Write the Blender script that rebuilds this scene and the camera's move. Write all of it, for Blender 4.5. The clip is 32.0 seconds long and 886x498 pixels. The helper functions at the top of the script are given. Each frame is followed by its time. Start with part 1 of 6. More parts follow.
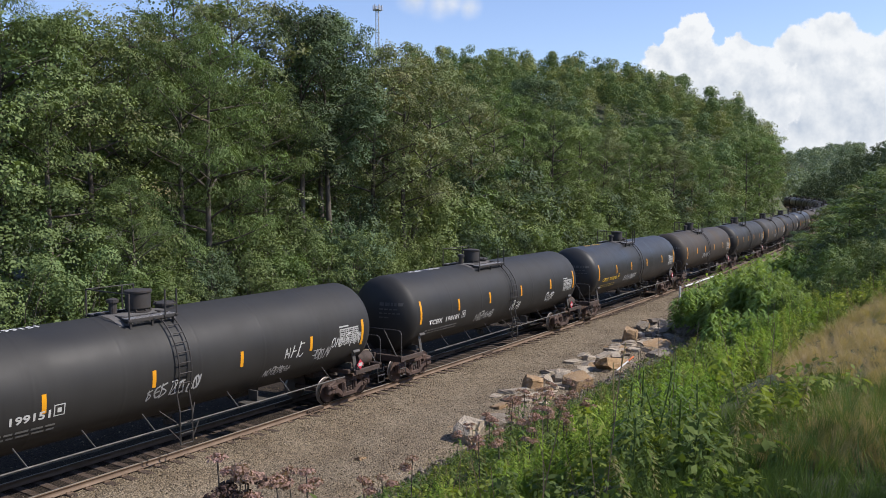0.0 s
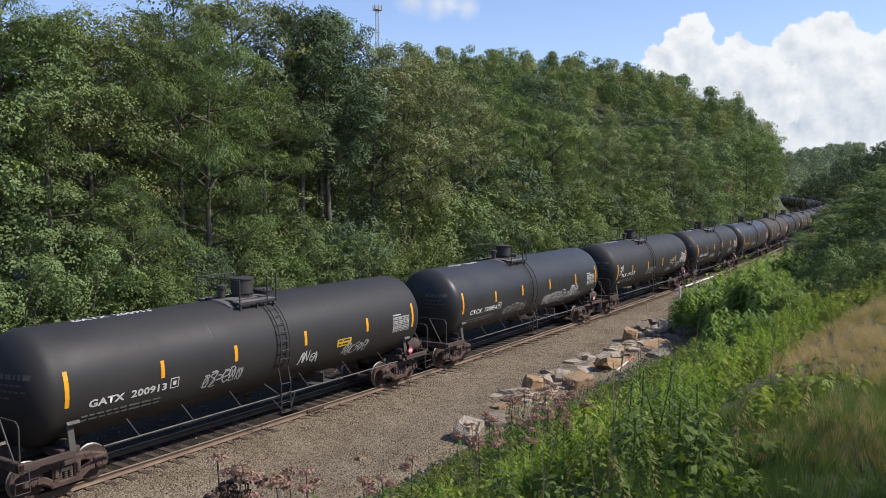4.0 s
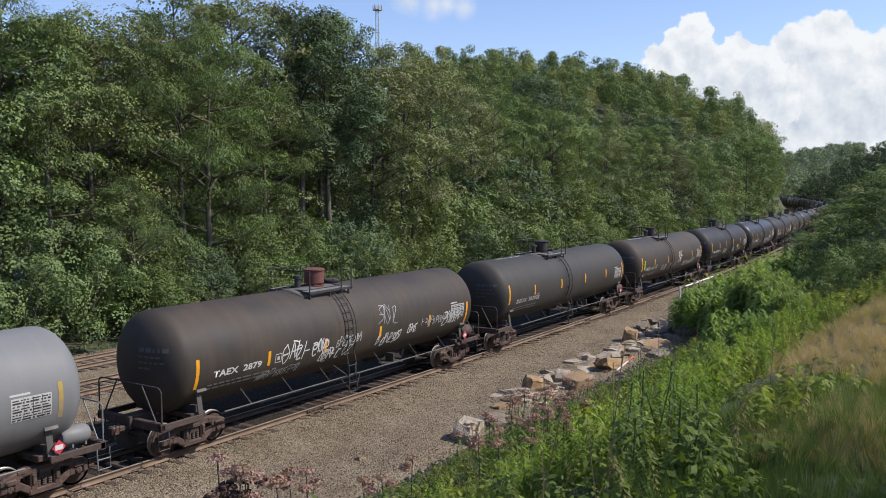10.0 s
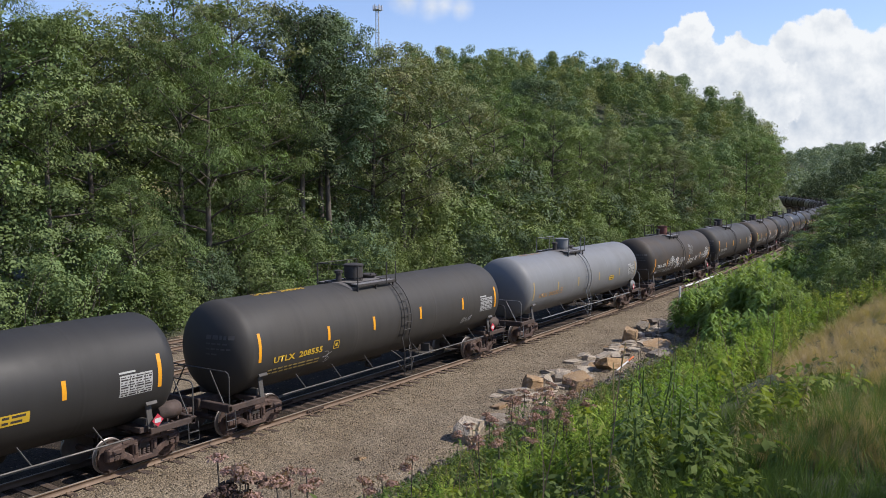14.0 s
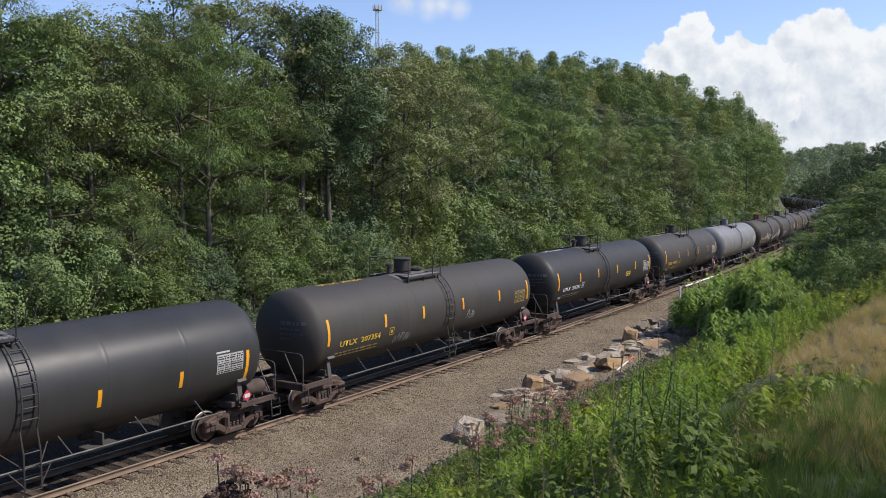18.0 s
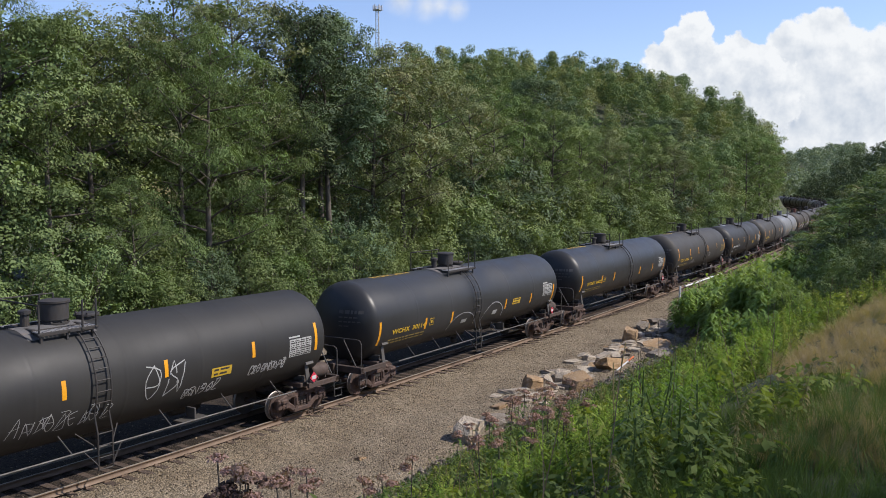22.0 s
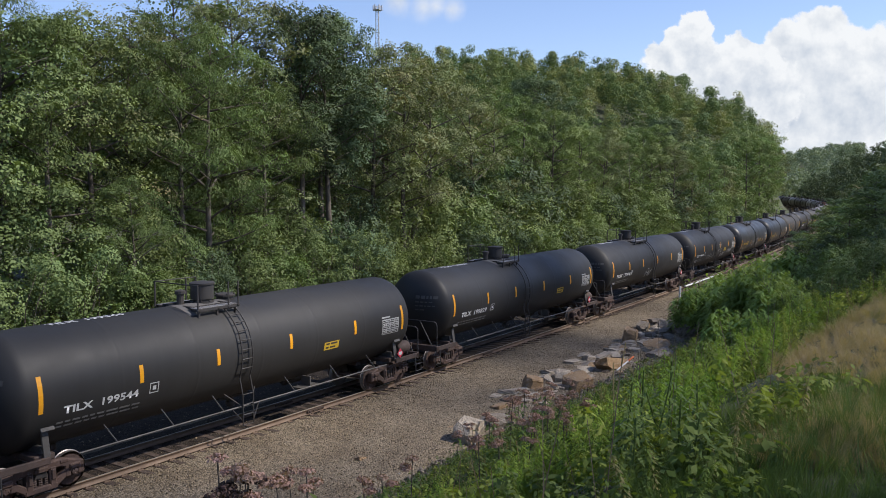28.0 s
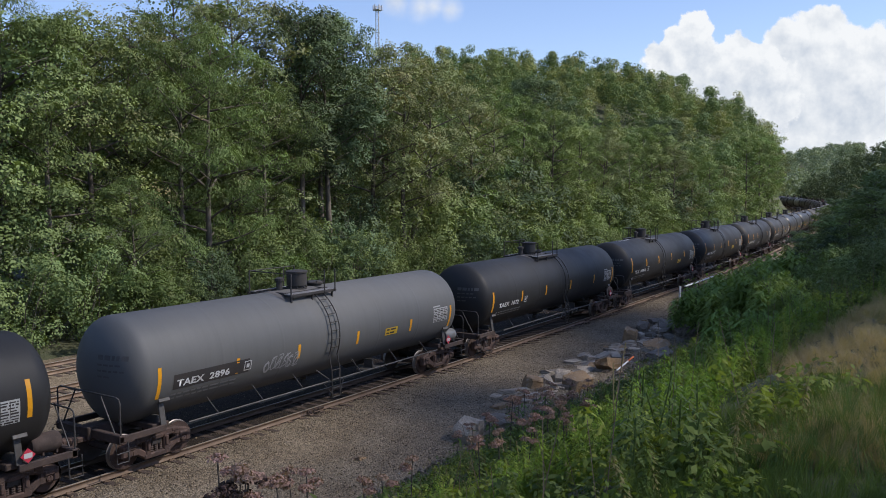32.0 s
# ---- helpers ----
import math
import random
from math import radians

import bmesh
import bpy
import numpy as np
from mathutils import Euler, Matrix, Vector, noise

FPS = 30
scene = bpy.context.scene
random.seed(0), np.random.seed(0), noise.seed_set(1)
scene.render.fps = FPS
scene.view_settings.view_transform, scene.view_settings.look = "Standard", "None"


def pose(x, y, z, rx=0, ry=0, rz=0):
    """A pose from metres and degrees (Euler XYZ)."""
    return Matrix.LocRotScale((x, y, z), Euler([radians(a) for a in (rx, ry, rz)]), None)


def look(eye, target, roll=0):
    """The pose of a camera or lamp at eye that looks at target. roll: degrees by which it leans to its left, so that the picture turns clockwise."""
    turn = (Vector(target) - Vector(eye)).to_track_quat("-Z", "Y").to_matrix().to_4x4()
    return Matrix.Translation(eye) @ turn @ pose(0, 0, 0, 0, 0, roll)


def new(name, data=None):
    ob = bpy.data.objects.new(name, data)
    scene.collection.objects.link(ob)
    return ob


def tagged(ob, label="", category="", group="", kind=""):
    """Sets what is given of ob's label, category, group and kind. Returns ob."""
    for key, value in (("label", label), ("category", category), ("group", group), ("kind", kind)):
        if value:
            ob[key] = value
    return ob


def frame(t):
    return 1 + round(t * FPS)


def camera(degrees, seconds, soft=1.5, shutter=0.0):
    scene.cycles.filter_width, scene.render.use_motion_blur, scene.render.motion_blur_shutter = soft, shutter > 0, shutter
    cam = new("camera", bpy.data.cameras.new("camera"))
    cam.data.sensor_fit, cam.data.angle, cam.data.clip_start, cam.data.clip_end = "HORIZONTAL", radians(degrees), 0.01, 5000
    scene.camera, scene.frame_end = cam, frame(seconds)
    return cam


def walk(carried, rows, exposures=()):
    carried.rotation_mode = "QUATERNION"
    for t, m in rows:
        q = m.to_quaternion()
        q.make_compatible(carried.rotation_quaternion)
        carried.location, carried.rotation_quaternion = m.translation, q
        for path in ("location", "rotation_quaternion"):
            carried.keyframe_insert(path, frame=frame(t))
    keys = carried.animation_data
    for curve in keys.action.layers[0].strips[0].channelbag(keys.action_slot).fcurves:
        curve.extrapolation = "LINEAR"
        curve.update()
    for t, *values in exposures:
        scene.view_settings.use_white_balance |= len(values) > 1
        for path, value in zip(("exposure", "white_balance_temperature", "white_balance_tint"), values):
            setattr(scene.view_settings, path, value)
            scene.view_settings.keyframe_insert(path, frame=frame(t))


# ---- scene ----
# The place lies along a railway curve of 997 m radius that bends to the left.
# s runs along the near track, e across it (left is plus), z is up from the rail head.
RAD = 997.0
SPEED = 9.882
PITCH = 18.2
EYE = (0.0, -20.70, 7.65)


def arc(s, e, z=0.0):
    a = s / RAD
    return Vector(((RAD - e) * math.sin(a), RAD - (RAD - e) * math.cos(a), z))


def arc_pose(s, e=0.0, z=0.0, turn=0.0):
    p = arc(s, e, z)
    return pose(p.x, p.y, p.z, 0, 0, math.degrees(s / RAD) + turn)


def veer(s):
    """How far the line swings outward of the plain curve beyond the near bend."""
    t = np.clip((np.asarray(s, float) - 125.0) / 110.0, 0, 1)
    return -5.0 * t * t * (3 - 2 * t)


def drop(s):
    """The line falls at 0.75 in a hundred beyond the near stretch, then runs level again."""
    q = np.clip((np.asarray(s, float) - 52.0) / 9.0, -30, 60)
    return -0.0675 * (np.log1p(np.exp(q)) - np.log1p(np.exp(q - 10.9)))


def line_at(s, e=0.0, z=0.0):
    """A point beside the railway line: along, across and above the rail head."""
    return arc(s, e + float(veer(s)), z + float(drop(s)))


def line_pose(s, e=0.0, z=0.0, turn=0.0):
    p, q = line_at(s, e, z), line_at(s + 1.0, e, z)
    d = q - p
    return pose(p.x, p.y, p.z, 0, -math.degrees(math.atan2(d.z, math.hypot(d.x, d.y))), math.degrees(math.atan2(d.y, d.x)) + turn)


def to_arc(x, y):
    """Arc coordinates of plan points (numpy arrays)."""
    r = np.hypot(x, RAD - y)
    return np.arctan2(x, RAD - y) * RAD, RAD - r


# ---- camera ----
cam = camera(55.35, 32.0, soft=0.9)
yaw, tilt = radians(34.75), radians(-4.24)
ahead = Vector((math.cos(yaw) * math.cos(tilt), math.sin(yaw) * math.cos(tilt), math.sin(tilt)))
stand = look(EYE, Vector(EYE) + ahead * 10, -0.11)
walk(cam, [(0.0, stand), (32.0, stand)], [(0.0, 0.25, 6500, 13), (32.0, 0.25, 6500, 13)])

# ---- world, sun ----
SUN = Vector((0.36, -0.60, 0.71)).normalized()
world = bpy.data.worlds.new("world")
scene.world = world
world.use_nodes = True
wn, wl = world.node_tree.nodes, world.node_tree.links
sky = wn.new("ShaderNodeTexSky")
sky.sky_type = "NISHITA"
sky.sun_disc = False
sky.sun_elevation = math.asin(SUN.z)
sky.sun_rotation = math.atan2(SUN.x, SUN.y)
sky.air_density, sky.dust_density, sky.ozone_density = 1.0, 0.3, 4.0
tinted = wn.new("ShaderNodeMix")
tinted.data_type, tinted.blend_type = "RGBA", "MULTIPLY"
tinted.inputs[0].default_value, tinted.inputs[7].default_value = 1.0, (1.06, 0.98, 1.04, 1.0)
wl.new(sky.outputs[0], tinted.inputs[6])
wl.new(tinted.outputs[2], wn["Background"].inputs[0])
wn["Background"].inputs[1].default_value = 0.145
sun = new("sun", bpy.data.lights.new("sun", "SUN"))
sun.data.energy, sun.data.angle, sun.data.color = 4.6, radians(0.53), (1.0, 0.95, 0.86)
sun.matrix_world = look(SUN * 50, (0, 0, 0))


# ---- materials ----
def node_mat(name):
    m = bpy.data.materials.new(name)
    m.use_nodes = True
    n, l = m.node_tree.nodes, m.node_tree.links
    return m, n, l, n["Principled BSDF"]


def noise_node(n, l, vec, scale, detail=6.0, rough=0.6, lo=0.35, hi=0.65):
    """A noise texture sharpened by a map range; returns its value socket."""
    t = n.new("ShaderNodeTexNoise")
    t.inputs["Scale"].default_value, t.inputs["Detail"].default_value, t.inputs["Roughness"].default_value = scale, detail, rough
    l.new(vec, t.inputs["Vector"])
    r = n.new("ShaderNodeMapRange")
    r.inputs[1].default_value, r.inputs[2].default_value = lo, hi
    l.new(t.outputs[0], r.inputs[0])
    return r.outputs[0]


def mix_node(n, l, fac, a, b, mode="MIX"):
    x = n.new("ShaderNodeMix")
    x.data_type, x.blend_type = "RGBA", mode
    for sock, v in ((x.inputs[0], fac), (x.inputs[6], a), (x.inputs[7], b)):
        if isinstance(v, (int, float)):
            sock.default_value = v
        elif isinstance(v, tuple):
            sock.default_value = (*v, 1.0)
        else:
            l.new(v, sock)
    return x.outputs[2]


def coords(n, l, stretch=(1, 1, 1), kind="Object"):
    """Texture coordinates, shifted for each object by its own random number."""
    tc = n.new("ShaderNodeTexCoord")
    info = n.new("ShaderNodeObjectInfo")
    add = n.new("ShaderNodeVectorMath")
    add.operation = "MULTIPLY_ADD"
    comb = n.new("ShaderNodeCombineXYZ")
    mul = n.new("ShaderNodeMath")
    mul.operation = "MULTIPLY"
    mul.inputs[1].default_value = 37.0
    l.new(info.outputs["Random"], mul.inputs[0])
    for i in range(3):
        l.new(mul.outputs[0], comb.inputs[i])
    l.new(tc.outputs[kind], add.inputs[0])
    add.inputs[1].default_value = stretch
    l.new(comb.outputs[0], add.inputs[2])
    return add.outputs[0]


def surface(name, base, second, rough=0.6, metal=0.0, scale=3.0, fine=40.0, bump=0.15, dist=0.01, third=None, stretch=(1, 1, 1), spec=0.5):
    """Two colours in patches, finer grain over them, and relief."""
    m, n, l, p = node_mat(name)
    v = coords(n, l, stretch)
    a = noise_node(n, l, v, scale)
    b = noise_node(n, l, v, fine, 4.0, 0.7, 0.3, 0.7)
    col = mix_node(n, l, a, base, second)
    dark = tuple(c * 0.72 for c in base)
    half = n.new("ShaderNodeMath")
    half.operation = "MULTIPLY"
    half.inputs[1].default_value = 0.5
    l.new(b, half.inputs[0])
    col = mix_node(n, l, half.outputs[0], col, dark)
    if third:
        c = noise_node(n, l, v, scale * 2.3, 8.0, 0.7, 0.55, 0.68)
        col = mix_node(n, l, c, col, third)
    l.new(col, p.inputs["Base Color"])
    rr = n.new("ShaderNodeMapRange")
    rr.inputs[3].default_value, rr.inputs[4].default_value = max(0.02, rough - 0.1), min(1.0, rough + 0.12)
    l.new(a, rr.inputs[0])
    l.new(rr.outputs[0], p.inputs["Roughness"])
    p.inputs["Metallic"].default_value = metal
    p.inputs["Specular IOR Level"].default_value = spec
    if bump:
        bp = n.new("ShaderNodeBump")
        bp.inputs["Strength"].default_value, bp.inputs["Distance"].default_value = bump, dist
        l.new(b, bp.inputs["Height"])
        l.new(bp.outputs[0], p.inputs["Normal"])
    return m


def leaf_mat(name, base, second, hue_scale=0.12, glow_through=0.35, third=None, rough=0.6):
    """Leaves: each leaf its own tint, whole plants drifting between two greens, some light through the blade."""
    m, n, l, p = node_mat(name)
    geo = n.new("ShaderNodeNewGeometry")
    tc = n.new("ShaderNodeTexCoord")
    info = n.new("ShaderNodeObjectInfo")
    shift = n.new("ShaderNodeVectorMath")
    shift.operation = "ADD"
    l.new(geo.outputs["Position"], shift.inputs[0])
    l.new(info.outputs["Random"], shift.inputs[1])
    a = noise_node(n, l, shift.outputs[0], hue_scale, 3.0, 0.5, 0.38, 0.62)
    col = mix_node(n, l, a, base, second)
    if third:
        b = noise_node(n, l, shift.outputs[0], hue_scale * 2.1, 3.0, 0.5, 0.56, 0.7)
        col = mix_node(n, l, b, col, third)
    hsv = n.new("ShaderNodeHueSaturation")
    vary = n.new("ShaderNodeMapRange")
    vary.inputs[3].default_value, vary.inputs[4].default_value = 0.84, 1.17
    l.new(geo.outputs["Random Per Island"], vary.inputs[0])
    whole = n.new("ShaderNodeMapRange")
    spread = 0.23 if name in ("leaves_mid", "leaves_yellowing", "leaves_dark", "leaves_bright", "leaves_feathery") else 0.0
    whole.inputs[3].default_value, whole.inputs[4].default_value = 1 - spread, 1 + spread
    l.new(info.outputs["Random"], whole.inputs[0])
    both = n.new("ShaderNodeMath")
    both.operation = "MULTIPLY"
    l.new(vary.outputs[0], both.inputs[0])
    l.new(whole.outputs[0], both.inputs[1])
    l.new(both.outputs[0], hsv.inputs["Value"])
    tint = n.new("ShaderNodeMapRange")
    tint.inputs[3].default_value, tint.inputs[4].default_value = 0.490, 0.512
    l.new(info.outputs["Random"], tint.inputs[0])
    l.new(tint.outputs[0], hsv.inputs["Hue"])
    l.new(col, hsv.inputs["Color"])
    l.new(hsv.outputs[0], p.inputs["Base Color"])
    p.inputs["Roughness"].default_value = rough
    p.inputs["Specular IOR Level"].default_value = 0.14
    tr = n.new("ShaderNodeBsdfTranslucent")
    lift = n.new("ShaderNodeMix")
    lift.data_type, lift.blend_type = "RGBA", "MULTIPLY"
    lift.inputs[0].default_value = 1.0
    lift.inputs[7].default_value = (1.25, 1.3, 0.55, 1)
    l.new(hsv.outputs[0], lift.inputs[6])
    l.new(lift.outputs[2], tr.inputs[0])
    mx = n.new("ShaderNodeMixShader")
    mx.inputs[0].default_value = glow_through
    l.new(p.outputs[0], mx.inputs[1])
    l.new(tr.outputs[0], mx.inputs[2])
    l.new(mx.outputs[0], n["Material Output"].inputs[0])
    return m


def stones_mat(name, base, cells):
    """Crushed stone: every stone its own grey; cells draws stones into the sheet below the loose ones."""
    m, n, l, p = node_mat(name)
    geo = n.new("ShaderNodeNewGeometry")
    a = noise_node(n, l, geo.outputs["Position"], 0.6, 4.0, 0.6, 0.35, 0.65)
    col = mix_node(n, l, a, base, tuple(c * f for c, f in zip(base, (0.78, 0.75, 0.72))))
    vary = n.new("ShaderNodeMapRange")
    vary.inputs[3].default_value, vary.inputs[4].default_value = 0.55, 1.55
    if cells:
        v = n.new("ShaderNodeTexVoronoi")
        v.inputs["Scale"].default_value = cells
        l.new(geo.outputs["Position"], v.inputs["Vector"])
        sep = n.new("ShaderNodeSeparateColor")
        l.new(v.outputs["Color"], sep.inputs[0])
        l.new(sep.outputs[0], vary.inputs[0])
        bp = n.new("ShaderNodeBump")
        bp.invert = True
        bp.inputs["Strength"].default_value, bp.inputs["Distance"].default_value = 1.0, 0.05
        l.new(v.outputs["Distance"], bp.inputs["Height"])
        l.new(bp.outputs[0], p.inputs["Normal"])
    else:
        l.new(geo.outputs["Random Per Island"], vary.inputs[0])
    hsv = n.new("ShaderNodeHueSaturation")
    l.new(vary.outputs[0], hsv.inputs["Value"])
    l.new(col, hsv.inputs["Color"])
    l.new(hsv.outputs[0], p.inputs["Base Color"])
    p.inputs["Roughness"].default_value = 0.92
    p.inputs["Specular IOR Level"].default_value = 0.25
    return m


M = {}
M["soil"] = surface("soil", (0.075, 0.075, 0.038), (0.05, 0.07, 0.028), 0.95, 0, 0.35, 6.0, 0.6, 0.08, (0.03, 0.04, 0.015))
M["ballast"] = stones_mat("ballast", (0.207, 0.166, 0.114), 17.0)
# near black: oil stain with the shade under the train painted in
M["oily_shaded"] = stones_mat("oily_ballast", (0.036, 0.027, 0.020), 17.0)
M["rail"] = surface("rail_rust", (0.19, 0.13, 0.088), (0.14, 0.095, 0.066), 0.75, 0.2, 2.0, 60, 0.2, 0.003)
M["rail_top"] = surface("rail_polished", (0.42, 0.38, 0.33), (0.34, 0.30, 0.25), 0.5, 0.5, 2.0, 60, 0.05, 0.002)
M["tie"] = surface("tie_wood", (0.085, 0.055, 0.038), (0.05, 0.036, 0.028), 0.9, 0, 3.0, 30, 0.5, 0.01, (0.13, 0.10, 0.08), (0.3, 6, 1))
M["truck"] = surface("truck_iron", (0.102, 0.060, 0.046), (0.05, 0.038, 0.034), 0.8, 0.1, 2.5, 30, 0.3, 0.006, (0.13, 0.085, 0.065))
M["endframe"] = surface("end_frame_iron", (0.085, 0.056, 0.045), (0.048, 0.037, 0.032), 0.8, 0.1, 2.5, 30, 0.3, 0.006, (0.085, 0.06, 0.05))
M["frame"] = surface("frame_black", (0.03, 0.028, 0.027), (0.045, 0.036, 0.03), 0.7, 0.0, 2.0, 30, 0.2, 0.004)
M["pipe"] = surface("grey_pipe", (0.095, 0.088, 0.08), (0.06, 0.055, 0.05), 0.6, 0.1, 2.0, 30, 0.15, 0.003)
M["strut"] = surface("dark_strut", (0.07, 0.066, 0.062), (0.045, 0.042, 0.04), 0.65, 0.1, 2.0, 30, 0.15, 0.003)
M["grate"] = surface("platform_grating", (0.30, 0.29, 0.28), (0.20, 0.18, 0.17), 0.6, 0.3, 2.0, 60, 0.3, 0.004)
M["tread"] = surface("wheel_tread", (0.30, 0.27, 0.25), (0.20, 0.18, 0.17), 0.5, 0.7, 2.0, 30, 0.05, 0.002)
M["white"] = surface("white_lettering", (0.62, 0.62, 0.60), (0.45, 0.45, 0.44), 0.6, 0, 1.2, 30, 0.0)
M["panel"] = surface("printed_panel", (0.46, 0.46, 0.44), (0.36, 0.36, 0.34), 0.6, 0, 1.2, 30, 0.0)
M["dull_yellow"] = surface("faded_yellow_print", (0.34, 0.25, 0.07), (0.26, 0.19, 0.06), 0.6, 0, 1.2, 30, 0.0)
M["pad"] = surface("non_slip_pad", (0.125, 0.118, 0.112), (0.085, 0.080, 0.076), 0.9, 0, 1.6, 60, 0.4, 0.004, (0.15, 0.12, 0.10))
M["rust_dome"] = surface("rusty_red_primer", (0.16, 0.055, 0.04), (0.10, 0.04, 0.032), 0.8, 0, 2.0, 30, 0.3, 0.004)
M["dull_white"] = surface("faded_white_print", (0.20, 0.20, 0.19), (0.13, 0.13, 0.125), 0.6, 0, 1.2, 30, 0.0)
M["chalk"] = surface("worn_white_spray", (0.42, 0.42, 0.41), (0.22, 0.22, 0.22), 0.7, 0, 1.5, 30, 0.0)
M["yellow"] = surface("yellow_lettering", (0.62, 0.40, 0.03), (0.5, 0.32, 0.03), 0.5, 0, 1.2, 30, 0.0)
M["stripe"] = surface("reflective_tape", (0.80, 0.36, 0.015), (0.7, 0.30, 0.015), 0.4, 0, 1.2, 20, 0.0)
M["faded_tape"] = surface("faded_tape", (0.40, 0.27, 0.06), (0.30, 0.24, 0.13), 0.5, 0, 1.2, 20, 0.0)
M["rust_ink"] = surface("faded_orange_lettering", (0.36, 0.20, 0.06), (0.30, 0.19, 0.08), 0.6, 0, 1.2, 30, 0.0)
M["lime"] = surface("lime_spray", (0.45, 0.62, 0.05), (0.35, 0.5, 0.05), 0.6, 0, 1.2, 20, 0.0)
M["red"] = surface("placard_red", (0.55, 0.04, 0.07), (0.45, 0.04, 0.06), 0.5, 0, 2, 20, 0.0)


def tank_paint(name, base, dust, rough, grime=0.5, rust=None):
    """Tank paint: dusty patches on the upper side, streaks that run down, fine grain."""
    m, n, l, p = node_mat(name)
    v = coords(n, l)
    big = noise_node(n, l, v, 0.45, 5.0, 0.6, 0.3, 0.7)
    vs = coords(n, l, (3.5, 0.25, 0.25))
    streak = noise_node(n, l, vs, 1.0, 6.0, 0.65, 0.45, 0.75)
    grain = noise_node(n, l, v, 55.0, 3.0, 0.7, 0.3, 0.7)
    k = n.new("ShaderNodeMath")
    k.operation = "MULTIPLY"
    k.inputs[1].default_value = grime
    l.new(big, k.inputs[0])
    col = mix_node(n, l, k.outputs[0], base, dust)
    k2 = n.new("ShaderNodeMath")
    k2.operation = "MULTIPLY"
    k2.inputs[1].default_value = grime * 0.6
    l.new(streak, k2.inputs[0])
    col = mix_node(n, l, k2.outputs[0], col, rust or tuple(c * 0.6 for c in base))
    k3 = n.new("ShaderNodeMath")
    k3.operation = "MULTIPLY"
    k3.inputs[1].default_value = 0.25
    l.new(grain, k3.inputs[0])
    col = mix_node(n, l, k3.outputs[0], col, tuple(c * 0.7 for c in base))
    l.new(col, p.inputs["Base Color"])
    rr = n.new("ShaderNodeMapRange")
    rr.inputs[3].default_value, rr.inputs[4].default_value = rough - 0.07, min(1, rough + 0.12)
    l.new(big, rr.inputs[0])
    l.new(rr.outputs[0], p.inputs["Roughness"])
    p.inputs["Specular IOR Level"].default_value = 0.30
    bp = n.new("ShaderNodeBump")
    bp.inputs["Strength"].default_value, bp.inputs["Distance"].default_value = 0.10, 0.003
    l.new(streak, bp.inputs["Height"])
    l.new(bp.outputs[0], p.inputs["Normal"])
    return m


M["black"] = tank_paint("tank_black", (0.027, 0.026, 0.025), (0.040, 0.038, 0.034), 0.56)
M["brown"] = tank_paint("tank_weathered_brown", (0.034, 0.031, 0.028), (0.088, 0.066, 0.046), 0.64, 0.85, (0.030, 0.024, 0.020))
M["dust"] = tank_paint("tank_dusty_grey", (0.042, 0.039, 0.035), (0.062, 0.056, 0.048), 0.62, 0.7)
M["gloss"] = tank_paint("tank_gloss_black", (0.031, 0.031, 0.031), (0.050, 0.049, 0.047), 0.42, 0.5)
M["grey"] = tank_paint("tank_light_grey", (0.178, 0.182, 0.184), (0.150, 0.150, 0.148), 0.52, 0.6, (0.215, 0.215, 0.215))
M["slate"] = tank_paint("tank_mid_grey", (0.118, 0.118, 0.114), (0.138, 0.133, 0.124), 0.6, 0.4)

M["rock_pale"] = surface("pale_sandstone", (0.45, 0.380, 0.290), (0.31, 0.255, 0.19), 0.9, 0, 1.6, 18, 0.7, 0.03, (0.50, 0.36, 0.24))
M["rock_grey"] = surface("grey_rock", (0.25, 0.205, 0.155), (0.17, 0.14, 0.11), 0.9, 0, 1.6, 18, 0.7, 0.03, (0.36, 0.34, 0.30))
M["rock_tan"] = surface("rusty_sandstone", (0.38, 0.245, 0.125), (0.25, 0.17, 0.10), 0.9, 0, 1.6, 18, 0.7, 0.03, (0.38, 0.31, 0.24))
M["pebble"] = stones_mat("ballast_stones", (0.217, 0.176, 0.124), 0)
m, n, l, p = node_mat("thin_cloud")
p.inputs["Base Color"].default_value, p.inputs["Roughness"].default_value = (0.9, 0.9, 0.9, 1), 1.0
tr, mx = n.new("ShaderNodeBsdfTransparent"), n.new("ShaderNodeMixShader")
mx.inputs[0].default_value = 0.085
l.new(tr.outputs[0], mx.inputs[1])
l.new(p.outputs[0], mx.inputs[2])
l.new(mx.outputs[0], n["Material Output"].inputs[0])
M["cloud"] = m
M["bark"] = surface("bark", (0.12, 0.10, 0.08), (0.075, 0.062, 0.05), 0.9, 0, 1.5, 12, 0.6, 0.03, None, (1, 1, 0.2))
M["leaf_mid"] = leaf_mat("leaves_mid", (0.134, 0.180, 0.070), (0.170, 0.212, 0.078), 0.12, 0.22)
M["leaf_yellow"] = leaf_mat("leaves_yellowing", (0.175, 0.190, 0.090), (0.145, 0.170, 0.080), 0.15, 0.22, (0.220, 0.185, 0.095))
M["leaf_dark"] = leaf_mat("leaves_dark", (0.078, 0.115, 0.062), (0.098, 0.135, 0.068), 0.12, 0.18)
M["leaf_bright"] = leaf_mat("leaves_bright", (0.118, 0.176, 0.058), (0.142, 0.195, 0.066), 0.12, 0.26)
M["leaf_feather"] = leaf_mat("leaves_feathery", (0.135, 0.188, 0.066), (0.118, 0.165, 0.064), 0.12, 0.28)
M["leaf_far"] = leaf_mat("leaves_hill", (0.120, 0.180, 0.074), (0.170, 0.222, 0.090), 0.07, 0.26, (0.185, 0.205, 0.100))
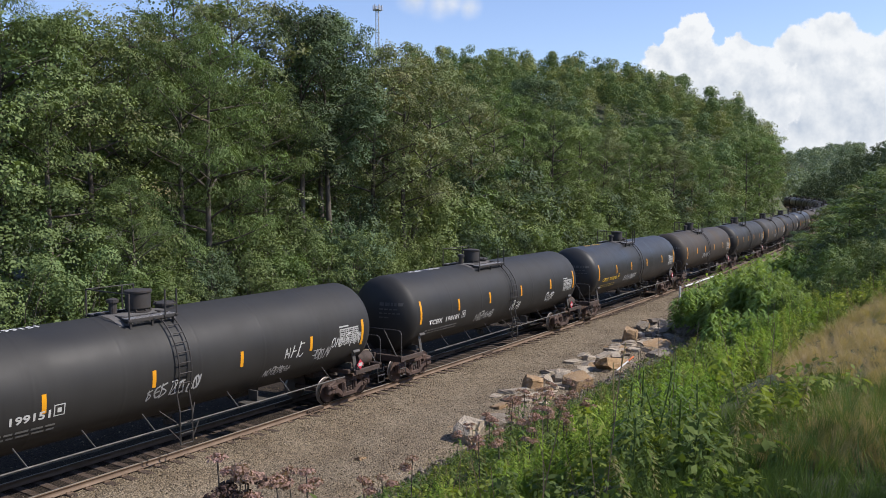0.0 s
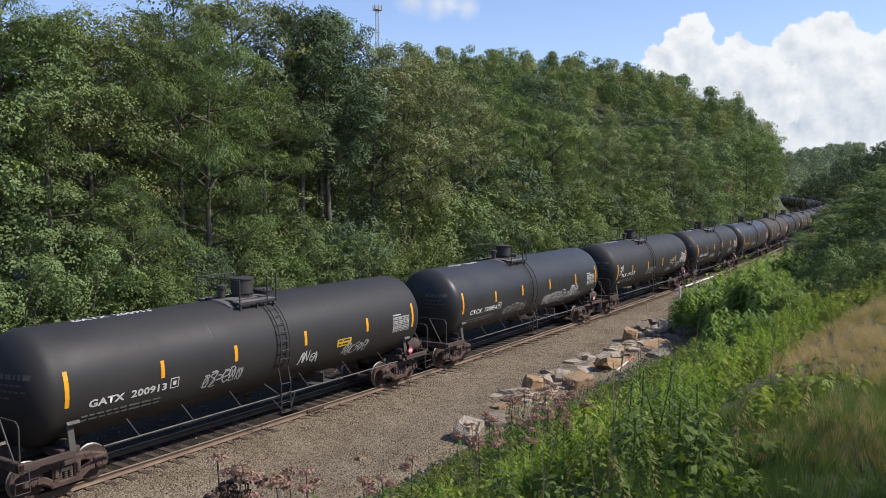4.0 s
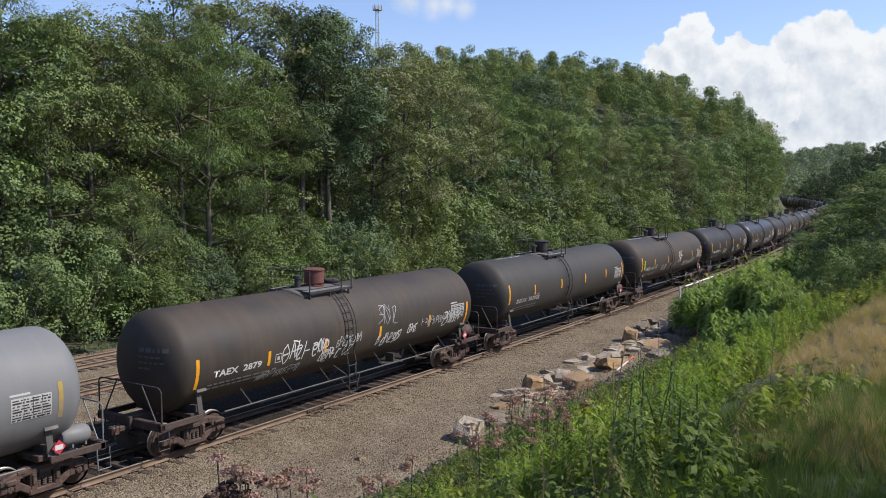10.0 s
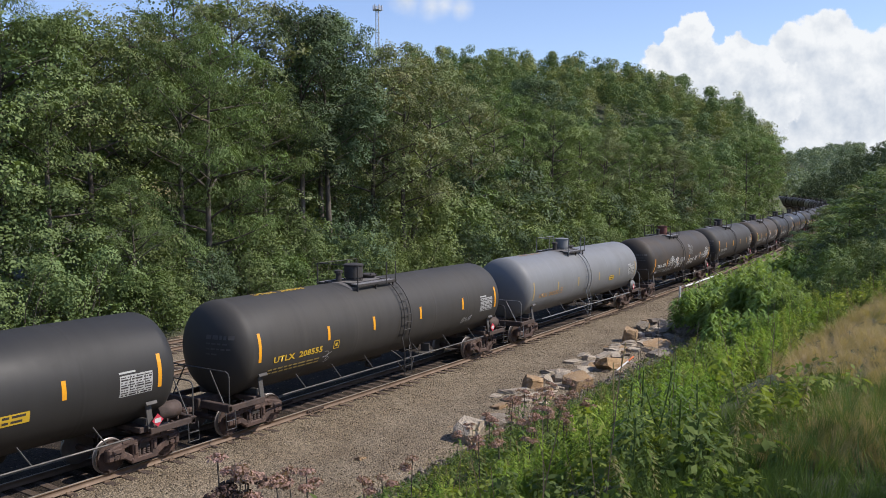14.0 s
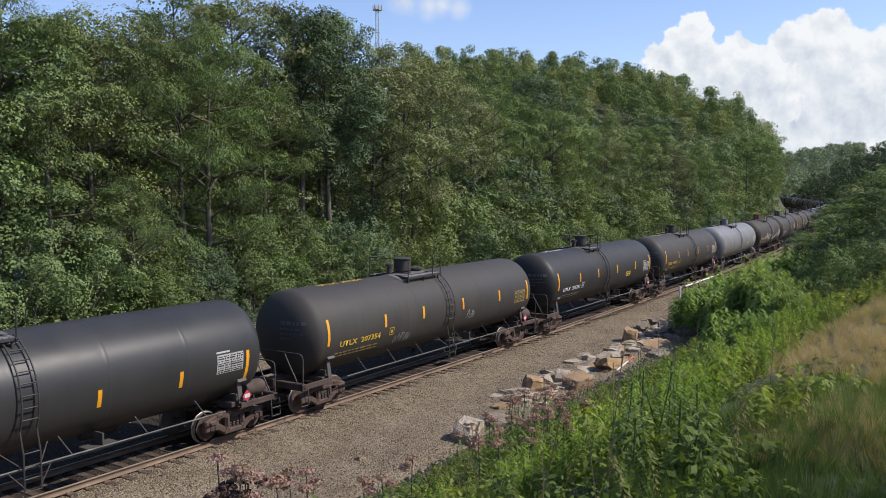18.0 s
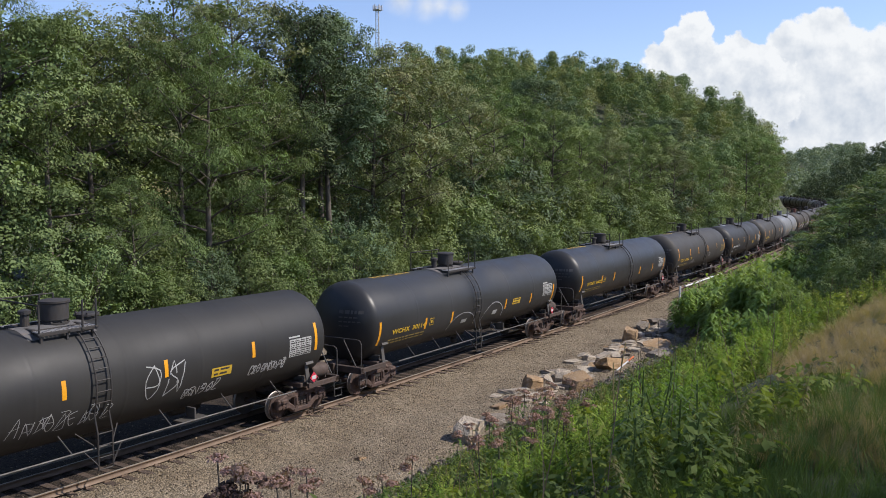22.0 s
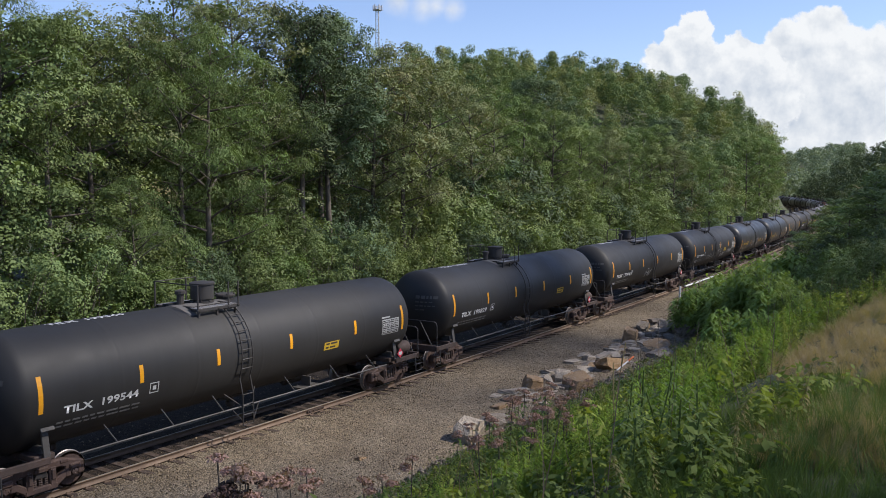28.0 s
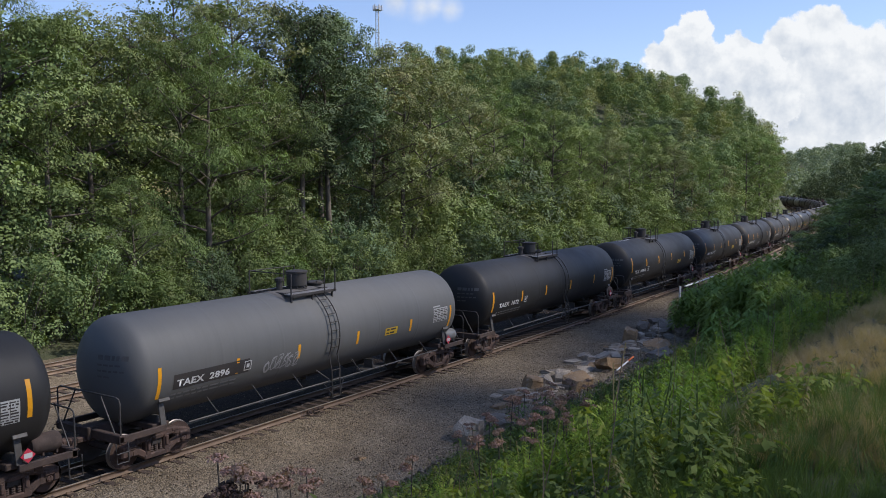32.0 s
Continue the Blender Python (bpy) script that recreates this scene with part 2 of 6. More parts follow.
M["leaf_far_dark"] = leaf_mat("leaves_hill_dark", (0.085, 0.135, 0.060), (0.115, 0.165, 0.072), 0.07, 0.22)
M["leaf_far_warm"] = leaf_mat("leaves_hill_warm", (0.205, 0.245, 0.095), (0.225, 0.240, 0.110), 0.07, 0.28)
# paler, bluer greens: distance haze is mixed into the leaf colour
M["leaf_hazed"] = leaf_mat("leaves_ridge_hazed", (0.150, 0.190, 0.140), (0.175, 0.215, 0.140), 0.02, 0.3)
M["weed"] = leaf_mat("weed_leaves", (0.110, 0.155, 0.036), (0.285, 0.335, 0.070), 0.35, 0.4)
M["lush"] = leaf_mat("lush_weed_leaves", (0.175, 0.270, 0.045), (0.255, 0.345, 0.060), 0.4, 0.42)
M["thicket"] = leaf_mat("thicket_leaves", (0.185, 0.265, 0.080), (0.245, 0.325, 0.098), 0.35, 0.4)
M["weed_dark"] = leaf_mat("weed_leaves_dark", (0.090, 0.135, 0.042), (0.125, 0.170, 0.050), 0.35, 0.35)
M["straw"] = leaf_mat("dry_grass", (0.450, 0.340, 0.205), (0.350, 0.275, 0.155), 0.5, 0.35, (0.240, 0.230, 0.095))
M["weed_brown"] = leaf_mat("weed_leaves_brown", (0.170, 0.165, 0.070), (0.230, 0.190, 0.100), 0.35, 0.3)
M["petal"] = leaf_mat("pink_flower_heads", (0.380, 0.245, 0.205), (0.300, 0.195, 0.165), 0.8, 0.3)
M["seed"] = leaf_mat("dead_seed_heads", (0.085, 0.055, 0.045), (0.06, 0.04, 0.035), 0.8, 0.1)
M["drystem"] = surface("dry_stem", (0.30, 0.22, 0.14), (0.20, 0.15, 0.10), 0.9, 0, 3.0, 30, 0.2, 0.004)
M["steel_white"] = surface("galvanised_steel", (0.45, 0.46, 0.47), (0.36, 0.37, 0.38), 0.5, 0.3, 1.0, 10, 0.1, 0.01)
M["post_white"] = surface("post_white", (0.75, 0.75, 0.72), (0.6, 0.6, 0.58), 0.6, 0, 3.0, 30, 0.1, 0.003)
M["orange"] = surface("orange_paint", (0.75, 0.16, 0.03), (0.6, 0.13, 0.03), 0.6, 0, 3.0, 30, 0.1, 0.003)


# ---- builders ----
def mesh_of(name, bm, material, smooth=False):
    me = bpy.data.meshes.new(name)
    bm.to_mesh(me)
    bm.free()
    me.materials.append(material)
    if smooth:
        me.polygons.foreach_set("use_smooth", [True] * len(me.polygons))
    return me


def part(name, bm, material, parent, label="", m=None, smooth=False):
    """A bmesh, or a mesh that is there already, as one object under a thing or part."""
    me = bm if isinstance(bm, bpy.types.Mesh) else mesh_of(name, bm, material, smooth)
    ob = new(name, me)
    ob.parent = parent
    if m is not None:
        ob.matrix_basis = m
    if label:
        tagged(ob, label)
    return ob


def empty(name, m, label="", category="", group="", kind=""):
    ob = new(name)
    ob.empty_display_size = 0.3
    ob.matrix_basis = m
    return tagged(ob, label, category, group, kind)


def box(bm, x, y, z, dx, dy, dz, bevel=0.0, m=None):
    """A box by its centre and sizes, its edges bevelled."""
    r = bmesh.ops.create_cube(bm, size=1.0)["verts"]
    bmesh.ops.scale(bm, vec=(dx, dy, dz), verts=r)
    if bevel:
        ed = list({e for v in r for e in v.link_edges})
        r = bmesh.ops.bevel(bm, geom=ed, offset=bevel, segments=1, affect="EDGES")["verts"]
    t = Matrix.Translation((x, y, z))
    bmesh.ops.transform(bm, matrix=(t @ m) if m else t, verts=r)
    return r


def tube(bm, pts, rad, sides=6, closed_ends=True):
    """A round bar along points."""
    pts = [Vector(p) for p in pts]
    rads = rad if isinstance(rad, (list, tuple)) else [rad] * len(pts)
    rings = []
    for i, p in enumerate(pts):
        d = (pts[min(i + 1, len(pts) - 1)] - pts[max(i - 1, 0)]).normalized()
        up = Vector((0, 0, 1)) if abs(d.z) < 0.9 else Vector((1, 0, 0))
        a = d.cross(up).normalized()
        b = d.cross(a)
        rings.append([bm.verts.new(p + (a * math.cos(t) + b * math.sin(t)) * rads[i]) for t in [2 * math.pi * j / sides for j in range(sides)]])
    for r0, r1 in zip(rings, rings[1:]):
        for j in range(sides):
            bm.faces.new((r0[j], r0[(j + 1) % sides], r1[(j + 1) % sides], r1[j]))
    if closed_ends:
        bm.faces.new(rings[0][::-1])
        bm.faces.new(rings[-1])


def turned(bm, profile, sides=24, axis="X", m=None):
    """A body of revolution from (along, radius) pairs."""
    rings = []
    for a, r in profile:
        ring = []
        for j in range(sides):
            t = 2 * math.pi * j / sides
            c, d = math.cos(t) * r, math.sin(t) * r
            p = Vector({"X": (a, c, d), "Y": (c, a, d), "Z": (c, d, a)}[axis])
            ring.append(bm.verts.new(m @ p if m else p))
        rings.append(ring)
    for r0, r1 in zip(rings, rings[1:]):
        for j in range(sides):
            bm.faces.new((r0[j], r0[(j + 1) % sides], r1[(j + 1) % sides], r1[j]))
    bm.faces.new(rings[0][::-1])
    bm.faces.new(rings[-1])
    bmesh.ops.recalc_face_normals(bm, faces=bm.faces)


def quads_mesh(name, verts, material, faces=None):
    """A mesh from an array of quads (n, 4, 3), or verts and faces."""
    me = bpy.data.meshes.new(name)
    if faces is None:
        nq = len(verts)
        me.vertices.add(nq * 4)
        me.vertices.foreach_set("co", verts.reshape(-1).astype(np.float32))
        me.loops.add(nq * 4)
        me.loops.foreach_set("vertex_index", np.arange(nq * 4, dtype=np.int32))
        me.polygons.add(nq)
        me.polygons.foreach_set("loop_start", np.arange(0, nq * 4, 4, dtype=np.int32))
    else:
        k = faces.shape[1]
        me.vertices.add(len(verts))
        me.vertices.foreach_set("co", verts.reshape(-1).astype(np.float32))
        me.loops.add(faces.size)
        me.loops.foreach_set("vertex_index", faces.reshape(-1).astype(np.int32))
        me.polygons.add(len(faces))
        me.polygons.foreach_set("loop_start", np.arange(0, faces.size, k, dtype=np.int32))
    me.update(calc_edges=True)
    me.materials.append(material)
    return me


def unit(v):
    return v / (np.linalg.norm(v, axis=1, keepdims=True) + 1e-9)


def leaf_quads(centre, normal, length, width, rng, along=None):
    """Kite-shaped leaves at the centres, facing the normals."""
    n = len(centre)
    d = rng.normal(size=(n, 3)) if along is None else along + rng.normal(size=(n, 3)) * 0.15
    nn = unit(normal)
    d = unit(d - (d * nn).sum(1, keepdims=True) * nn)
    w = np.cross(nn, d)
    ln, wd = np.asarray(length).reshape(-1, 1), np.asarray(width).reshape(-1, 1)
    base, tip = centre - d * ln * 0.5, centre + d * ln * 0.5 - nn * ln * 0.12
    mid = centre - d * ln * 0.08
    return np.stack([base, mid + w * wd * 0.5, tip, mid - w * wd * 0.5], 1)


def fbm(x, y, scale, seed=0):
    """Cheap smooth noise from summed sines, for numpy arrays."""
    r = np.random.RandomState(seed)
    out, amp = 0, 1.0
    f = 1.0 / scale
    for _ in range(4):
        for _ in range(2):
            a, ph = r.uniform(0, 2 * np.pi), r.uniform(0, 2 * np.pi)
            out = out + amp * np.sin((x * np.cos(a) + y * np.sin(a)) * f * 2 * np.pi + ph)
        amp *= 0.55
        f *= 1.9
    return out * 0.35


def smooth(a, b, v):
    t = np.clip((v - a) / (b - a), 0, 1)
    return t * t * (3 - 2 * t)


# ---- ground ----
def tree_line(s):
    return 16.5 - 10.0 * smooth(60.0, 200.0, s)


def height(s, e):
    """Height of the ground at arc coordinates."""
    s, e = np.asarray(s, float), np.asarray(e, float)
    x, y = (RAD - e) * np.sin(s / RAD), RAD - (RAD - e) * np.cos(s / RAD)
    bearing = np.degrees(np.arctan2(y + 20.7, np.maximum(x, 1.0)))
    e = e - veer(s) * smooth(14.0, 5.0, e)
    z = -0.24 - 0.5 * smooth(-7.4, -6.2, e) * smooth(16.0, 14.8, e) + drop(s) * smooth(40.0, 15.0, e)
    # the wooded shelf and hill on the inside of the curve
    d = np.maximum(e - tree_line(s) + 0.5, 0)
    k = smooth(170.0, 290.0, s)
    climb = np.maximum(d - 60.0 * (1 - k), 0)
    z = z + 0.08 * np.minimum(d, 45) * (1 - k) + 36.0 * (1 - np.exp(-(0.35 + 1.65 * k) * climb / 36.0)) + np.minimum(d, 10) * 0.04 * fbm(s, e, 30, 3)
    # the grassy bank on the outside
    out = -e - 7.3 + 0.5 * fbm(s, e, 9, 5)
    b = np.clip(out / 11.8, 0, 1)
    z = z + 5.75 * b ** 1.25 * (1 - 0.25 * smooth(45, 110, s) - 0.5 * smooth(200, 330, s)) + 0.16 * fbm(s, e, 4, 7) * np.clip(out / 3, 0, 1)
    far = np.maximum(-e - 20, 0)
    # the distant ridge that closes the valley
    z = z + (8.5 * smooth(17.6, 15.3, bearing) * smooth(13.0, 14.0, bearing) * smooth(0.5, 7.0, d) + 1.0 * smooth(2, 30, d)) * smooth(150, 230, s)
    z = z + (4 + 13 * np.exp(-((bearing - 8.5) / 5.5) ** 2)) * smooth(560.0, 860.0, x)
    z = z + 8.5 * smooth(-12.0, -26.0, e) * smooth(190, 290, s) * smooth(450, 390, s)
    return z + 22 * (1 - np.exp(-0.18 * far / 22)) * smooth(110, 260, s)


def ground_z(s, e):
    return float(height(s, e))


def spaced(*runs):
    """Grid lines from (start, stop, step) runs."""
    out = []
    for a, b, st in runs:
        out += list(np.arange(a, b, st))
    return np.array(out + [runs[-1][1]])


def sheet(name, ss, ee, zfun, material, along=False):
    """A ground sheet on arc coordinates; along: laid along the railway line."""
    S, E = np.meshgrid(ss, ee, indexing="ij")
    Z = zfun(S, E)
    if along:
        E, Z = E + veer(S), Z + drop(S)
    a = S / RAD
    P = np.stack([(RAD - E) * np.sin(a), RAD - (RAD - E) * np.cos(a), Z], -1)
    n, k = S.shape
    i = np.arange(n * k).reshape(n, k)
    F = np.stack([i[:-1, :-1], i[1:, :-1], i[1:, 1:], i[:-1, 1:]], -1).reshape(-1, 4)
    me = quads_mesh(name, P.reshape(-1, 3), material, F)
    me.polygons.foreach_set("use_smooth", [True] * len(me.polygons))
    return new(name, me)


ground = sheet("ground", spaced((-420, -40, 20), (-40, -6, 3), (-6, 90, 0.8), (90, 200, 4), (200, 1100, 15)),
               spaced((-900, -120, 30), (-120, -26, 4), (-26, -5.6, 0.5), (-5.6, 24, 2.0), (24, 60, 3), (60, 600, 20)), height, M["soil"])
tagged(ground, "grassy soil and leaf litter rising from the railway", "ground", kind="structure")


def bed_z(s, e):
    z = -0.205 + 0.015 * fbm(s, e, 1.7, 11) + 0.02 * fbm(s, e, 7, 12)
    z = z - 0.13 * smooth(-2.2, -3.3, e) - 0.16 * smooth(-6.4, -7.6, e)
    z = z - 0.08 * np.exp(-((e - 2.15) / 0.5) ** 2)
    z = z + 0.030 * smooth(-0.98, -1.16, e) * smooth(-2.3, -1.5, e) * (0.7 + 0.3 * fbm(s, e, 0.8, 14))
    return z + 0.2 * smooth(6.5, -7.0, e) * smooth(-3, -6.5, e) * 0.4


bed = sheet("ballast_bed", spaced((-60, -6, 4), (-6, 60, 0.5), (60, 200, 3), (200, 760, 12)), spaced((-7.7, -2.2, 0.35), (-2.2, -0.6, 0.12), (-0.6, 9, 0.6), (9, 15.6, 0.9)), bed_z, M["ballast"], True)
tagged(bed, "grey-brown crushed stone ballast under the tracks", "ballast", kind="structure")


# reaches past the far rail, so its dark colour also paints the train's shadow
oily_shaded = sheet("oily_ballast", spaced((-60, -6, 4), (-6, 60, 0.5), (60, 300, 4)), spaced((-1.15, 1.5, 0.15), (1.5, 5.1, 0.6)), lambda s, e: bed_z(s, e) + 0.012 - 0.03 * smooth(-0.72, -0.98, e + 0.14 * fbm(s, e, 0.9, 6)) - 0.03 * smooth(4.2, 5.1, e), M["oily_shaded"], True)
tagged(oily_shaded, "oil-stained stones between and beside the rails, darkened for shade under the train", "ballast", kind="structure")


# ---- tracks ----
def sweep(name, profile, s0, s1, step, e, material):
    """A profile (across, up) drawn along the track."""
    ss = np.append(np.arange(s0, s1, step), s1)
    k = len(profile)
    pts = np.array([[line_at(s, e - a, b)[:] for a, b in profile] for s in ss]).reshape(-1, 3)
    i = np.arange(len(ss) * k).reshape(len(ss), k)
    j = np.roll(i, -1, axis=1)
    F = np.stack([i[:-1], i[1:], j[1:], j[:-1]], -1).reshape(-1, 4)
    return quads_mesh(name, pts, material, F)


RAIL = [(-0.036, 0), (-0.037, -0.03), (-0.01, -0.045), (-0.009, -0.135), (-0.07, -0.155), (-0.07, -0.168), (0.07, -0.168), (0.07, -0.155), (0.009, -0.135), (0.01, -0.045), (0.037, -0.03), (0.036, 0)]
CAP = [(-0.030, 0.001), (-0.034, -0.004), (0.034, -0.004), (0.030, 0.001)]
bm = bmesh.new()
box(bm, 0, 0, -0.258, 0.225, 2.6, 0.17, 0.012)
TIE = mesh_of("tie", bm, M["tie"])
bm = bmesh.new()
box(bm, 0, 0, -0.169, 0.19, 0.34, 0.02, 0.004)
for sx in (-0.06, 0.06):
    for sy in (-0.10, 0.10):
        box(bm, sx, sy, -0.15, 0.03, 0.03, 0.035, 0.004)
PLATE = mesh_of("tie_plate", bm, M["rail"])


bm = bmesh.new()
box(bm, 0, -0.045, -0.085, 0.85, 0.05, 0.085, 0.012)
box(bm, 0, 0.045, -0.085, 0.85, 0.05, 0.085, 0.012)
for q in (-0.32, -0.12, 0.12, 0.32):
    box(bm, q, -0.078, -0.085, 0.05, 0.03, 0.05, 0.008)
JOINT = mesh_of("joint_bar", bm, M["tie"])


def track(e, label, tie_from, tie_to, plates, stop=760):
    tr = empty("railway_track", Matrix.Identity(4), label, "railway track", kind="structure")
    for side in (-0.755, 0.755):
        r = part("rail", sweep("rail", RAIL, -120, stop, 4.0, e + side, M["rail"]), None, tr, "rusty steel rail")
        part("running_surface", sweep("running_surface", CAP, -120, stop, 4.0, e + side, M["rail_top"]), None, r, "polished top of the rail")
    if plates:
        for s in np.arange(9.3, 60.0, 11.9):
            for side in (-0.755, 0.755):
                j = part("joint_bar", JOINT, None, tr, "bolted joint bar", m=line_pose(s, e + side))
    rng = random.Random(5)
    s, far = tie_from, []
    while s < tie_to:
        if len(far) < 290:
            off = rng.uniform(-0.07, 0.07)
            t = part("tie", TIE, None, tr, m=line_pose(s, e + off, rng.uniform(-0.012, 0.006), rng.uniform(-1.2, 1.2)))
            far.append(t)
            if plates and s < 60:
                part("tie_plate", PLATE, None, t, m=pose(0, -0.755 - off, 0))
        s += 0.53
    return tr


track(0.0, "main line track with rusty rails on wooden ties", 5.0, 150.0, True)
track(8.9, "second track with rusty rails on wooden ties", 8.0, 60.0, False, 100)
track(13.2, "far track with rusty rails and weathered ties", 8.0, 60.0, False, 100)


# ---- tank cars ----
R_TANK, Z_TANK, HALF, HEAD = 1.53, 2.58, 7.50, 0.76
CACHE = {}


def cached(key, material, make, smooth_it=False):
    """One mesh for all alike parts."""
    k = (key, material.name)
    if k not in CACHE:
        b = bmesh.new()
        make(b)
        CACHE[k] = mesh_of(key, b, material, smooth_it)
        if smooth_it:
            CACHE[k].set_sharp_from_angle(angle=radians(38))
    return CACHE[k]


def wrap(u, v, lift=0.010):
    """A point of the tank's near side: u along the car, v up along the curve from mid-height."""
    a = v / R_TANK
    return Vector((u, -(R_TANK + lift) * math.cos(a), Z_TANK + (R_TANK + lift) * math.sin(a)))


def make_tank(b):
    prof = []
    for i in range(13):
        t = math.pi / 2 * i / 12
        prof.append((-HALF - HEAD * math.cos(t), max(R_TANK * math.sin(t), 0.02)))
    for x in (-5.0, -2.5, 0.0, 2.5, 5.0):
        prof += [(x - 0.09, R_TANK), (x - 0.05, R_TANK), (x - 0.02, R_TANK + 0.003), (x + 0.02, R_TANK + 0.003), (x + 0.05, R_TANK), (x + 0.09, R_TANK)]
    prof += [(-x, r) for x, r in prof[:13]][::-1]
    turned(b, prof, 56, "X", Matrix.Translation((0, 0, Z_TANK)))


def patch(b, u0, u1, v0, v1, lift=0.006, steps=4):
    """A thin plate that follows the tank's curve."""
    rows = []
    for i in range(steps + 1):
        v = v0 + (v1 - v0) * i / steps
        rows.append([b.verts.new(wrap(u, v, lift)) for u in (u0, u1)])
    for r0, r1 in zip(rows, rows[1:]):
        b.faces.new((r0[0], r0[1], r1[1], r1[0]))


TEXTS = {}


def words(text, size, u, v, material, bold):
    """Each word of a mark by itself, one after the other."""
    out = []
    for word in text.split():
        out.append(lettering(word, size, u, v, material, bold))
        u = max(p.co.x for p in out[-1].vertices) + size * 0.52
    return out




def lettering(text, size, u, v, material, bold=0.006, shear=0.0):
    """Letters of the built-in font laid on the tank's near side, u and v at the lower left."""
    k = (text, size, round(u, 2), round(v, 2), material.name)
    if k in TEXTS:
        return TEXTS[k]
    cu = bpy.data.curves.new("lettering", "FONT")
    cu.body, cu.size, cu.offset, cu.resolution_u, cu.shear = text, size * 0.92, bold, 2, shear
    cu.space_word, cu.space_character = 1.5, 1.04
    ob = bpy.data.objects.new("lettering", cu)
    scene.collection.objects.link(ob)
    bpy.context.view_layer.update()
    me = bpy.data.meshes.new_from_object(ob.evaluated_get(bpy.context.evaluated_depsgraph_get()))
    bpy.data.objects.remove(ob)
    for vert in me.vertices:
        vert.co = wrap(u + vert.co.x * 1.06, v + vert.co.y * 0.80, 0.012)
    me.materials.clear()
    me.materials.append(material)
    TEXTS[k] = me
    return me


def stroke_line(b, ctl, stroke):
    """A smooth painted stroke through the control points, on the tank's side."""
    pts = [ctl[0]]
    for j in range(len(ctl) - 1):
        p0, p1, p2, p3 = ctl[max(j - 1, 0)], ctl[j], ctl[j + 1], ctl[min(j + 2, len(ctl) - 1)]
        for k in (1, 2, 3):
            t = k / 3
            pts.append(tuple(0.5 * (2 * p1[q] + (p2[q] - p0[q]) * t + (2 * p0[q] - 5 * p1[q] + 4 * p2[q] - p3[q]) * t * t + (3 * p1[q] - p0[q] - 3 * p2[q] + p3[q]) * t ** 3) for q in (0, 1)))
    prev = None
    for j, p in enumerate(pts):
        q0, q1 = pts[max(j - 1, 0)], pts[min(j + 1, len(pts) - 1)]
        d = Vector((q1[0] - q0[0], q1[1] - q0[1]))
        d = d.normalized() if d.length > 1e-5 else Vector((1, 0))
        nx, ny = -d.y * stroke / 2, d.x * stroke / 2
        cur = (b.verts.new(wrap(p[0] + nx, p[1] + ny, 0.011)), b.verts.new(wrap(p[0] - nx, p[1] - ny, 0.011)))
        if prev:
            b.faces.new((prev[0], prev[1], cur[1], cur[0]))
        prev = cur


GLYPHS = (((0, 0), (0.1, 1)), ((0, 1), (0.55, 0.95), (0.5, 0.5), (0, 0.5)), ((0, 0), (0.3, 1), (0.6, 0)), ((0.55, 0.9), (0.1, 0.85), (0, 0.4), (0.25, 0), (0.6, 0.15)), ((0, 1), (0.6, 1), (0.05, 0), (0.65, 0)),
          ((0, 0.5), (0.5, 0.55)), ((0.05, 0), (0.1, 1), (0.55, 0.1), (0.6, 1)), ((0.3, 1), (0, 0.6), (0.3, 0), (0.6, 0.45), (0.3, 1)), ((0.55, 1), (0, 0.75), (0.5, 0.4), (0, 0)))


def scribble(b, rng, u, v, w, h, stroke=0.035):
    """Spray-paint scrawl: crowded strokes the size of letters that spell nothing."""
    x, stroke = u, min(stroke, h * 0.11)
    while x < u + w:
        k, lift, lean = h * rng.uniform(0.75, 1.1), h * rng.uniform(-0.08, 0.12), rng.uniform(0.05, 0.3)
        for g in rng.sample(GLYPHS, 2):
            stroke_line(b, [(x + k * (px * 0.85 + lean * py) + rng.uniform(-0.04, 0.04) * h, v + lift + k * py + rng.uniform(-0.06, 0.06) * h) for px, py in g], stroke * rng.uniform(0.75, 1.15))
        x += k * rng.uniform(0.5, 0.8)


def dome_outline(b, u, v, w, h):
    """A thin sprayed half-round outline."""
    stroke_line(b, [(u + w / 2 - w / 2 * math.cos(math.pi * i / 8), v + h * math.sin(math.pi * i / 8)) for i in range(9)], 0.03)
    patch(b, u + w * 0.45, u + w * 0.65, v + h * 0.3, v + h * 0.55, 0.010, 2)


def make_side_frame(b):
    """Cast truck side frame: deep arched top member, sloping lower arms, columns and axle-box jaws."""
    box(b, 0, 0, 0.77, 1.25, 0.20, 0.22, 0.04)
    for sx in (-1, 1):
        box(b, sx * 0.80, 0, 0.69, 0.56, 0.20, 0.23, 0.04, Matrix.Rotation(sx * radians(16), 4, "Y"))
        box(b, sx * 0.55, 0, 0.40, 0.70, 0.18, 0.19, 0.03, Matrix.Rotation(sx * radians(-34), 4, "Y"))
        box(b, sx * 1.05, 0, 0.54, 0.20, 0.22, 0.36, 0.04)
        box(b, sx * 0.71, 0, 0.50, 0.17, 0.19, 0.30, 0.03)
        box(b, sx * 0.30, 0, 0.50, 0.18, 0.22, 0.50, 0.03)
        box(b, sx * 0.88, -0.02, 0.62, 0.30, 0.25, 0.15, 0.03)
        box(b, sx * 0.30, -0.12, 0.55, 0.10, 0.05, 0.26, 0.015)
        box(b, sx * 0.60, -0.10, 0.80, 0.22, 0.04, 0.08, 0.01)
    box(b, 0, 0, 0.24, 0.86, 0.22, 0.16, 0.03)
    box(b, 0, -0.10, 0.72, 0.34, 0.05, 0.12, 0.02)


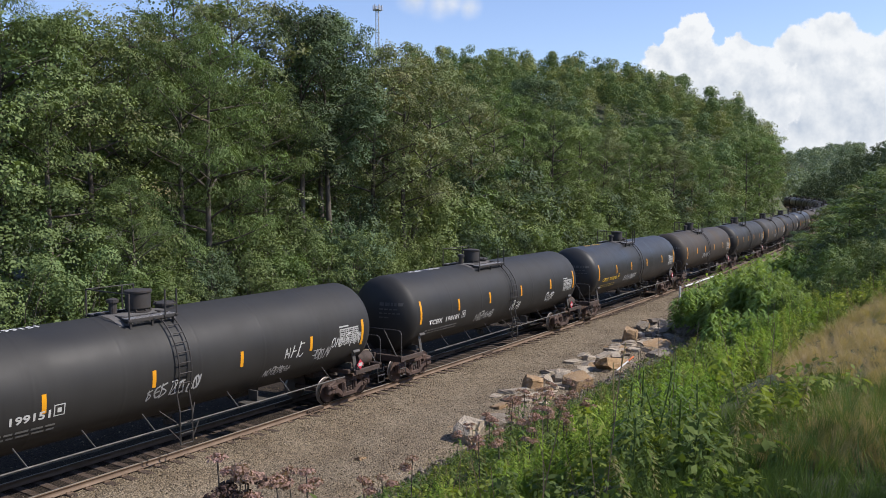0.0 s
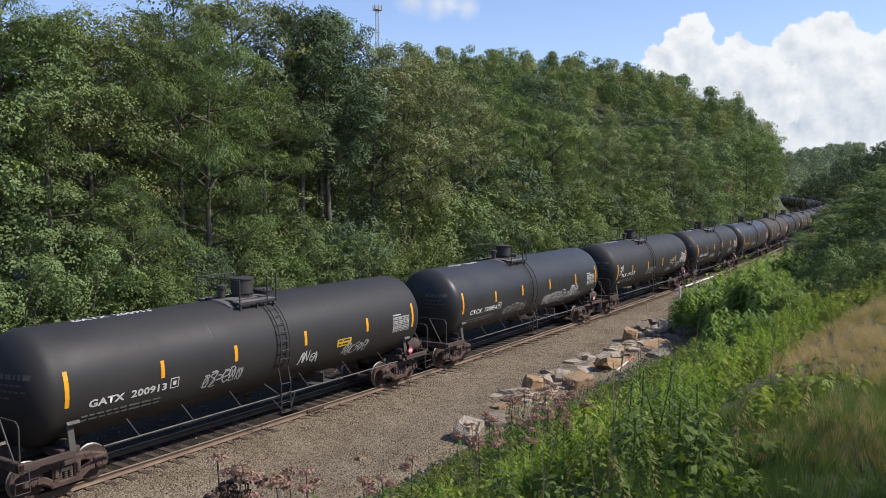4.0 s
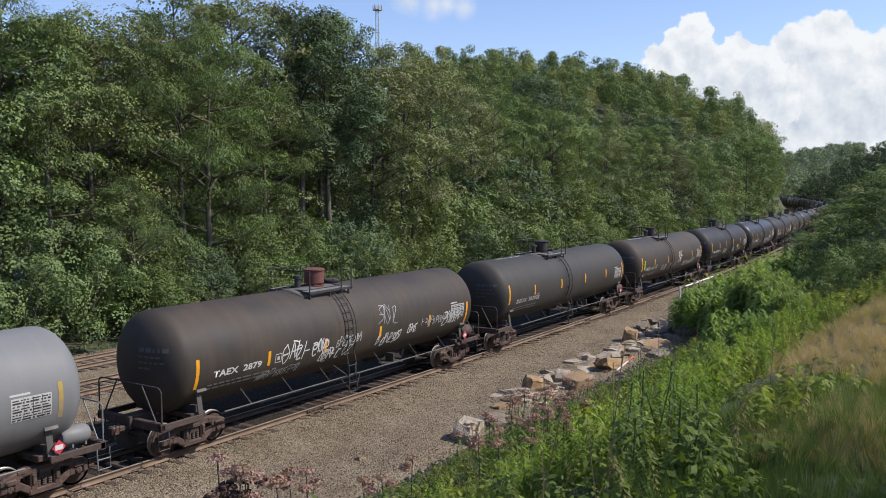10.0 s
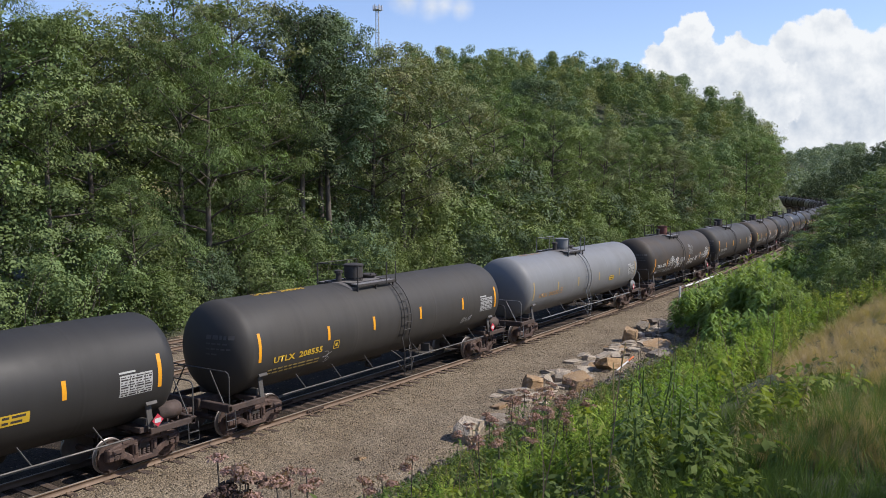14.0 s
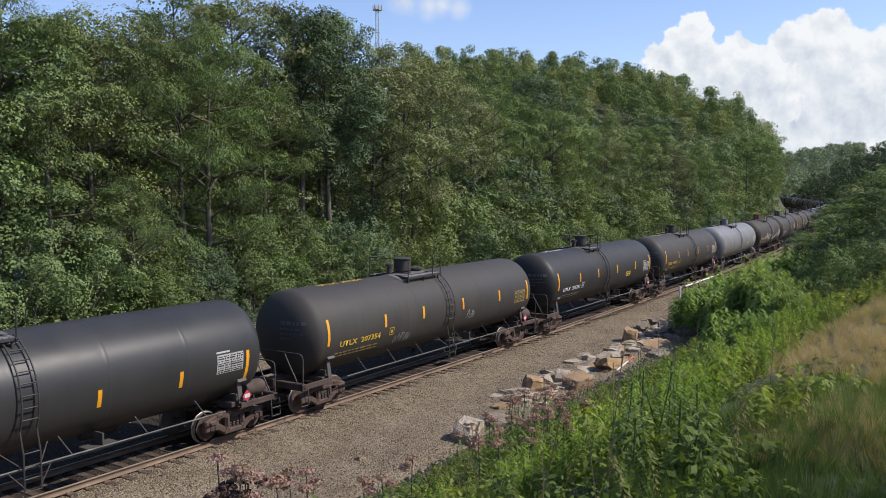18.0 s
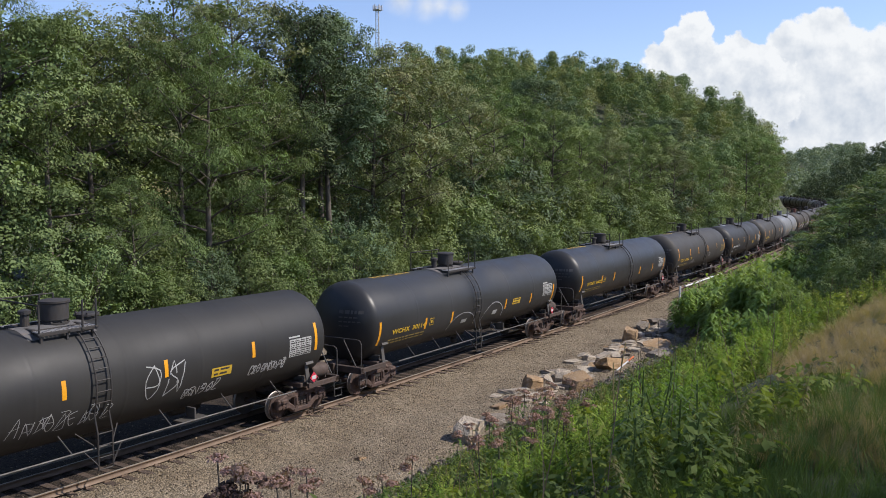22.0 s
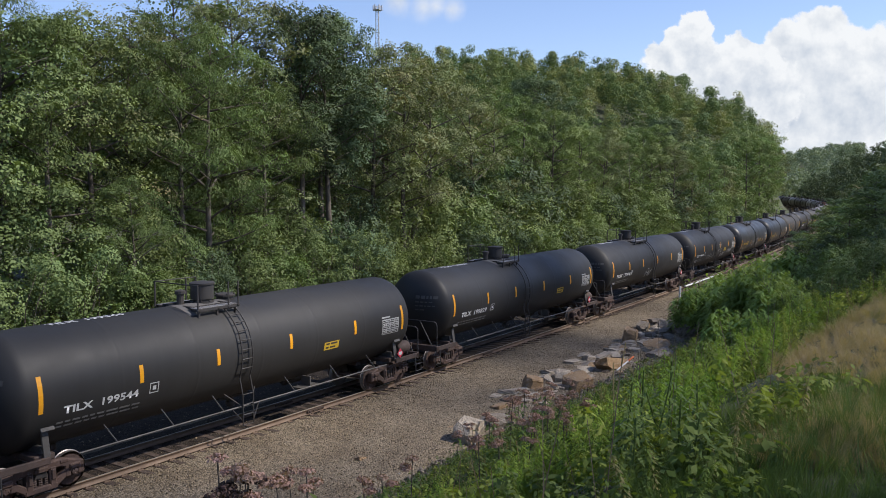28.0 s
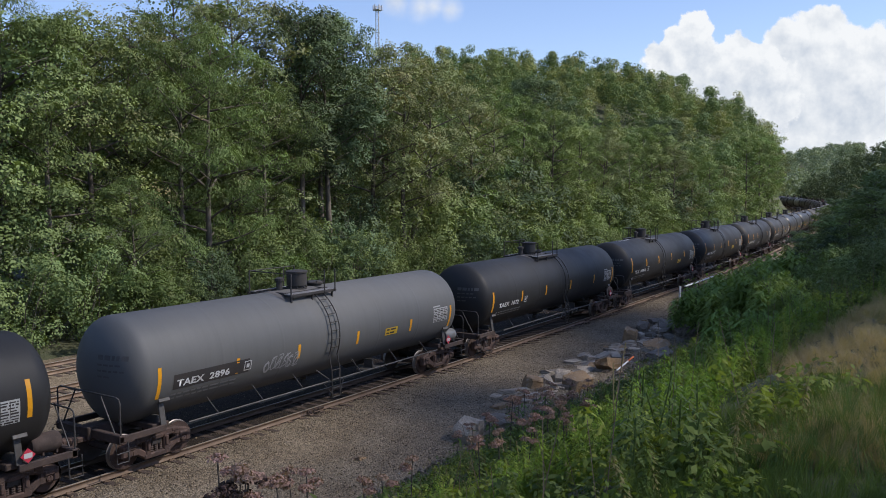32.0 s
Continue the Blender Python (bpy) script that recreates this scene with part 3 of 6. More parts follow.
def make_spring(b):
    prof = []
    for i in range(5):
        prof += [(0.32 + i * 0.055, 0.045), (0.335 + i * 0.055, 0.065), (0.35 + i * 0.055, 0.065)]
    turned(b, prof, 8, "Z")


def make_wheel(b):
    turned(b, [(-0.09, 0.10), (-0.09, 0.16), (-0.055, 0.20), (-0.045, 0.36), (-0.07, 0.39), (-0.07, 0.452)], 20, "Y")


def make_tread(b):
    turned(b, [(-0.069, 0.40), (-0.069, 0.455), (0.03, 0.462), (0.045, 0.487), (0.062, 0.485), (0.066, 0.40)], 28, "Y")


def make_axle(b):
    turned(b, [(-1.02, 0.07), (-0.98, 0.085), (-0.7, 0.085), (0.7, 0.085), (0.98, 0.085), (1.02, 0.07)], 8, "Y")


def make_bearing(b):
    turned(b, [(-0.10, 0.055), (-0.09, 0.085), (-0.02, 0.09), (-0.02, 0.125), (0.12, 0.125)], 12, "Y")
    for j in range(3):
        t = 2 * math.pi * j / 3
        box(b, 0.052 * math.cos(t), -0.105, 0.052 * math.sin(t), 0.026, 0.02, 0.026, 0.004)


WHEELSETS = []


def make_wheelset(b):
    make_axle(b)
    for sy in (-1, 1):
        mm = Matrix.Translation((0, sy * 0.755, 0)) @ Matrix.Rotation(0 if sy < 0 else math.pi, 4, "Z")
        b2 = bmesh.new()
        make_wheel(b2)
        make_bearing_at(b2)
        bmesh.ops.transform(b2, matrix=mm, verts=b2.verts)
        tmp = bpy.data.meshes.new("tmp")
        b2.to_mesh(tmp)
        b2.free()
        b.from_mesh(tmp)
        bpy.data.meshes.remove(tmp)


def make_bearing_at(b):
    b3 = bmesh.new()
    make_bearing(b3)
    bmesh.ops.transform(b3, matrix=Matrix.Translation((0, -0.25, 0)), verts=b3.verts)
    tmp = bpy.data.meshes.new("tmp")
    b3.to_mesh(tmp)
    b3.free()
    b.from_mesh(tmp)
    bpy.data.meshes.remove(tmp)


def wheelset_mesh():
    if "wheelset" not in CACHE:
        b = bmesh.new()
        make_wheelset(b)
        n = len(b.faces)
        for sy in (-1, 1):
            b4 = bmesh.new()
            make_tread(b4)
            bmesh.ops.transform(b4, matrix=Matrix.Translation((0, sy * 0.755, 0)) @ Matrix.Rotation(0 if sy < 0 else math.pi, 4, "Z"), verts=b4.verts)
            tmp = bpy.data.meshes.new("tmp")
            b4.to_mesh(tmp)
            b4.free()
            b.from_mesh(tmp)
            bpy.data.meshes.remove(tmp)
        b.faces.ensure_lookup_table()
        for f in b.faces[n:]:
            f.material_index = 1
        me = mesh_of("wheelset", b, M["truck"], True)
        me.materials.append(M["tread"])
        me.set_sharp_from_angle(angle=radians(35))
        CACHE["wheelset"] = me
    return CACHE["wheelset"]


def truck(car, x):
    """A two-axle truck under a car: frames, springs, bolster, brake beams and turning wheelsets."""
    t = new("truck")
    t.parent, t.matrix_basis = car, pose(x, 0, 0)
    for sy in (-1, 1):
        part("side_frame", cached("side_frame", M["truck"], make_side_frame), None, t, m=pose(0, sy * 0.99, 0))
        for sx in (-0.15, 0.0, 0.15):
            part("spring", cached("spring", M["endframe"], make_spring), None, t, m=pose(sx, sy * 0.99, 0))
    part("bolster", cached("bolster", M["frame"], lambda b: box(b, 0, 0, 0.60, 0.36, 2.1, 0.22, 0.03)), None, t)
    part("brake_beam", cached("brake_beam", M["frame"], lambda b: [tube(b, [(sx * 0.36, -0.75, 0.38), (sx * 0.36, 0.75, 0.38)], 0.045) for sx in (-1, 1)]), None, t)
    for sx in (-0.89, 0.89):
        WHEELSETS.append((part("wheelset", wheelset_mesh(), None, t, m=pose(sx, 0, 0.457)), sx))
    return t


def make_sill(b):
    """Stub sill, end beam and end platform at the car's +x end."""
    box(b, 7.35, 0, 1.02, 2.5, 0.42, 0.36, 0.02)
    box(b, 8.42, 0, 1.02, 0.16, 2.86, 0.24, 0.02)
    box(b, 7.05, 0, 1.06, 0.55, 2.5, 0.16, 0.02)
    for sy in (-1, 1):
        box(b, 7.75, sy * 1.38, 1.02, 1.5, 0.10, 0.17, 0.012)


def make_coupler(b):
    box(b, 8.72, 0, 0.87, 0.55, 0.16, 0.16, 0.03)
    box(b, 9.00, 0.04, 0.87, 0.24, 0.26, 0.27, 0.05)
    tube(b, [(8.5, -0.32, 0.80), (8.85, -0.30, 0.60), (9.08, -0.10, 0.58)], 0.028)
    tube(b, [(8.5, 0.10, 1.10), (8.5, -1.25, 1.12), (8.62, -1.32, 1.05)], 0.016)


def make_saddle(b):
    """Tank saddle and its upright plates over the truck."""
    for sy in (-1, 1):
        box(b, 7.05, sy * 1.30, 1.42, 0.18, 0.05, 0.68, 0.01, Matrix.Rotation(sy * radians(9), 4, "X"))
        box(b, 7.05, sy * 1.40, 1.80, 0.36, 0.05, 0.10, 0.01, Matrix.Rotation(sy * radians(25), 4, "X"))
    box(b, 7.05, 0, 1.22, 0.12, 2.3, 0.22, 0.02)
    box(b, 7.05, 0, 1.14, 1.4, 0.7, 0.14, 0.02)


def make_end_rail(b):
    tube(b, [(8.44, -1.40, 1.12), (8.44, -1.40, 1.98), (8.44, -1.36, 2.08), (8.44, -1.26, 2.13), (8.44, 1.26, 2.13), (8.44, 1.36, 2.08), (8.44, 1.40, 1.98), (8.44, 1.40, 1.12)], 0.022, 6)
    for sy in (-1, 1):
        tube(b, [(8.44, sy * 0.55, 2.13), (8.44, sy * 1.15, 1.14)], 0.022, 6)


def make_steps(b, sy):
    tube(b, [(8.24, sy * 1.42, 0.95), (8.24, sy * 1.45, 0.42), (8.60, sy * 1.45, 0.42), (8.60, sy * 1.42, 0.95)], 0.02, 6)
    tube(b, [(8.24, sy * 1.45, 0.68), (8.60, sy * 1.45, 0.68)], 0.016, 6)


def make_brake_wheel(b):
    ring = [(8.62, 0.62 + 0.26 * math.cos(a), 1.85 + 0.26 * math.sin(a)) for a in [2 * math.pi * i / 20 for i in range(21)]]
    tube(b, ring, 0.018, 6)
    for i in range(4):
        a = math.pi * i / 4
        tube(b, [(8.62, 0.62 + 0.26 * math.cos(a), 1.85 + 0.26 * math.sin(a)), (8.62, 0.62 - 0.26 * math.cos(a), 1.85 - 0.26 * math.sin(a))], 0.012, 5)
    box(b, 8.56, 0.62, 1.72, 0.10, 0.30, 0.50, 0.02)
    tube(b, [(8.5, 0.62, 1.1), (8.56, 0.62, 1.6)], 0.03)


def make_side_pipe(b):
    tube(b, [(-6.3, -1.50, 1.02), (6.3, -1.50, 1.02)], 0.026, 6)


def make_strut(b):
    tube(b, [(0.0, -1.50, 1.02), (-0.22, -1.25, 1.50)], 0.019, 5)


def make_ladder(b):
    for dx in (-0.21, 0.21):
        pts = [(dx, -1.62, 0.46), (dx, -1.62, 1.40)]
        for i in range(13):
            a = -0.42 + (1.18 + 0.42) * i / 12
            pts.append((dx, -(R_TANK + 0.11) * math.cos(a), Z_TANK + (R_TANK + 0.11) * math.sin(a)))
        tube(b, pts, 0.022, 6)
    for z in (0.47, 0.78, 1.09, 1.40):
        tube(b, [(-0.21, -1.62, z), (0.21, -1.62, z)], 0.016, 5)
    for i in range(1, 9):
        a = -0.42 + 1.6 * i / 9
        tube(b, [(-0.21, -(R_TANK + 0.11) * math.cos(a), Z_TANK + (R_TANK + 0.11) * math.sin(a)), (0.21, -(R_TANK + 0.11) * math.cos(a), Z_TANK + (R_TANK + 0.11) * math.sin(a))], 0.016, 5)
    for dx in (-0.55, 0.55):
        tube(b, [(dx, -1.5, 1.02), (dx * 0.4, -1.62, 0.60)], 0.018, 5)
        tube(b, [(dx * 1.1, -1.25, 1.45), (dx * 0.3, -1.62, 1.0)], 0.018, 5)


def make_deck(b, half):
    """Narrow walkways along both sides of the tank top, with their edge channels and brackets."""
    for sy in (-1, 1):
        box(b, 0, sy * 0.62, 4.07, half * 2, 0.04, 0.09, 0.006)
        box(b, 0, sy * 0.96, 4.03, half * 2, 0.04, 0.09, 0.006)
        for sx in (-half + 0.08, 0, half - 0.08):
            box(b, sx, sy * 0.79, 4.01, 0.06, 0.38, 0.06, 0.006)
            box(b, sx, sy * 0.90, 3.90, 0.06, 0.06, 0.22, 0.006)
    for sx in (-half + 0.12, half - 0.12):
        box(b, sx, 0, 4.08, 0.10, 1.3, 0.06, 0.006)


def make_post(b):
    tube(b, [(0, 0, 3.98), (0, 0, 4.78)], 0.025, 6)
    box(b, 0, 0, 4.04, 0.09, 0.07, 0.05, 0.006)


def make_guard(b, half):
    """The railing round the back of the walkways."""
    tube(b, [(-half, -0.97, 4.76), (-half, 0.97, 4.78), (half, 0.97, 4.78)], 0.018, 6)


def make_dome(b):
    """Valve bonnet on its nozzle flange, with a hinge and lifting lugs."""
    turned(b, [(4.02, 0.36), (4.14, 0.36), (4.15, 0.30), (4.20, 0.30), (4.22, 0.35), (4.64, 0.35), (4.66, 0.385), (4.71, 0.385), (4.73, 0.33), (4.76, 0.12), (4.77, 0.02)], 22, "Z")
    for j in range(8):
        t = math.pi * j / 4
        box(b, 0.335 * math.cos(t), 0.335 * math.sin(t), 4.16, 0.05, 0.05, 0.06, 0.008)
    box(b, 0.38, 0, 4.66, 0.10, 0.14, 0.12, 0.015)


def make_manway(b):
    turned(b, [(4.02, 0.27), (4.18, 0.27), (4.19, 0.33), (4.24, 0.33), (4.27, 0.28), (4.28, 0.02)], 18, "Z")
    for j in range(6):
        t = math.pi * j / 3
        box(b, 0.30 * math.cos(t), 0.30 * math.sin(t), 4.26, 0.05, 0.05, 0.07, 0.01)


def make_valve(b):
    turned(b, [(4.05, 0.11), (4.42, 0.11), (4.43, 0.16), (4.52, 0.16), (4.56, 0.05)], 12, "Z")


def make_reservoir(b):
    turned(b, [(-0.62, 0.02), (-0.58, 0.15), (-0.5, 0.20), (0.5, 0.20), (0.58, 0.15), (0.62, 0.02)], 14, "X", Matrix.Translation((3.4, 0.5, 0.85)))


def make_brake_cylinder(b):
    turned(b, [(7.46, 0.03), (7.49, 0.20), (7.56, 0.25), (8.16, 0.25), (8.24, 0.21), (8.27, 0.03)], 16, "X", Matrix.Translation((0, -0.98, 1.36)))
    for x in (7.76, 8.12):
        box(b, x, -0.98, 1.20, 0.06, 0.34, 0.24, 0.01)


def make_outlet(b):
    turned(b, [(0.62, 0.11), (0.66, 0.16), (0.80, 0.16), (0.82, 0.11), (1.1, 0.11)], 12, "Z")
    box(b, 0, 0, 1.0, 1.2, 0.4, 0.14, 0.03)


def make_skid(b):
    box(b, 2.45, -1.02, 0.92, 0.9, 0.45, 0.06, 0.01)
    box(b, 2.45, -1.02, 1.10, 0.06, 0.40, 0.34, 0.01)


def make_panel(b):
    [patch(b, 6.02, 7.02, -0.42, 0.15, 0.006, 5), patch(b, 6.0, 6.5, 0.20, 0.25, 0.006, 1)]


def make_panel_text(b):
    rng = random.Random(3)
    for r in range(8):
        u = 6.05
        v = -0.40 + r * 0.068
        while u < 6.96:
            w = rng.choice((0.05, 0.08, 0.16, 0.22))
            patch(b, u, min(u + w, 6.99), v, v + (0.030 if r % 3 else 0.042), 0.010, 1)
            u += w + rng.uniform(0.02, 0.06)
    for u in (6.32, 6.55, 6.78):
        patch(b, u, u + 0.012, -0.41, 0.14, 0.011, 3)


def make_placard(b):
    for q in (-1, 1):
        vs = [b.verts.new((7.2 + 0.185 * math.cos(a), -1.46 + q * 0.006, 1.30 + 0.185 * math.sin(a))) for a in [math.pi / 2 * i for i in range(4)]]
        b.faces.new(vs if q > 0 else vs[::-1])
    b.verts.ensure_lookup_table()
    v = b.verts
    for i in range(4):
        b.faces.new((v[i], v[(i + 1) % 4], v[4 + (i + 1) % 4], v[4 + i]))


def small_lines(b, u, v, rows, w, seed):
    rng = random.Random(seed)
    for r in range(rows):
        x = u
        while x < u + w - 0.1:
            q = rng.uniform(0.12, 0.35)
            patch(b, x, min(x + q, u + w), v - r * 0.13, v - r * 0.13 + 0.06, 0.010, 1)
            x += q + 0.06


def outline(b, u, v, w, h, t=0.03):
    patch(b, u, u + w, v, v + t, 0.011, 1)
    patch(b, u, u + w, v + h - t, v + h, 0.011, 1)
    patch(b, u, u + t, v, v + h, 0.011, 2)
    patch(b, u + w - t, u + w, v, v + h, 0.011, 2)


def make_end_stencil(b):
    """Faint lettering lines on the head at the -x end."""
    rng = random.Random(2)
    for r, (h, w) in enumerate(((0.13, 0.9), (0.05, 0.7), (0.05, 0.75), (0.05, 0.4))):
        z = 0.42 - r * 0.16
        y = -0.2
        while y > -0.2 - w:
            q = rng.uniform(0.08, 0.2)
            cs = []
            for yy, zz in ((y, z), (y - q, z), (y - q, z + h), (y, z + h)):
                x = -HALF - HEAD * math.sqrt(max(0, 1 - (yy * yy + zz * zz) / R_TANK ** 2)) - 0.008
                cs.append(b.verts.new((x, yy, Z_TANK + zz)))
            b.faces.new(cs)
            y -= q + 0.05


# walkway centre from the ladder, half its length, bonnet from its centre
DECKS = {"short": (-0.5, 0.78, 0.25), "long": (-1.05, 1.15, -0.15), "mid": (-0.35, 1.1, 0.25)}
# where the tape stands along the cars of each maker
TAPE = {"": (-7.26, -4.42, -1.77, 1.25, 4.47, 7.26), "U": (-7.26, -4.05, -1.55, 1.42, 4.55, 7.3), "X": (-7.45, -4.42, -2.45, 2.2, 4.75, 7.2), "T": (-7.4, -4.75, -1.6, 1.55, 4.6, 7.26)}


def tank_car(index, tank, mark, ink, label, tags=(), sticker=False, top_mark=True, shift=0.0, lad=-0.75, deck="short", tape=0.10, sized=0.38, row=""):
    """One tank car. index counts from the car that is in the middle of the picture late in the clip."""
    car = empty("tank_car", Matrix.Identity(4), label, "tank car", "tank cars of the train")
    body = part("tank", cached("tank", M[tank], make_tank, True), None, car)
    iron, rods, tube_paint = (M["grey"],) * 3 if tank == "grey" else (M["frame"], M["strut"], M["pipe"])
    for i, u in enumerate(TAPE[row]):
        hh = 0.46 if i in (0, 5) else 0.24
        part("reflective_stripe", cached("stripe_%d_%d" % (hh * 100, tape * 100), M["faded_tape" if tank == "grey" else "stripe"], lambda b: patch(b, -0.06, 0.06, tape - hh, tape + hh)), None, body, "orange-yellow reflective tape", m=pose(u, 0, 0.0))
    if tank == "slate":
        part("painted_field", cached("painted_field", M["frame"], lambda b: patch(b, -6.78, -3.95, -0.57, -0.13, 0.007, 3)), None, body, "black painted field behind the number")
    if mark:
        for me in words(mark, sized, -6.66, -0.49, M[ink], 0.011):
            part("reporting_mark", me, None, body)
        tagged(part("stencil_row", cached("stencil_row", M["dull_yellow" if ink == "yellow" else "dull_white"], lambda b: small_lines(b, -6.8, -0.76, 2, 2.4, 4)), None, body), kind="stuff")
        part("stencil_box", cached("stencil_box", M[ink], lambda b: [outline(b, 0, -0.50, 0.29, 0.30, 0.025), patch(b, 0.09, 0.20, -0.41, -0.29, 0.011, 1)]), None, body, m=pose(TAPE[row][1] + 0.26, 0, 0))
    if index == 3:
        tagged(part("data_print", cached("data_print", M["dull_yellow"], lambda b: [make_panel_text(b), outline(b, 6.02, -0.42, 1.0, 0.57, 0.02)]), None, body), kind="stuff")
    else:
        part("data_panel", cached("data_panel", M["panel"], make_panel), None, body)
        tagged(part("data_print", cached("data_print", M["frame"], make_panel_text), None, body), kind="stuff")
    if top_mark and mark:
        for me in words(mark, 0.40, -6.2, 2.20, M[ink], 0.012):
            part("top_lettering", me, None, body)
    if tank != "grey":
        tagged(part("end_stencil", cached("end_stencil", M["pipe"], make_end_stencil), None, body), kind="stuff")
    if sticker:
        part("yellow_label", cached("yellow_label", M["yellow"], lambda b: [patch(b, 2.85, 3.6, -0.48, -0.20, 0.008, 2)]), None, body, "yellow notice with illegible lines")
        tagged(part("label_row", cached("label_row", M["frame"], lambda b: small_lines(b, 2.93, -0.30, 2, 0.6, 8)), None, body), kind="stuff")
    rng = random.Random(index * 7 + 3)
    for j, (u, v, w, h, ink2, stroke) in enumerate(tags):
        b = bmesh.new()
        if ink2 == "ghost":
            dome_outline(b, u, v, w, h)
            ink2 = "chalk"
        else:
            scribble(b, rng, u, v, w, h, stroke)
        tagged(part("graffiti", b, M[ink2], body), "sprayed illegible tag", kind="stuff")
    for end in (0, 180):
        t = pose(0, 0, 0, 0, 0, end)
        sill = part("end_frame", cached("end_frame", M["endframe"], make_sill), None, car, m=t)
        part("coupler", cached("coupler", M["truck"], make_coupler), None, sill)
        part("saddle", cached("saddle", M["pipe"], make_saddle), None, car, m=t)
        part("end_handrail", cached("end_handrail", rods, make_end_rail), None, car, m=t)
        for sy in (-1, 1):
            part("sill_step", cached("sill_step_%d" % sy, rods, lambda b: make_steps(b, sy)), None, sill)
        truck(car, -7.05 if end else 7.05)
    part("brake_wheel", cached("brake_wheel", M["frame"], make_brake_wheel), None, car)
    for side in (0, 180):
        pipe = part("side_pipe", cached("side_pipe", tube_paint, make_side_pipe), None, car, m=pose(0, 0, 0, 0, 0, side))
        for u in (-5.2, -3.4, -1.6, 1.4, 3.6, 5.6):
            part("strut", cached("strut", rods, make_strut), None, pipe, m=pose(u, 0, 0))
    for side in (0, 180):
        part("ladder", cached("ladder", iron, make_ladder), None, car, m=pose(lad, 0, 0, 0, 0, side))
    off, half, dx = DECKS[deck]
    mid = lad + off
    part("non_slip_pad", cached("non_slip_pad_%d" % (half * 100), M["pad"], lambda b: patch(b, -half - 0.18, half + 0.12, 1.56, 3.2, 0.008, 10)), None, body, "worn grey non-slip pad", m=pose(mid, 0, 0))
    hub = part("top_platform", cached("top_platform_%d" % (half * 100), M["frame"], lambda b: make_deck(b, half)), None, car, m=pose(mid, 0, 0))
    for sy in (-1, 1):
        part("walkway", cached("walkway_%d" % (half * 100), M["grate"], lambda b: [box(b, -half + (i + 0.5) * half / 7, 0, 0, half / 7 - 0.03, 0.30, 0.025, 0.004) for i in range(14)]), None, hub, "open steel grating", m=pose(0, sy * 0.79, 4.075))
    part("guard_rail", cached("guard_rail_%d" % (half * 100), iron, lambda b: make_guard(b, half)), None, hub)
    for sx in (-half, half * 0.5, half):
        for sy in (-0.97, 0.97):
            part("guard_post", cached("guard_post", iron, make_post), None, hub, m=pose(sx, sy, 0))
    bonnet = M["rust_dome"] if index == 7 else iron
    part("valve_dome", cached("valve_dome", bonnet, make_dome, True), None, car, m=pose(mid + dx, 0.05, 0))
    part("manway_cover", cached("manway_cover", M["frame"], make_manway), None, car, m=pose(mid + dx + 0.95, 0.1, 0))
    part("relief_valve", cached("relief_valve", M["frame"], make_valve), None, car, m=pose(mid + dx - 0.75, 0.15, 0))
    part("air_reservoir", cached("air_reservoir", M["frame"], make_reservoir, True), None, car)
    part("brake_cylinder", cached("brake_cylinder", M["grey" if tank in ("grey", "slate") else "endframe"], make_brake_cylinder, True), None, car)
    part("bottom_outlet", cached("bottom_outlet", M["frame"], make_outlet), None, car)
    part("outlet_skid", cached("outlet_skid", M["pipe"], make_skid), None, car)
    pl = part("placard", cached("placard", M["red"], make_placard), None, car, "red and white diamond placard")
    part("placard_bar", cached("placard_bar", M["white"], lambda b: box(b, 7.2, -1.468, 1.30, 0.21, 0.006, 0.12)), None, pl)
    CARS.append((car, index, shift))
    return car


CARS = []
W, C, Y = "white", "chalk", "yellow"
D_BLACK = "matte black tank car with orange reflective stripes and white lettering"
for i in range(15, 31):
    tk = ("brown", "black", "dust", "black", "gloss")[i % 5] if i != 15 else "brown"
    tank_car(i, tk, "", "white", "dark weathered tank car far along the train", ((-2.5, -0.6, 2.2, 0.35, C, 0.04),) if i % 2 else (), shift=1.45)
tank_car(14, "gloss", "UTLX 203345", Y, "shiny black tank car with yellow lettering and spray tags", ((-3, -0.75, 2.2, 0.35, C, 0.04),), shift=1.45, lad=0, deck="short")
tank_car(13, "black", "TCBX 198181", W, D_BLACK, ((-2.9, -0.85, 1.6, 0.35, C, 0.035), (0.3, -0.8, 0.9, 0.4, W, 0.04), (4.0, -0.75, 0.9, 0.4, W, 0.04)), shift=1.44, lad=0.4, deck="long")
tank_car(12, "black", "TILX 199151", W, "matte black tank car with white lettering and spray tags", ((-7.1, -0.3, 0.5, 0.6, W, 0.04), (-1.8, -0.75, 1.6, 0.4, C, 0.05), (2.6, -0.95, 1.2, 0.28, C, 0.04), (3.4, -0.45, 0.6, 0.45, W, 0.04), (4.7, -0.75, 0.8, 0.4, C, 0.035), (5.6, -0.45, 0.7, 0.3, W, 0.03), (6.3, -0.5, 0.7, 0.5, W, 0.04)), shift=1.47, lad=-0.65, deck="short", row="T", tape=-0.12)
tank_car(11, "gloss", "CTCX 730854", W, "shiny black tank car with large white graffiti", ((-3.5, -0.9, 2.0, 0.4, C, 0.03), (0.6, -1.0, 2.9, 0.6, W, 0.045), (3.9, -0.75, 0.8, 0.5, W, 0.05), (3.7, -1.02, 1.9, 0.28, C, 0.045)), shift=1.46, lad=-0.62, deck="short", tape=0.1)
tank_car(10, "black", "GATX 200913", W, "black tank car with white lettering and faded tags", ((-3.0, -0.75, 1.4, 0.4, C, 0.05), (1.0, -0.8, 0.9, 0.4, W, 0.05), (3.2, -0.85, 1.3, 0.40, C, 0.06)), sticker=True, shift=1.43, lad=0.2, deck="short")
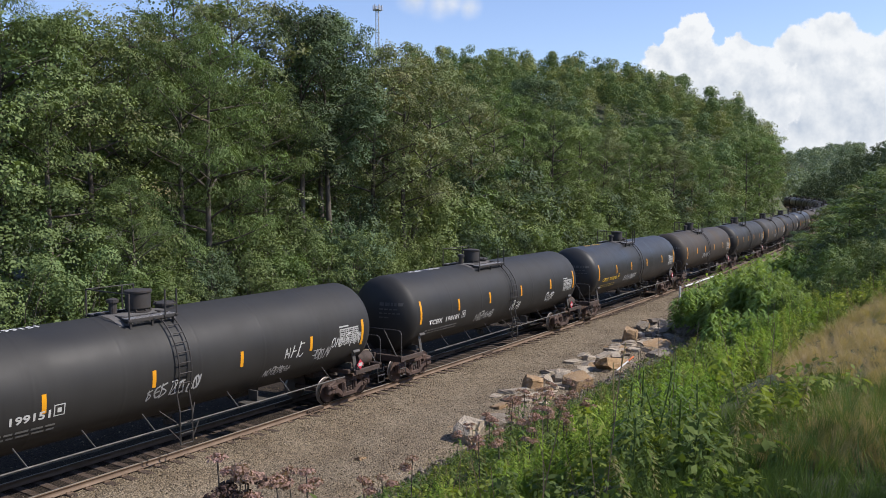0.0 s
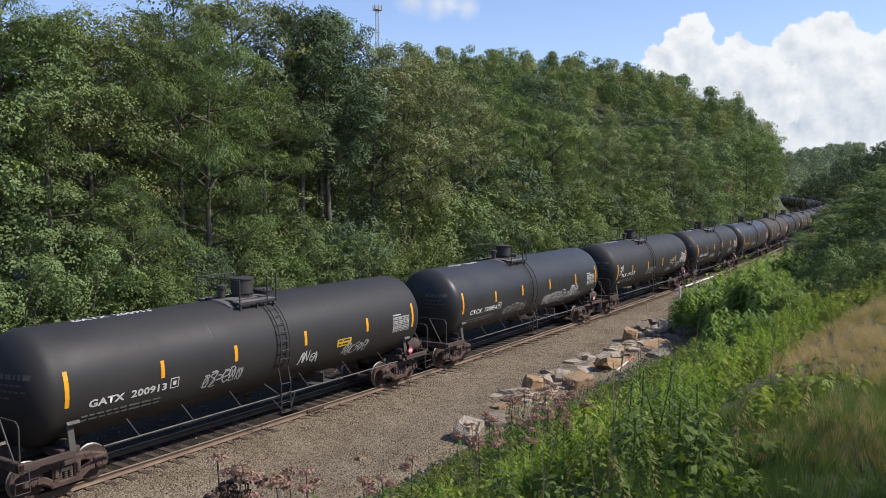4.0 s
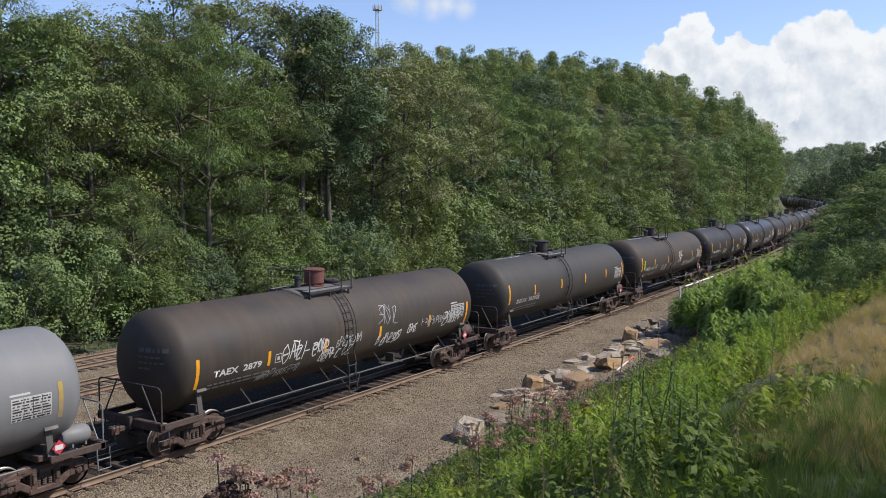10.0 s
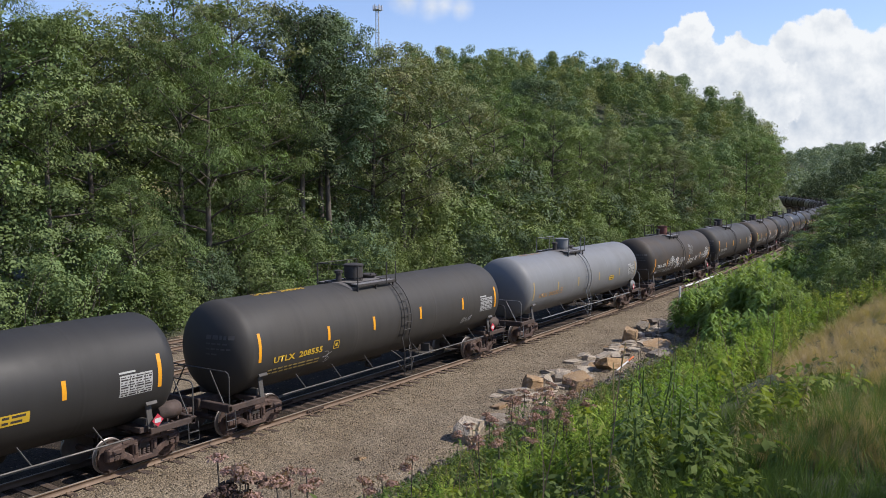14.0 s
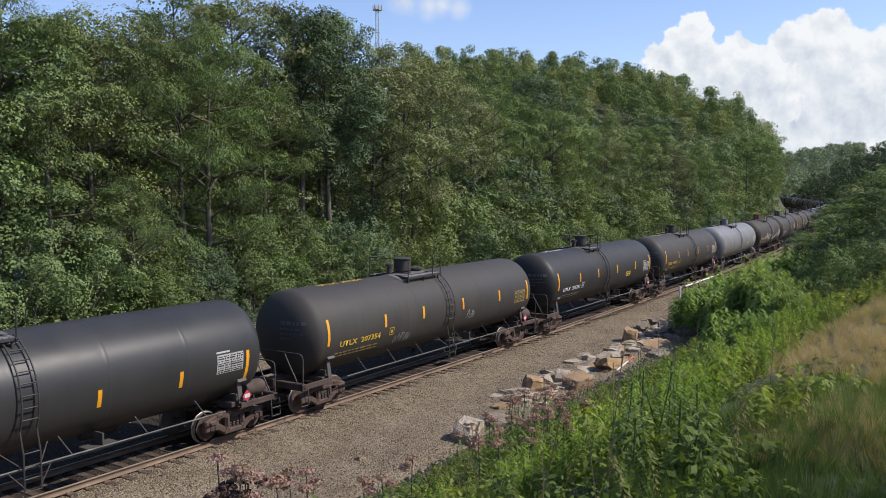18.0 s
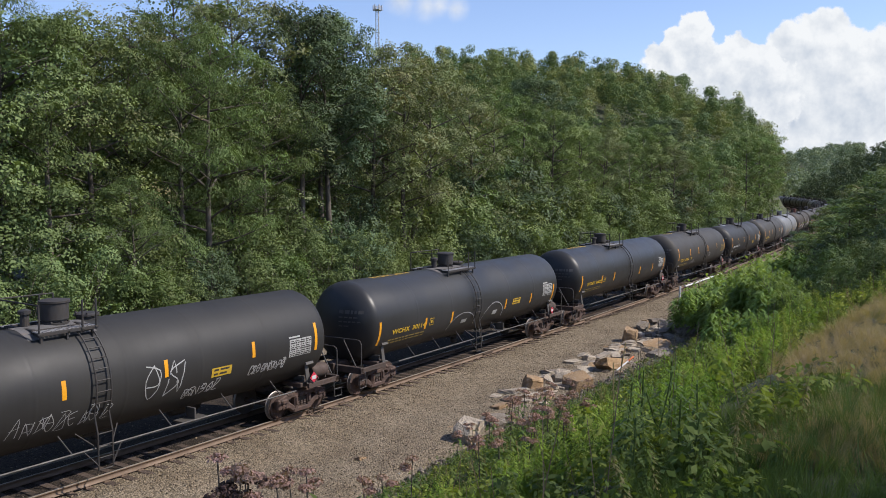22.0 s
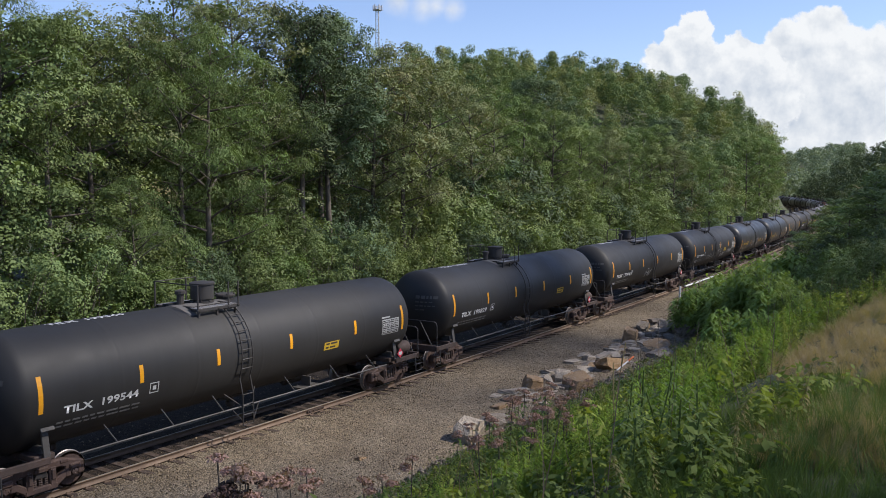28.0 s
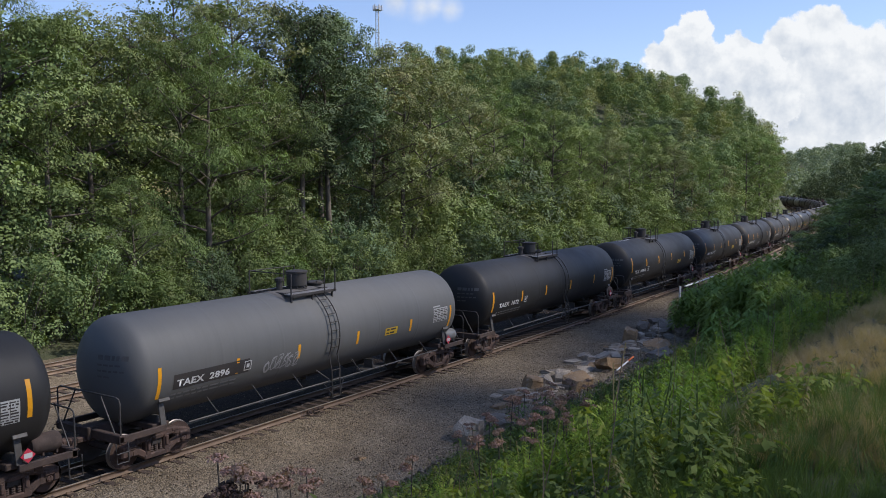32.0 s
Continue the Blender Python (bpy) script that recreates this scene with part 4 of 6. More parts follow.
tank_car(9, "brown", "DBUX 302115", "chalk", "brown-weathered tank car with lime and white graffiti", ((-7.05, -0.35, 0.30, 0.62, "lime", 0.05), (-3.1, -0.75, 1.0, 0.4, C, 0.05), (-1.2, -0.72, 1.5, 0.4, C, 0.02), (1.0, -0.45, 1.0, 1.0, W, 0.045), (2.3, -0.8, 2.2, 0.35, C, 0.035), (4.6, -0.65, 0.8, 0.3, C, 0.03)), shift=1.28, lad=-0.8, deck="mid", row="T", tape=-0.03)
tank_car(8, "dust", "DBUX 302308", "chalk", "dusty dark grey tank car with faded white lettering", shift=1.05, lad=-0.7, deck="mid", row="T", tape=0)
tank_car(7, "brown", "TAEX 2879", W, "brown-weathered tank car covered in white graffiti", ((-3.9, -0.55, 2.2, 0.55, W, 0.05), (-4.8, -1.05, 1.9, 0.3, C, 0.04), (-2.0, -0.9, 1.6, 0.4, W, 0.05), (-1.2, -0.45, 1.2, 0.35, C, 0.04), (1.1, -0.05, 1.1, 0.65, C, 0.03), (1.1, -0.85, 1.4, 0.45, W, 0.05), (3.0, -0.6, 0.6, 0.35, W, 0.05), (3.9, -0.45, 1.5, 0.3, C, 0.05), (5.4, -0.6, 1.2, 0.5, W, 0.04)), top_mark=False, shift=0.75, lad=-0.5, deck="mid", tape=-0.3)
tank_car(6, "grey", "UTLX 201232", "rust_ink", "light grey tank car with yellow lettering", sticker=True, shift=0.29, lad=-0.45, deck="mid", tape=-0.1)
tank_car(5, "dust", "UTLX 208555", Y, "dark grey tank car with yellow lettering", ((-4.3, -0.95, 0.5, 0.45, C, 0.02), (4.6, -0.75, 0.7, 0.2, C, 0.02)), shift=0.04, lad=0.4, deck="long", row="U")
tank_car(4, "black", "UTLX 205381", W, "matte black tank car with a yellow notice", sticker=True, shift=0.04, lad=-0.5, deck="short")
tank_car(3, "dust", "UTLX 207354", Y, "dark grey tank car with yellow lettering", ((1.8, -0.6, 0.6, 0.35, C, 0.02), (-3.4, -0.9, 0.9, 0.35, C, 0.02)), shift=0.09, lad=0.37, deck="long", row="U")
tank_car(2, "gloss", "WCHX 30027", Y, "shiny black tank car with yellow lettering", shift=0.16, lad=0.3, deck="long", sized=0.35, row="X", tape=-0.32)
tank_car(1, "gloss", "WCHX 30114", Y, "shiny black tank car with two faded pale sprayed domes", ((-2.6, -1.0, 2.2, 0.7, "ghost", 0), (0.2, -1.0, 1.9, 0.85, "ghost", 0)), sticker=True, shift=0, lad=-0.5, deck="mid", sized=0.35, row="X", tape=-0.38)
tank_car(0, "black", "TILX 199470", W, D_BLACK, ((0.5, -0.75, 1.1, 1.1, C, 0.03), (-3.2, -0.95, 2.6, 0.5, C, 0.02), (1.9, -0.95, 1.2, 0.35, C, 0.03), (4.3, -0.7, 1.4, 0.3, C, 0.04)), sticker=True, shift=0.02, lad=-0.75, deck="short")
tank_car(-1, "black", "TCBX 197614", W, D_BLACK, ((-1.1, -0.9, 1.1, 0.5, C, 0.05),), shift=0.04, lad=0.4, deck="long")
tank_car(-2, "black", "TILX 199829", W, D_BLACK, sticker=True, shift=0.2, lad=-0.75, deck="short")
tank_car(-3, "black", "TILX 199544", W, D_BLACK, sticker=True, shift=0.19, lad=-0.75, deck="short")
tank_car(-4, "black", "TAEX 1072", W, D_BLACK, top_mark=False, shift=0.36, lad=0.55, deck="long", tape=-0.16)
tank_car(-5, "slate", "TAEX 2896", W, "mid-grey tank car with white lettering and a faded tag", ((-3.3, -0.75, 1.5, 0.5, C, 0.04),), top_mark=False, sticker=True, shift=0.45, lad=-0.1, deck="mid", tape=-0.3)
tank_car(-6, "black", "", W, D_BLACK, shift=0.5, lad=-0.75, deck="short")


# ---- trees ----
def limb(bm, p0, p1, r0, r1, rng, bend=0.12, steps=5, sides=6):
    p0, p1 = Vector(p0), Vector(p1)
    ln = (p1 - p0).length
    off = Vector((rng.uniform(-1, 1), rng.uniform(-1, 1), rng.uniform(-0.3, 0.3))) * ln * bend
    pts, rads = [], []
    for i in range(steps + 1):
        t = i / steps
        pts.append(p0.lerp(p1, t) + off * math.sin(math.pi * t))
        rads.append(r0 + (r1 - r0) * t)
    tube(bm, pts, rads, sides)
    return pts


def spray(pos, nrm, d, reach, bunch, nr):
    """Each twig's leaves lie together, facing nearly the same way."""
    n = len(pos) * bunch
    pos, nrm, d = np.repeat(pos, bunch, 0), np.repeat(unit(nrm), bunch, 0), np.repeat(d, bunch, 0)
    off = nr.normal(size=(n, 3)) * reach
    off -= nrm * (off * nrm).sum(1)[:, None] * 0.8
    return pos + off, nrm + nr.normal(size=(n, 3)) * 0.14, d


def canopy(count, nr):
    """Directions from the heart of a bough to its leaves: most of them lie over it, few hang below."""
    d = unit(nr.normal(size=(count, 3)))
    d[:, 2] = np.where(nr.uniform(0, 1, count) < 0.5, np.abs(d[:, 2]), d[:, 2])
    return d


def tree_meshes(seed, tall, spread, leaves, size, material, low=0.25, flat=0.55, feather=False, clumps=60):
    """Trunk with limbs, and a crown of leaf clumps on the limbs."""
    rng, nr = random.Random(seed), np.random.RandomState(seed)
    bm = bmesh.new()
    lean = (rng.uniform(-0.5, 0.5), rng.uniform(-0.5, 0.5))
    spine = limb(bm, (0, 0, -0.4), (lean[0], lean[1], tall * 0.96), tall * 0.013 + 0.03, 0.02, rng, 0.02, 9, 8)
    centres = []
    count = int(clumps * 0.34)
    for i in range(count):
        t = low + (0.98 - low) * (i + rng.random()) / count
        k = t * 9
        b0 = spine[int(min(k, 8))].lerp(spine[int(min(k, 8)) + 1], k - int(min(k, 8)))
        a = i * 2.4 + rng.uniform(-0.5, 0.5)
        shape = math.sin(math.pi * min(1.0, (t - low) / (1 - low) * 0.78 + 0.18)) ** 0.75
        reach = spread * shape * rng.uniform(0.6, 1.12)
        tip = b0 + Vector((math.cos(a) * reach, math.sin(a) * reach, reach * rng.uniform(0.15, 0.75)))
        tip.z = min(tip.z, tall * rng.uniform(0.97, 1.03))
        pts = limb(bm, b0, tip, 0.035 + 0.010 * reach, 0.012, rng, 0.10, 4, 5)
        centres.append((tip, 1.0))
        centres.append((pts[3], 0.9))
        if reach > spread * 0.5:
            q = pts[2] + Vector((rng.uniform(-1, 1), rng.uniform(-1, 1), rng.uniform(0.2, 0.9))) * reach * 0.3
            limb(bm, pts[2], q, 0.03, 0.01, rng, 0.1, 2, 4)
            centres.append((q, 0.8))
    centres.append((spine[-1], 0.8))
    trunk = mesh_of("trunk", bm, M["bark"], True)
    c = np.array([p[:] for p, _ in centres])
    w = np.array([k for _, k in centres])
    bunch = 6
    leaves = leaves // bunch
    pick = nr.choice(len(c), leaves, p=w / w.sum())
    crad = spread * nr.uniform(0.14, 0.31, len(c))
    d = canopy(leaves, nr)
    rr = crad[pick] * nr.uniform(0.35, 1.0, leaves) ** 0.4
    pos = c[pick] + d * rr[:, None] * np.array([1.15, 1.15, flat])
    nrm = d * 1.0 + np.array([0, 0, 0.35]) + nr.normal(size=(leaves, 3)) * 0.22
    pos, nrm, d = spray(pos, nrm, d, size * (1.5 if feather else 1.0), bunch, nr)
    leaves *= bunch
    ln = size * nr.uniform(0.7, 1.3, leaves)
    if feather:
        along = unit(d * np.array([1, 1, 0.1]) + np.array([0, 0, -0.25]))
        q = leaf_quads(pos, nrm, ln * 1.45, ln * 0.5, nr, along)
    else:
        q = leaf_quads(pos, nrm, ln, ln * 0.68, nr)
    return trunk, quads_mesh("crown", q, material)


SPECIES = {
    "locust": ([tree_meshes(11, 17, 4.2, 30000, 0.095, M["leaf_feather"], 0.35, 0.75, True, 84), tree_meshes(12, 13, 3.6, 24000, 0.09, M["leaf_feather"], 0.16, 0.75, True, 78), tree_meshes(13, 16, 4.2, 6000, 0.22, M["leaf_feather"], 0.3, 0.55, True, 60)], "tall locust tree with feathery mid-green foliage"),
    "maple": ([tree_meshes(21, 18, 4.6, 20000, 0.175, M["leaf_mid"], 0.15, 0.72, False, 96), tree_meshes(22, 19, 4.0, 19000, 0.175, M["leaf_mid"], 0.2, 0.72, False, 90), tree_meshes(23, 18, 4.4, 6500, 0.30, M["leaf_mid"], 0.2, 0.65, False, 76)], "broad maple tree with full green crown"),
    "oak": ([tree_meshes(31, 21, 4.8, 21000, 0.18, M["leaf_dark"], 0.38, 0.8, False, 96), tree_meshes(32, 21, 4.6, 19000, 0.18, M["leaf_dark"], 0.42, 0.72, False, 84), tree_meshes(33, 20, 4.4, 6500, 0.30, M["leaf_dark"], 0.35, 0.65, False, 74)], "tall dark green oak with bare lower trunk"),
    "cherry": ([tree_meshes(41, 17, 4.4, 18000, 0.135, M["leaf_yellow"], 0.25, 0.7, False, 90), tree_meshes(42, 15, 3.8, 16000, 0.135, M["leaf_yellow"], 0.3, 0.7, False, 80), tree_meshes(43, 17, 4.2, 6000, 0.25, M["leaf_yellow"], 0.25, 0.65, False, 74)], "tree with thin yellowing olive foliage"),
    "poplar": ([tree_meshes(51, 19, 3.6, 18000, 0.165, M["leaf_bright"], 0.12, 0.7, False, 90), tree_meshes(52, 18, 3.8, 18000, 0.165, M["leaf_bright"], 0.15, 0.7, False, 90), tree_meshes(53, 19, 3.6, 6000, 0.29, M["leaf_bright"], 0.15, 0.65, False, 76)], "slender tree with bright green foliage"),
}


def plant_tree(kind, which, s, e, turn, scale, wide=1.0, label="", group="trees of the wood beside the tracks"):
    meshes, text = SPECIES[kind]
    trunk, crown = meshes[which % len(meshes)]
    p = arc(s, e, ground_z(s, e) - 0.1)
    t = empty("tree", Matrix.Translation(p) @ Matrix.Rotation(turn, 4, "Z") @ Matrix.Diagonal((scale * wide, scale * wide, scale, 1)), label or text, "tree", group)
    part("trunk", trunk, None, t)
    part("crown", crown, None, t)


rt = random.Random(77)
FRONT_ROW = ((20.6, 21, 'maple', 0, 1.0), (23.4, 22, 'locust', 0, 1.03), (24.5, 20, 'maple', 1, 0.87), (28.3, 22, 'maple', 0, 0.95), (32.1, 23.5, 'cherry', 0, 1.07), (33.7, 20.5, 'locust', 0, 1.05), (40.3, 23, 'cherry', 0, 1.23), (34.8, 19.5, 'locust', 1, 1.3), (27.9, 18, 'locust', 1, 0.64), (40.5, 20.5, 'locust', 0, 0.93), (45.2, 21.5, 'oak', 0, 0.98), (47.6, 20.5, 'oak', 1, 0.96), (49.6, 23.0, 'oak', 0, 1.0), (53.2, 21, 'cherry', 1, 1.26), (56.4, 20, 'cherry', 0, 1.14), (60.9, 20, 'cherry', 1, 1.23), (66.7, 19.5, 'cherry', 0, 1.0), (73.5, 20, 'poplar', 0, 0.93), (78.5, 19.5, 'poplar', 0, 0.91), (86.2, 19.5, 'maple', 0, 0.91), (93.9, 19, 'locust', 0, 0.9), (100.5, 18, 'cherry', 1, 0.99), (106.9, 17, 'poplar', 0, 0.77), (114.6, 16, 'maple', 0, 0.79), (119.5, 14, 'cherry', 0, 0.86), (125.9, 12.5, 'poplar', 0, 0.72), (134.3, 11.5, 'maple', 1, 0.69), (148.7, 11, 'cherry', 1, 0.84), (158.0, 9.2, 'poplar', 0, 0.95), (170.0, 7.6, 'maple', 0, 0.97), (184.0, 8.0, 'poplar', 1, 0.97), (199.0, 7.4, 'maple', 1, 0.92), (212.0, 6.9, 'cherry', 0, 0.95), (37.0, 25.0, 'maple', 1, 1.12), (42.0, 25.5, 'cherry', 0, 1.22))
# the front row along the far side, tree by tree: (s, e, kind, which, scale)
for s, e, kind, which, sc in FRONT_ROW:
    plant_tree(kind, which, s, e, rt.uniform(0, 6.28), sc)
ROW = ["maple", "locust", "maple", "cherry", "oak", "maple", "cherry", "poplar", "maple", "locust", "cherry", "poplar", "maple", "oak"]
s, k = -8.0, 0
while s < 150:
    base = float(tree_line(s)) + 11.0
    for row in range(1 if s > 95 else 2 if s > 20 else 3):
        kind = ROW[(k + row * 5) % len(ROW)]
        plant_tree(kind, 2 if row else rt.randrange(2), s + rt.uniform(-1.5, 1.5), base + row * 5.5 + rt.uniform(-1.5, 1.5), rt.uniform(0, 6.28), rt.uniform(0.82, 1.0) if s > 45 else rt.uniform(0.78, 0.98))
    k += 1
    s += rt.uniform(4.6, 6.4)


def shrub_mesh(seed, tall, wide, leaves, size, material):
    nr = np.random.RandomState(seed)
    cl = 26
    c = np.stack([nr.normal(0, wide * 0.42, cl), nr.normal(0, wide * 0.42, cl), tall * nr.uniform(0.12, 0.9, cl)], 1)
    c[:, :2] *= (1.15 - 0.6 * c[:, 2:] / tall)
    leaves = leaves // 6
    pick = nr.randint(0, cl, leaves)
    d = canopy(leaves, nr)
    pos = c[pick] + d * (nr.uniform(0.3, 1, leaves) ** 0.4 * wide * nr.uniform(0.16, 0.30, cl)[pick])[:, None]
    nrm = d * 1.0 + np.array([0, 0, 0.35]) + nr.normal(size=(leaves, 3)) * 0.22
    pos, nrm, d = spray(pos, nrm, d, size * 1.0, 6, nr)
    leaves *= 6
    pos[:, 2] = np.maximum(pos[:, 2], 0.05)
    ln = size * nr.uniform(0.7, 1.3, leaves)
    return quads_mesh("foliage", leaf_quads(pos, nrm, ln, ln * 0.62, nr), material)


def stems_mesh(seed, tall, wide, count):
    rng = random.Random(seed)
    bm = bmesh.new()
    for _ in range(count):
        a = rng.uniform(0, 6.28)
        limb(bm, (0, 0, -0.2), (math.cos(a) * wide * rng.uniform(0.1, 0.5), math.sin(a) * wide * rng.uniform(0.1, 0.5), tall * rng.uniform(0.5, 0.9)), 0.035, 0.008, rng, 0.12, 3, 5)
    return mesh_of("woody_stem", bm, M["bark"], True)


SHRUBS = [(shrub_mesh(61, 4.2, 3.2, 5600, 0.14, M["leaf_mid"]), stems_mesh(1, 4.2, 3.2, 7)), (shrub_mesh(62, 3.2, 3.0, 5000, 0.14, M["leaf_bright"]), stems_mesh(2, 3.2, 3.0, 7)),
          (shrub_mesh(63, 5.2, 3.6, 6000, 0.15, M["leaf_dark"]), stems_mesh(3, 5.2, 3.6, 7)), (shrub_mesh(64, 4.5, 3.2, 5600, 0.13, M["leaf_mid"]), stems_mesh(4, 4.5, 3.2, 7))]


def plant_shrub(i, s, e, turn, scale, label="leafy green shrub at the edge of the wood", group="shrubs along the wood"):
    fol, st = SHRUBS[i]
    p = arc(s, e, ground_z(s, e) - 0.05)
    t = empty("shrub", Matrix.Translation(p) @ Matrix.Rotation(turn, 4, "Z") @ Matrix.Diagonal((scale, scale, scale, 1)), label, "shrub", group)
    part("woody_stem", st, None, t)
    part("foliage", fol, None, t)


s = 2.0
while s < 175:
    plant_shrub(rt.randrange(4), s, float(tree_line(s)) + rt.uniform(0.2, 1.2), rt.uniform(0, 6.28), rt.uniform(0.75, 1.15))
    plant_shrub(rt.choice((0, 2, 3, 0)), s + 1.5, float(tree_line(s)) + rt.uniform(2.5, 4.0), rt.uniform(0, 6.28), rt.uniform(1.0, 1.5) if s < 50 else rt.uniform(1.4, 2.1))
    s += rt.uniform(2.6, 3.6)


# ---- woods on the hills ----
def crown_set(seed, leaves, size, tall=11.0, wide=3.6):
    nr = np.random.RandomState(seed)
    cl = 22
    h = nr.uniform(0.04, 1.0, cl) ** 0.8
    prof = np.sin(np.pi * np.clip(h * 0.8 + 0.15, 0, 1)) * wide * 0.75
    a = nr.uniform(0, 6.28, cl)
    c = np.stack([np.cos(a) * prof * nr.uniform(0.3, 1, cl), np.sin(a) * prof * nr.uniform(0.3, 1, cl), 0.6 + h * (tall + 1.9)], 1)
    pick = nr.randint(0, cl, leaves)
    d = canopy(leaves, nr)
    pos = c[pick] + d * (nr.uniform(0.4, 1, leaves) ** 0.4 * wide * nr.uniform(0.28, 0.48, cl)[pick])[:, None] * np.array([1.1, 1.1, 0.8])
    nrm = d * 1.0 + np.array([0, 0, 0.3]) + nr.normal(size=(leaves, 3)) * 0.2
    ln = size * nr.uniform(0.7, 1.35, leaves)
    return leaf_quads(pos, nrm, ln, ln * 0.75, nr)


def woods(name, label, spots, templates, material, seed, smin=0.8, smax=1.25):
    """A joined wood: spots are (x, y, z) rows."""
    nr = np.random.RandomState(seed)
    out = []
    for p in spots:
        q = templates[nr.randint(len(templates))]
        a, sc = nr.uniform(0, 6.28), nr.uniform(smin, smax)
        ca, sa = np.cos(a) * sc, np.sin(a) * sc
        rot = np.array([[ca, -sa, 0], [sa, ca, 0], [0, 0, sc]])
        out.append(q @ rot.T + p)
    ob = new(name, quads_mesh(name, np.concatenate(out), material))
    return tagged(ob, label, "woods", kind="stuff")


def arc_spots(ss, ee, nr, jitter=0.5):
    S, E = np.meshgrid(ss, ee, indexing="ij")
    S, E = S.ravel(), E.ravel()
    S = S + nr.uniform(-jitter, jitter, S.shape) * (ss[1] - ss[0])
    E = E + nr.uniform(-jitter, jitter, E.shape) * (ee[1] - ee[0])
    a = S / RAD
    return np.stack([(RAD - E) * np.sin(a), RAD - (RAD - E) * np.cos(a), height(S, E)], 1), S, E


nr = np.random.RandomState(8)
P, S, E = arc_spots(np.arange(70, 470, 5.6), np.arange(6, 150, 5.6), nr)
lo = tree_line(S) + np.where(S < 95, 20, np.where(S < 150, 12, 0.3))
keep = (E > lo) & ((E - tree_line(S)) < np.where(S < 180, 95, np.where(S < 330, 105, 60)))
close = keep & (np.hypot(P[:, 0], P[:, 1] + 20.7) < 235) & (E < 45)
woods("edge_woods", "green woods at the foot of the hill beside the railway", P[close], [crown_set(110 + i, 1700, 0.29) for i in range(5)], M["leaf_far"], 19)
slope = P[keep & ~close]
lot = nr.uniform(0, 1, len(slope))
HILL = [crown_set(100 + i, 1000, 0.43) for i in range(6)] + [crown_set(150 + i, 1000, 0.43, 9.0, 4.4) for i in range(3)]
woods("hill_woods", "dense mid-green woods covering the hillside above the railway", slope[lot < 0.5], HILL, M["leaf_far"], 9, 0.75, 1.2)
woods("hill_woods", "dark green trees among the hillside woods", slope[(lot >= 0.5) & (lot < 0.76)], HILL, M["leaf_far_dark"], 22, 0.75, 1.25)
woods("hill_woods", "yellow-green trees among the hillside woods", slope[lot >= 0.76], HILL, M["leaf_far_warm"], 23, 0.7, 1.1)
P, S, E = arc_spots(np.arange(150, 460, 5.6), np.arange(-80, -9, 5.6), nr)
az = np.degrees(np.arctan2(P[:, 1] + 20.7, P[:, 0]))
keep = (az > 3) & (S < 375) & (E < -11.5)
# dark leaves paint the shaded side of the hill
woods("valley_woods", "green woods on the hill across the valley, shade put into the dark leaves", P[keep], [crown_set(120 + i, 700, 0.5) for i in range(4)], M["leaf_dark"], 10, 0.65, 0.95)

P, S, E = arc_spots(np.arange(120, 400, 3.2), np.arange(-19, -8.6, 2.6), nr)
keep = E < -9.2 - 1.5 * smooth(260, 180, S)
# same dark leaves carry the hill's painted shade down to the track
woods("valley_undergrowth", "low bushes along the foot of the valley woods, leaves darkened for shade", P[keep] - np.array([0, 0, 0.9]), [crown_set(130 + i, 90, 1.5) for i in range(4)], M["leaf_dark"], 13, 0.22, 0.5)

xs, ys = np.arange(430, 1000, 15.0), np.arange(20, 250, 15.0)
X, Y2 = np.meshgrid(xs, ys, indexing="ij")
X, Y2 = X.ravel() + nr.uniform(-7, 7, X.size), Y2.ravel() + nr.uniform(-7, 7, X.size)
S, E = to_arc(X, Y2)
keep = ((E < -12) | (E > 9)) & (np.degrees(np.arctan2(Y2 + 20.7, X)) > 8.5)
P = np.stack([X, Y2, height(S, E) - 3], 1)[keep]
# no haze in the air here, only in the colour of these leaves
woods("ridge_woods", "green woods on the distant ridge, haze painted into the leaves", P, [crown_set(140 + i, 420, 1.25, 15, 9) for i in range(3)], M["leaf_hazed"], 12, 0.6, 0.9)


BUSHES = ((43.6, -7.9, 4, 1.2), (46.5, -8.3, 5, 1.45), (50.0, -8.0, 4, 1.3), (53.5, -8.8, 5, 1.45), (46.0, -10.3, 4, 1.35), (50.0, -10.6, 5, 1.5), (41.8, -9.6, 5, 1.15), (56.5, -9.6, 4, 1.3), (40.0, -11.6, 4, 1.1), (44.0, -12.4, 5, 1.3), (37.0, -12.7, 5, 0.9), (35.0, -13.3, 4, 0.8), (30.63, -14.05, 5, 0.7), (29.73, -14.7, 4, 0.48), (26.4, -13.6, 5, 0.73), (25.66, -14.77, 5, 0.54), (25.87, -15.83, 4, 0.4), (24.21, -13.54, 5, 0.47), (40.54, -13.57, 0, 0.4), (40.7, -14.23, 0, 0.51), (34.93, -15.64, 1, 0.58), (29.13, -17.06, 0, 0.4), (27.22, -17.8, 0, 0.4), (27.05, -16.87, 0, 0.4), (60.28, -11.54, 0, 0.87), (58.42, -12.22, 2, 0.85), (54.58, -13.26, 1, 1.49), (50.74, -14.5, 2, 0.97), (46.88, -15.62, 1, 1.57), (44.96, -16.49, 2, 0.99), (43.02, -17.07, 2, 0.89), (48.63, -13.69, 2, 0.56), (40.96, -15.99, 1, 0.89), (37.11, -17.16, 2, 0.4), (58.2, -11.32, 3, 0.52), (52.36, -12.57, 1, 0.51))
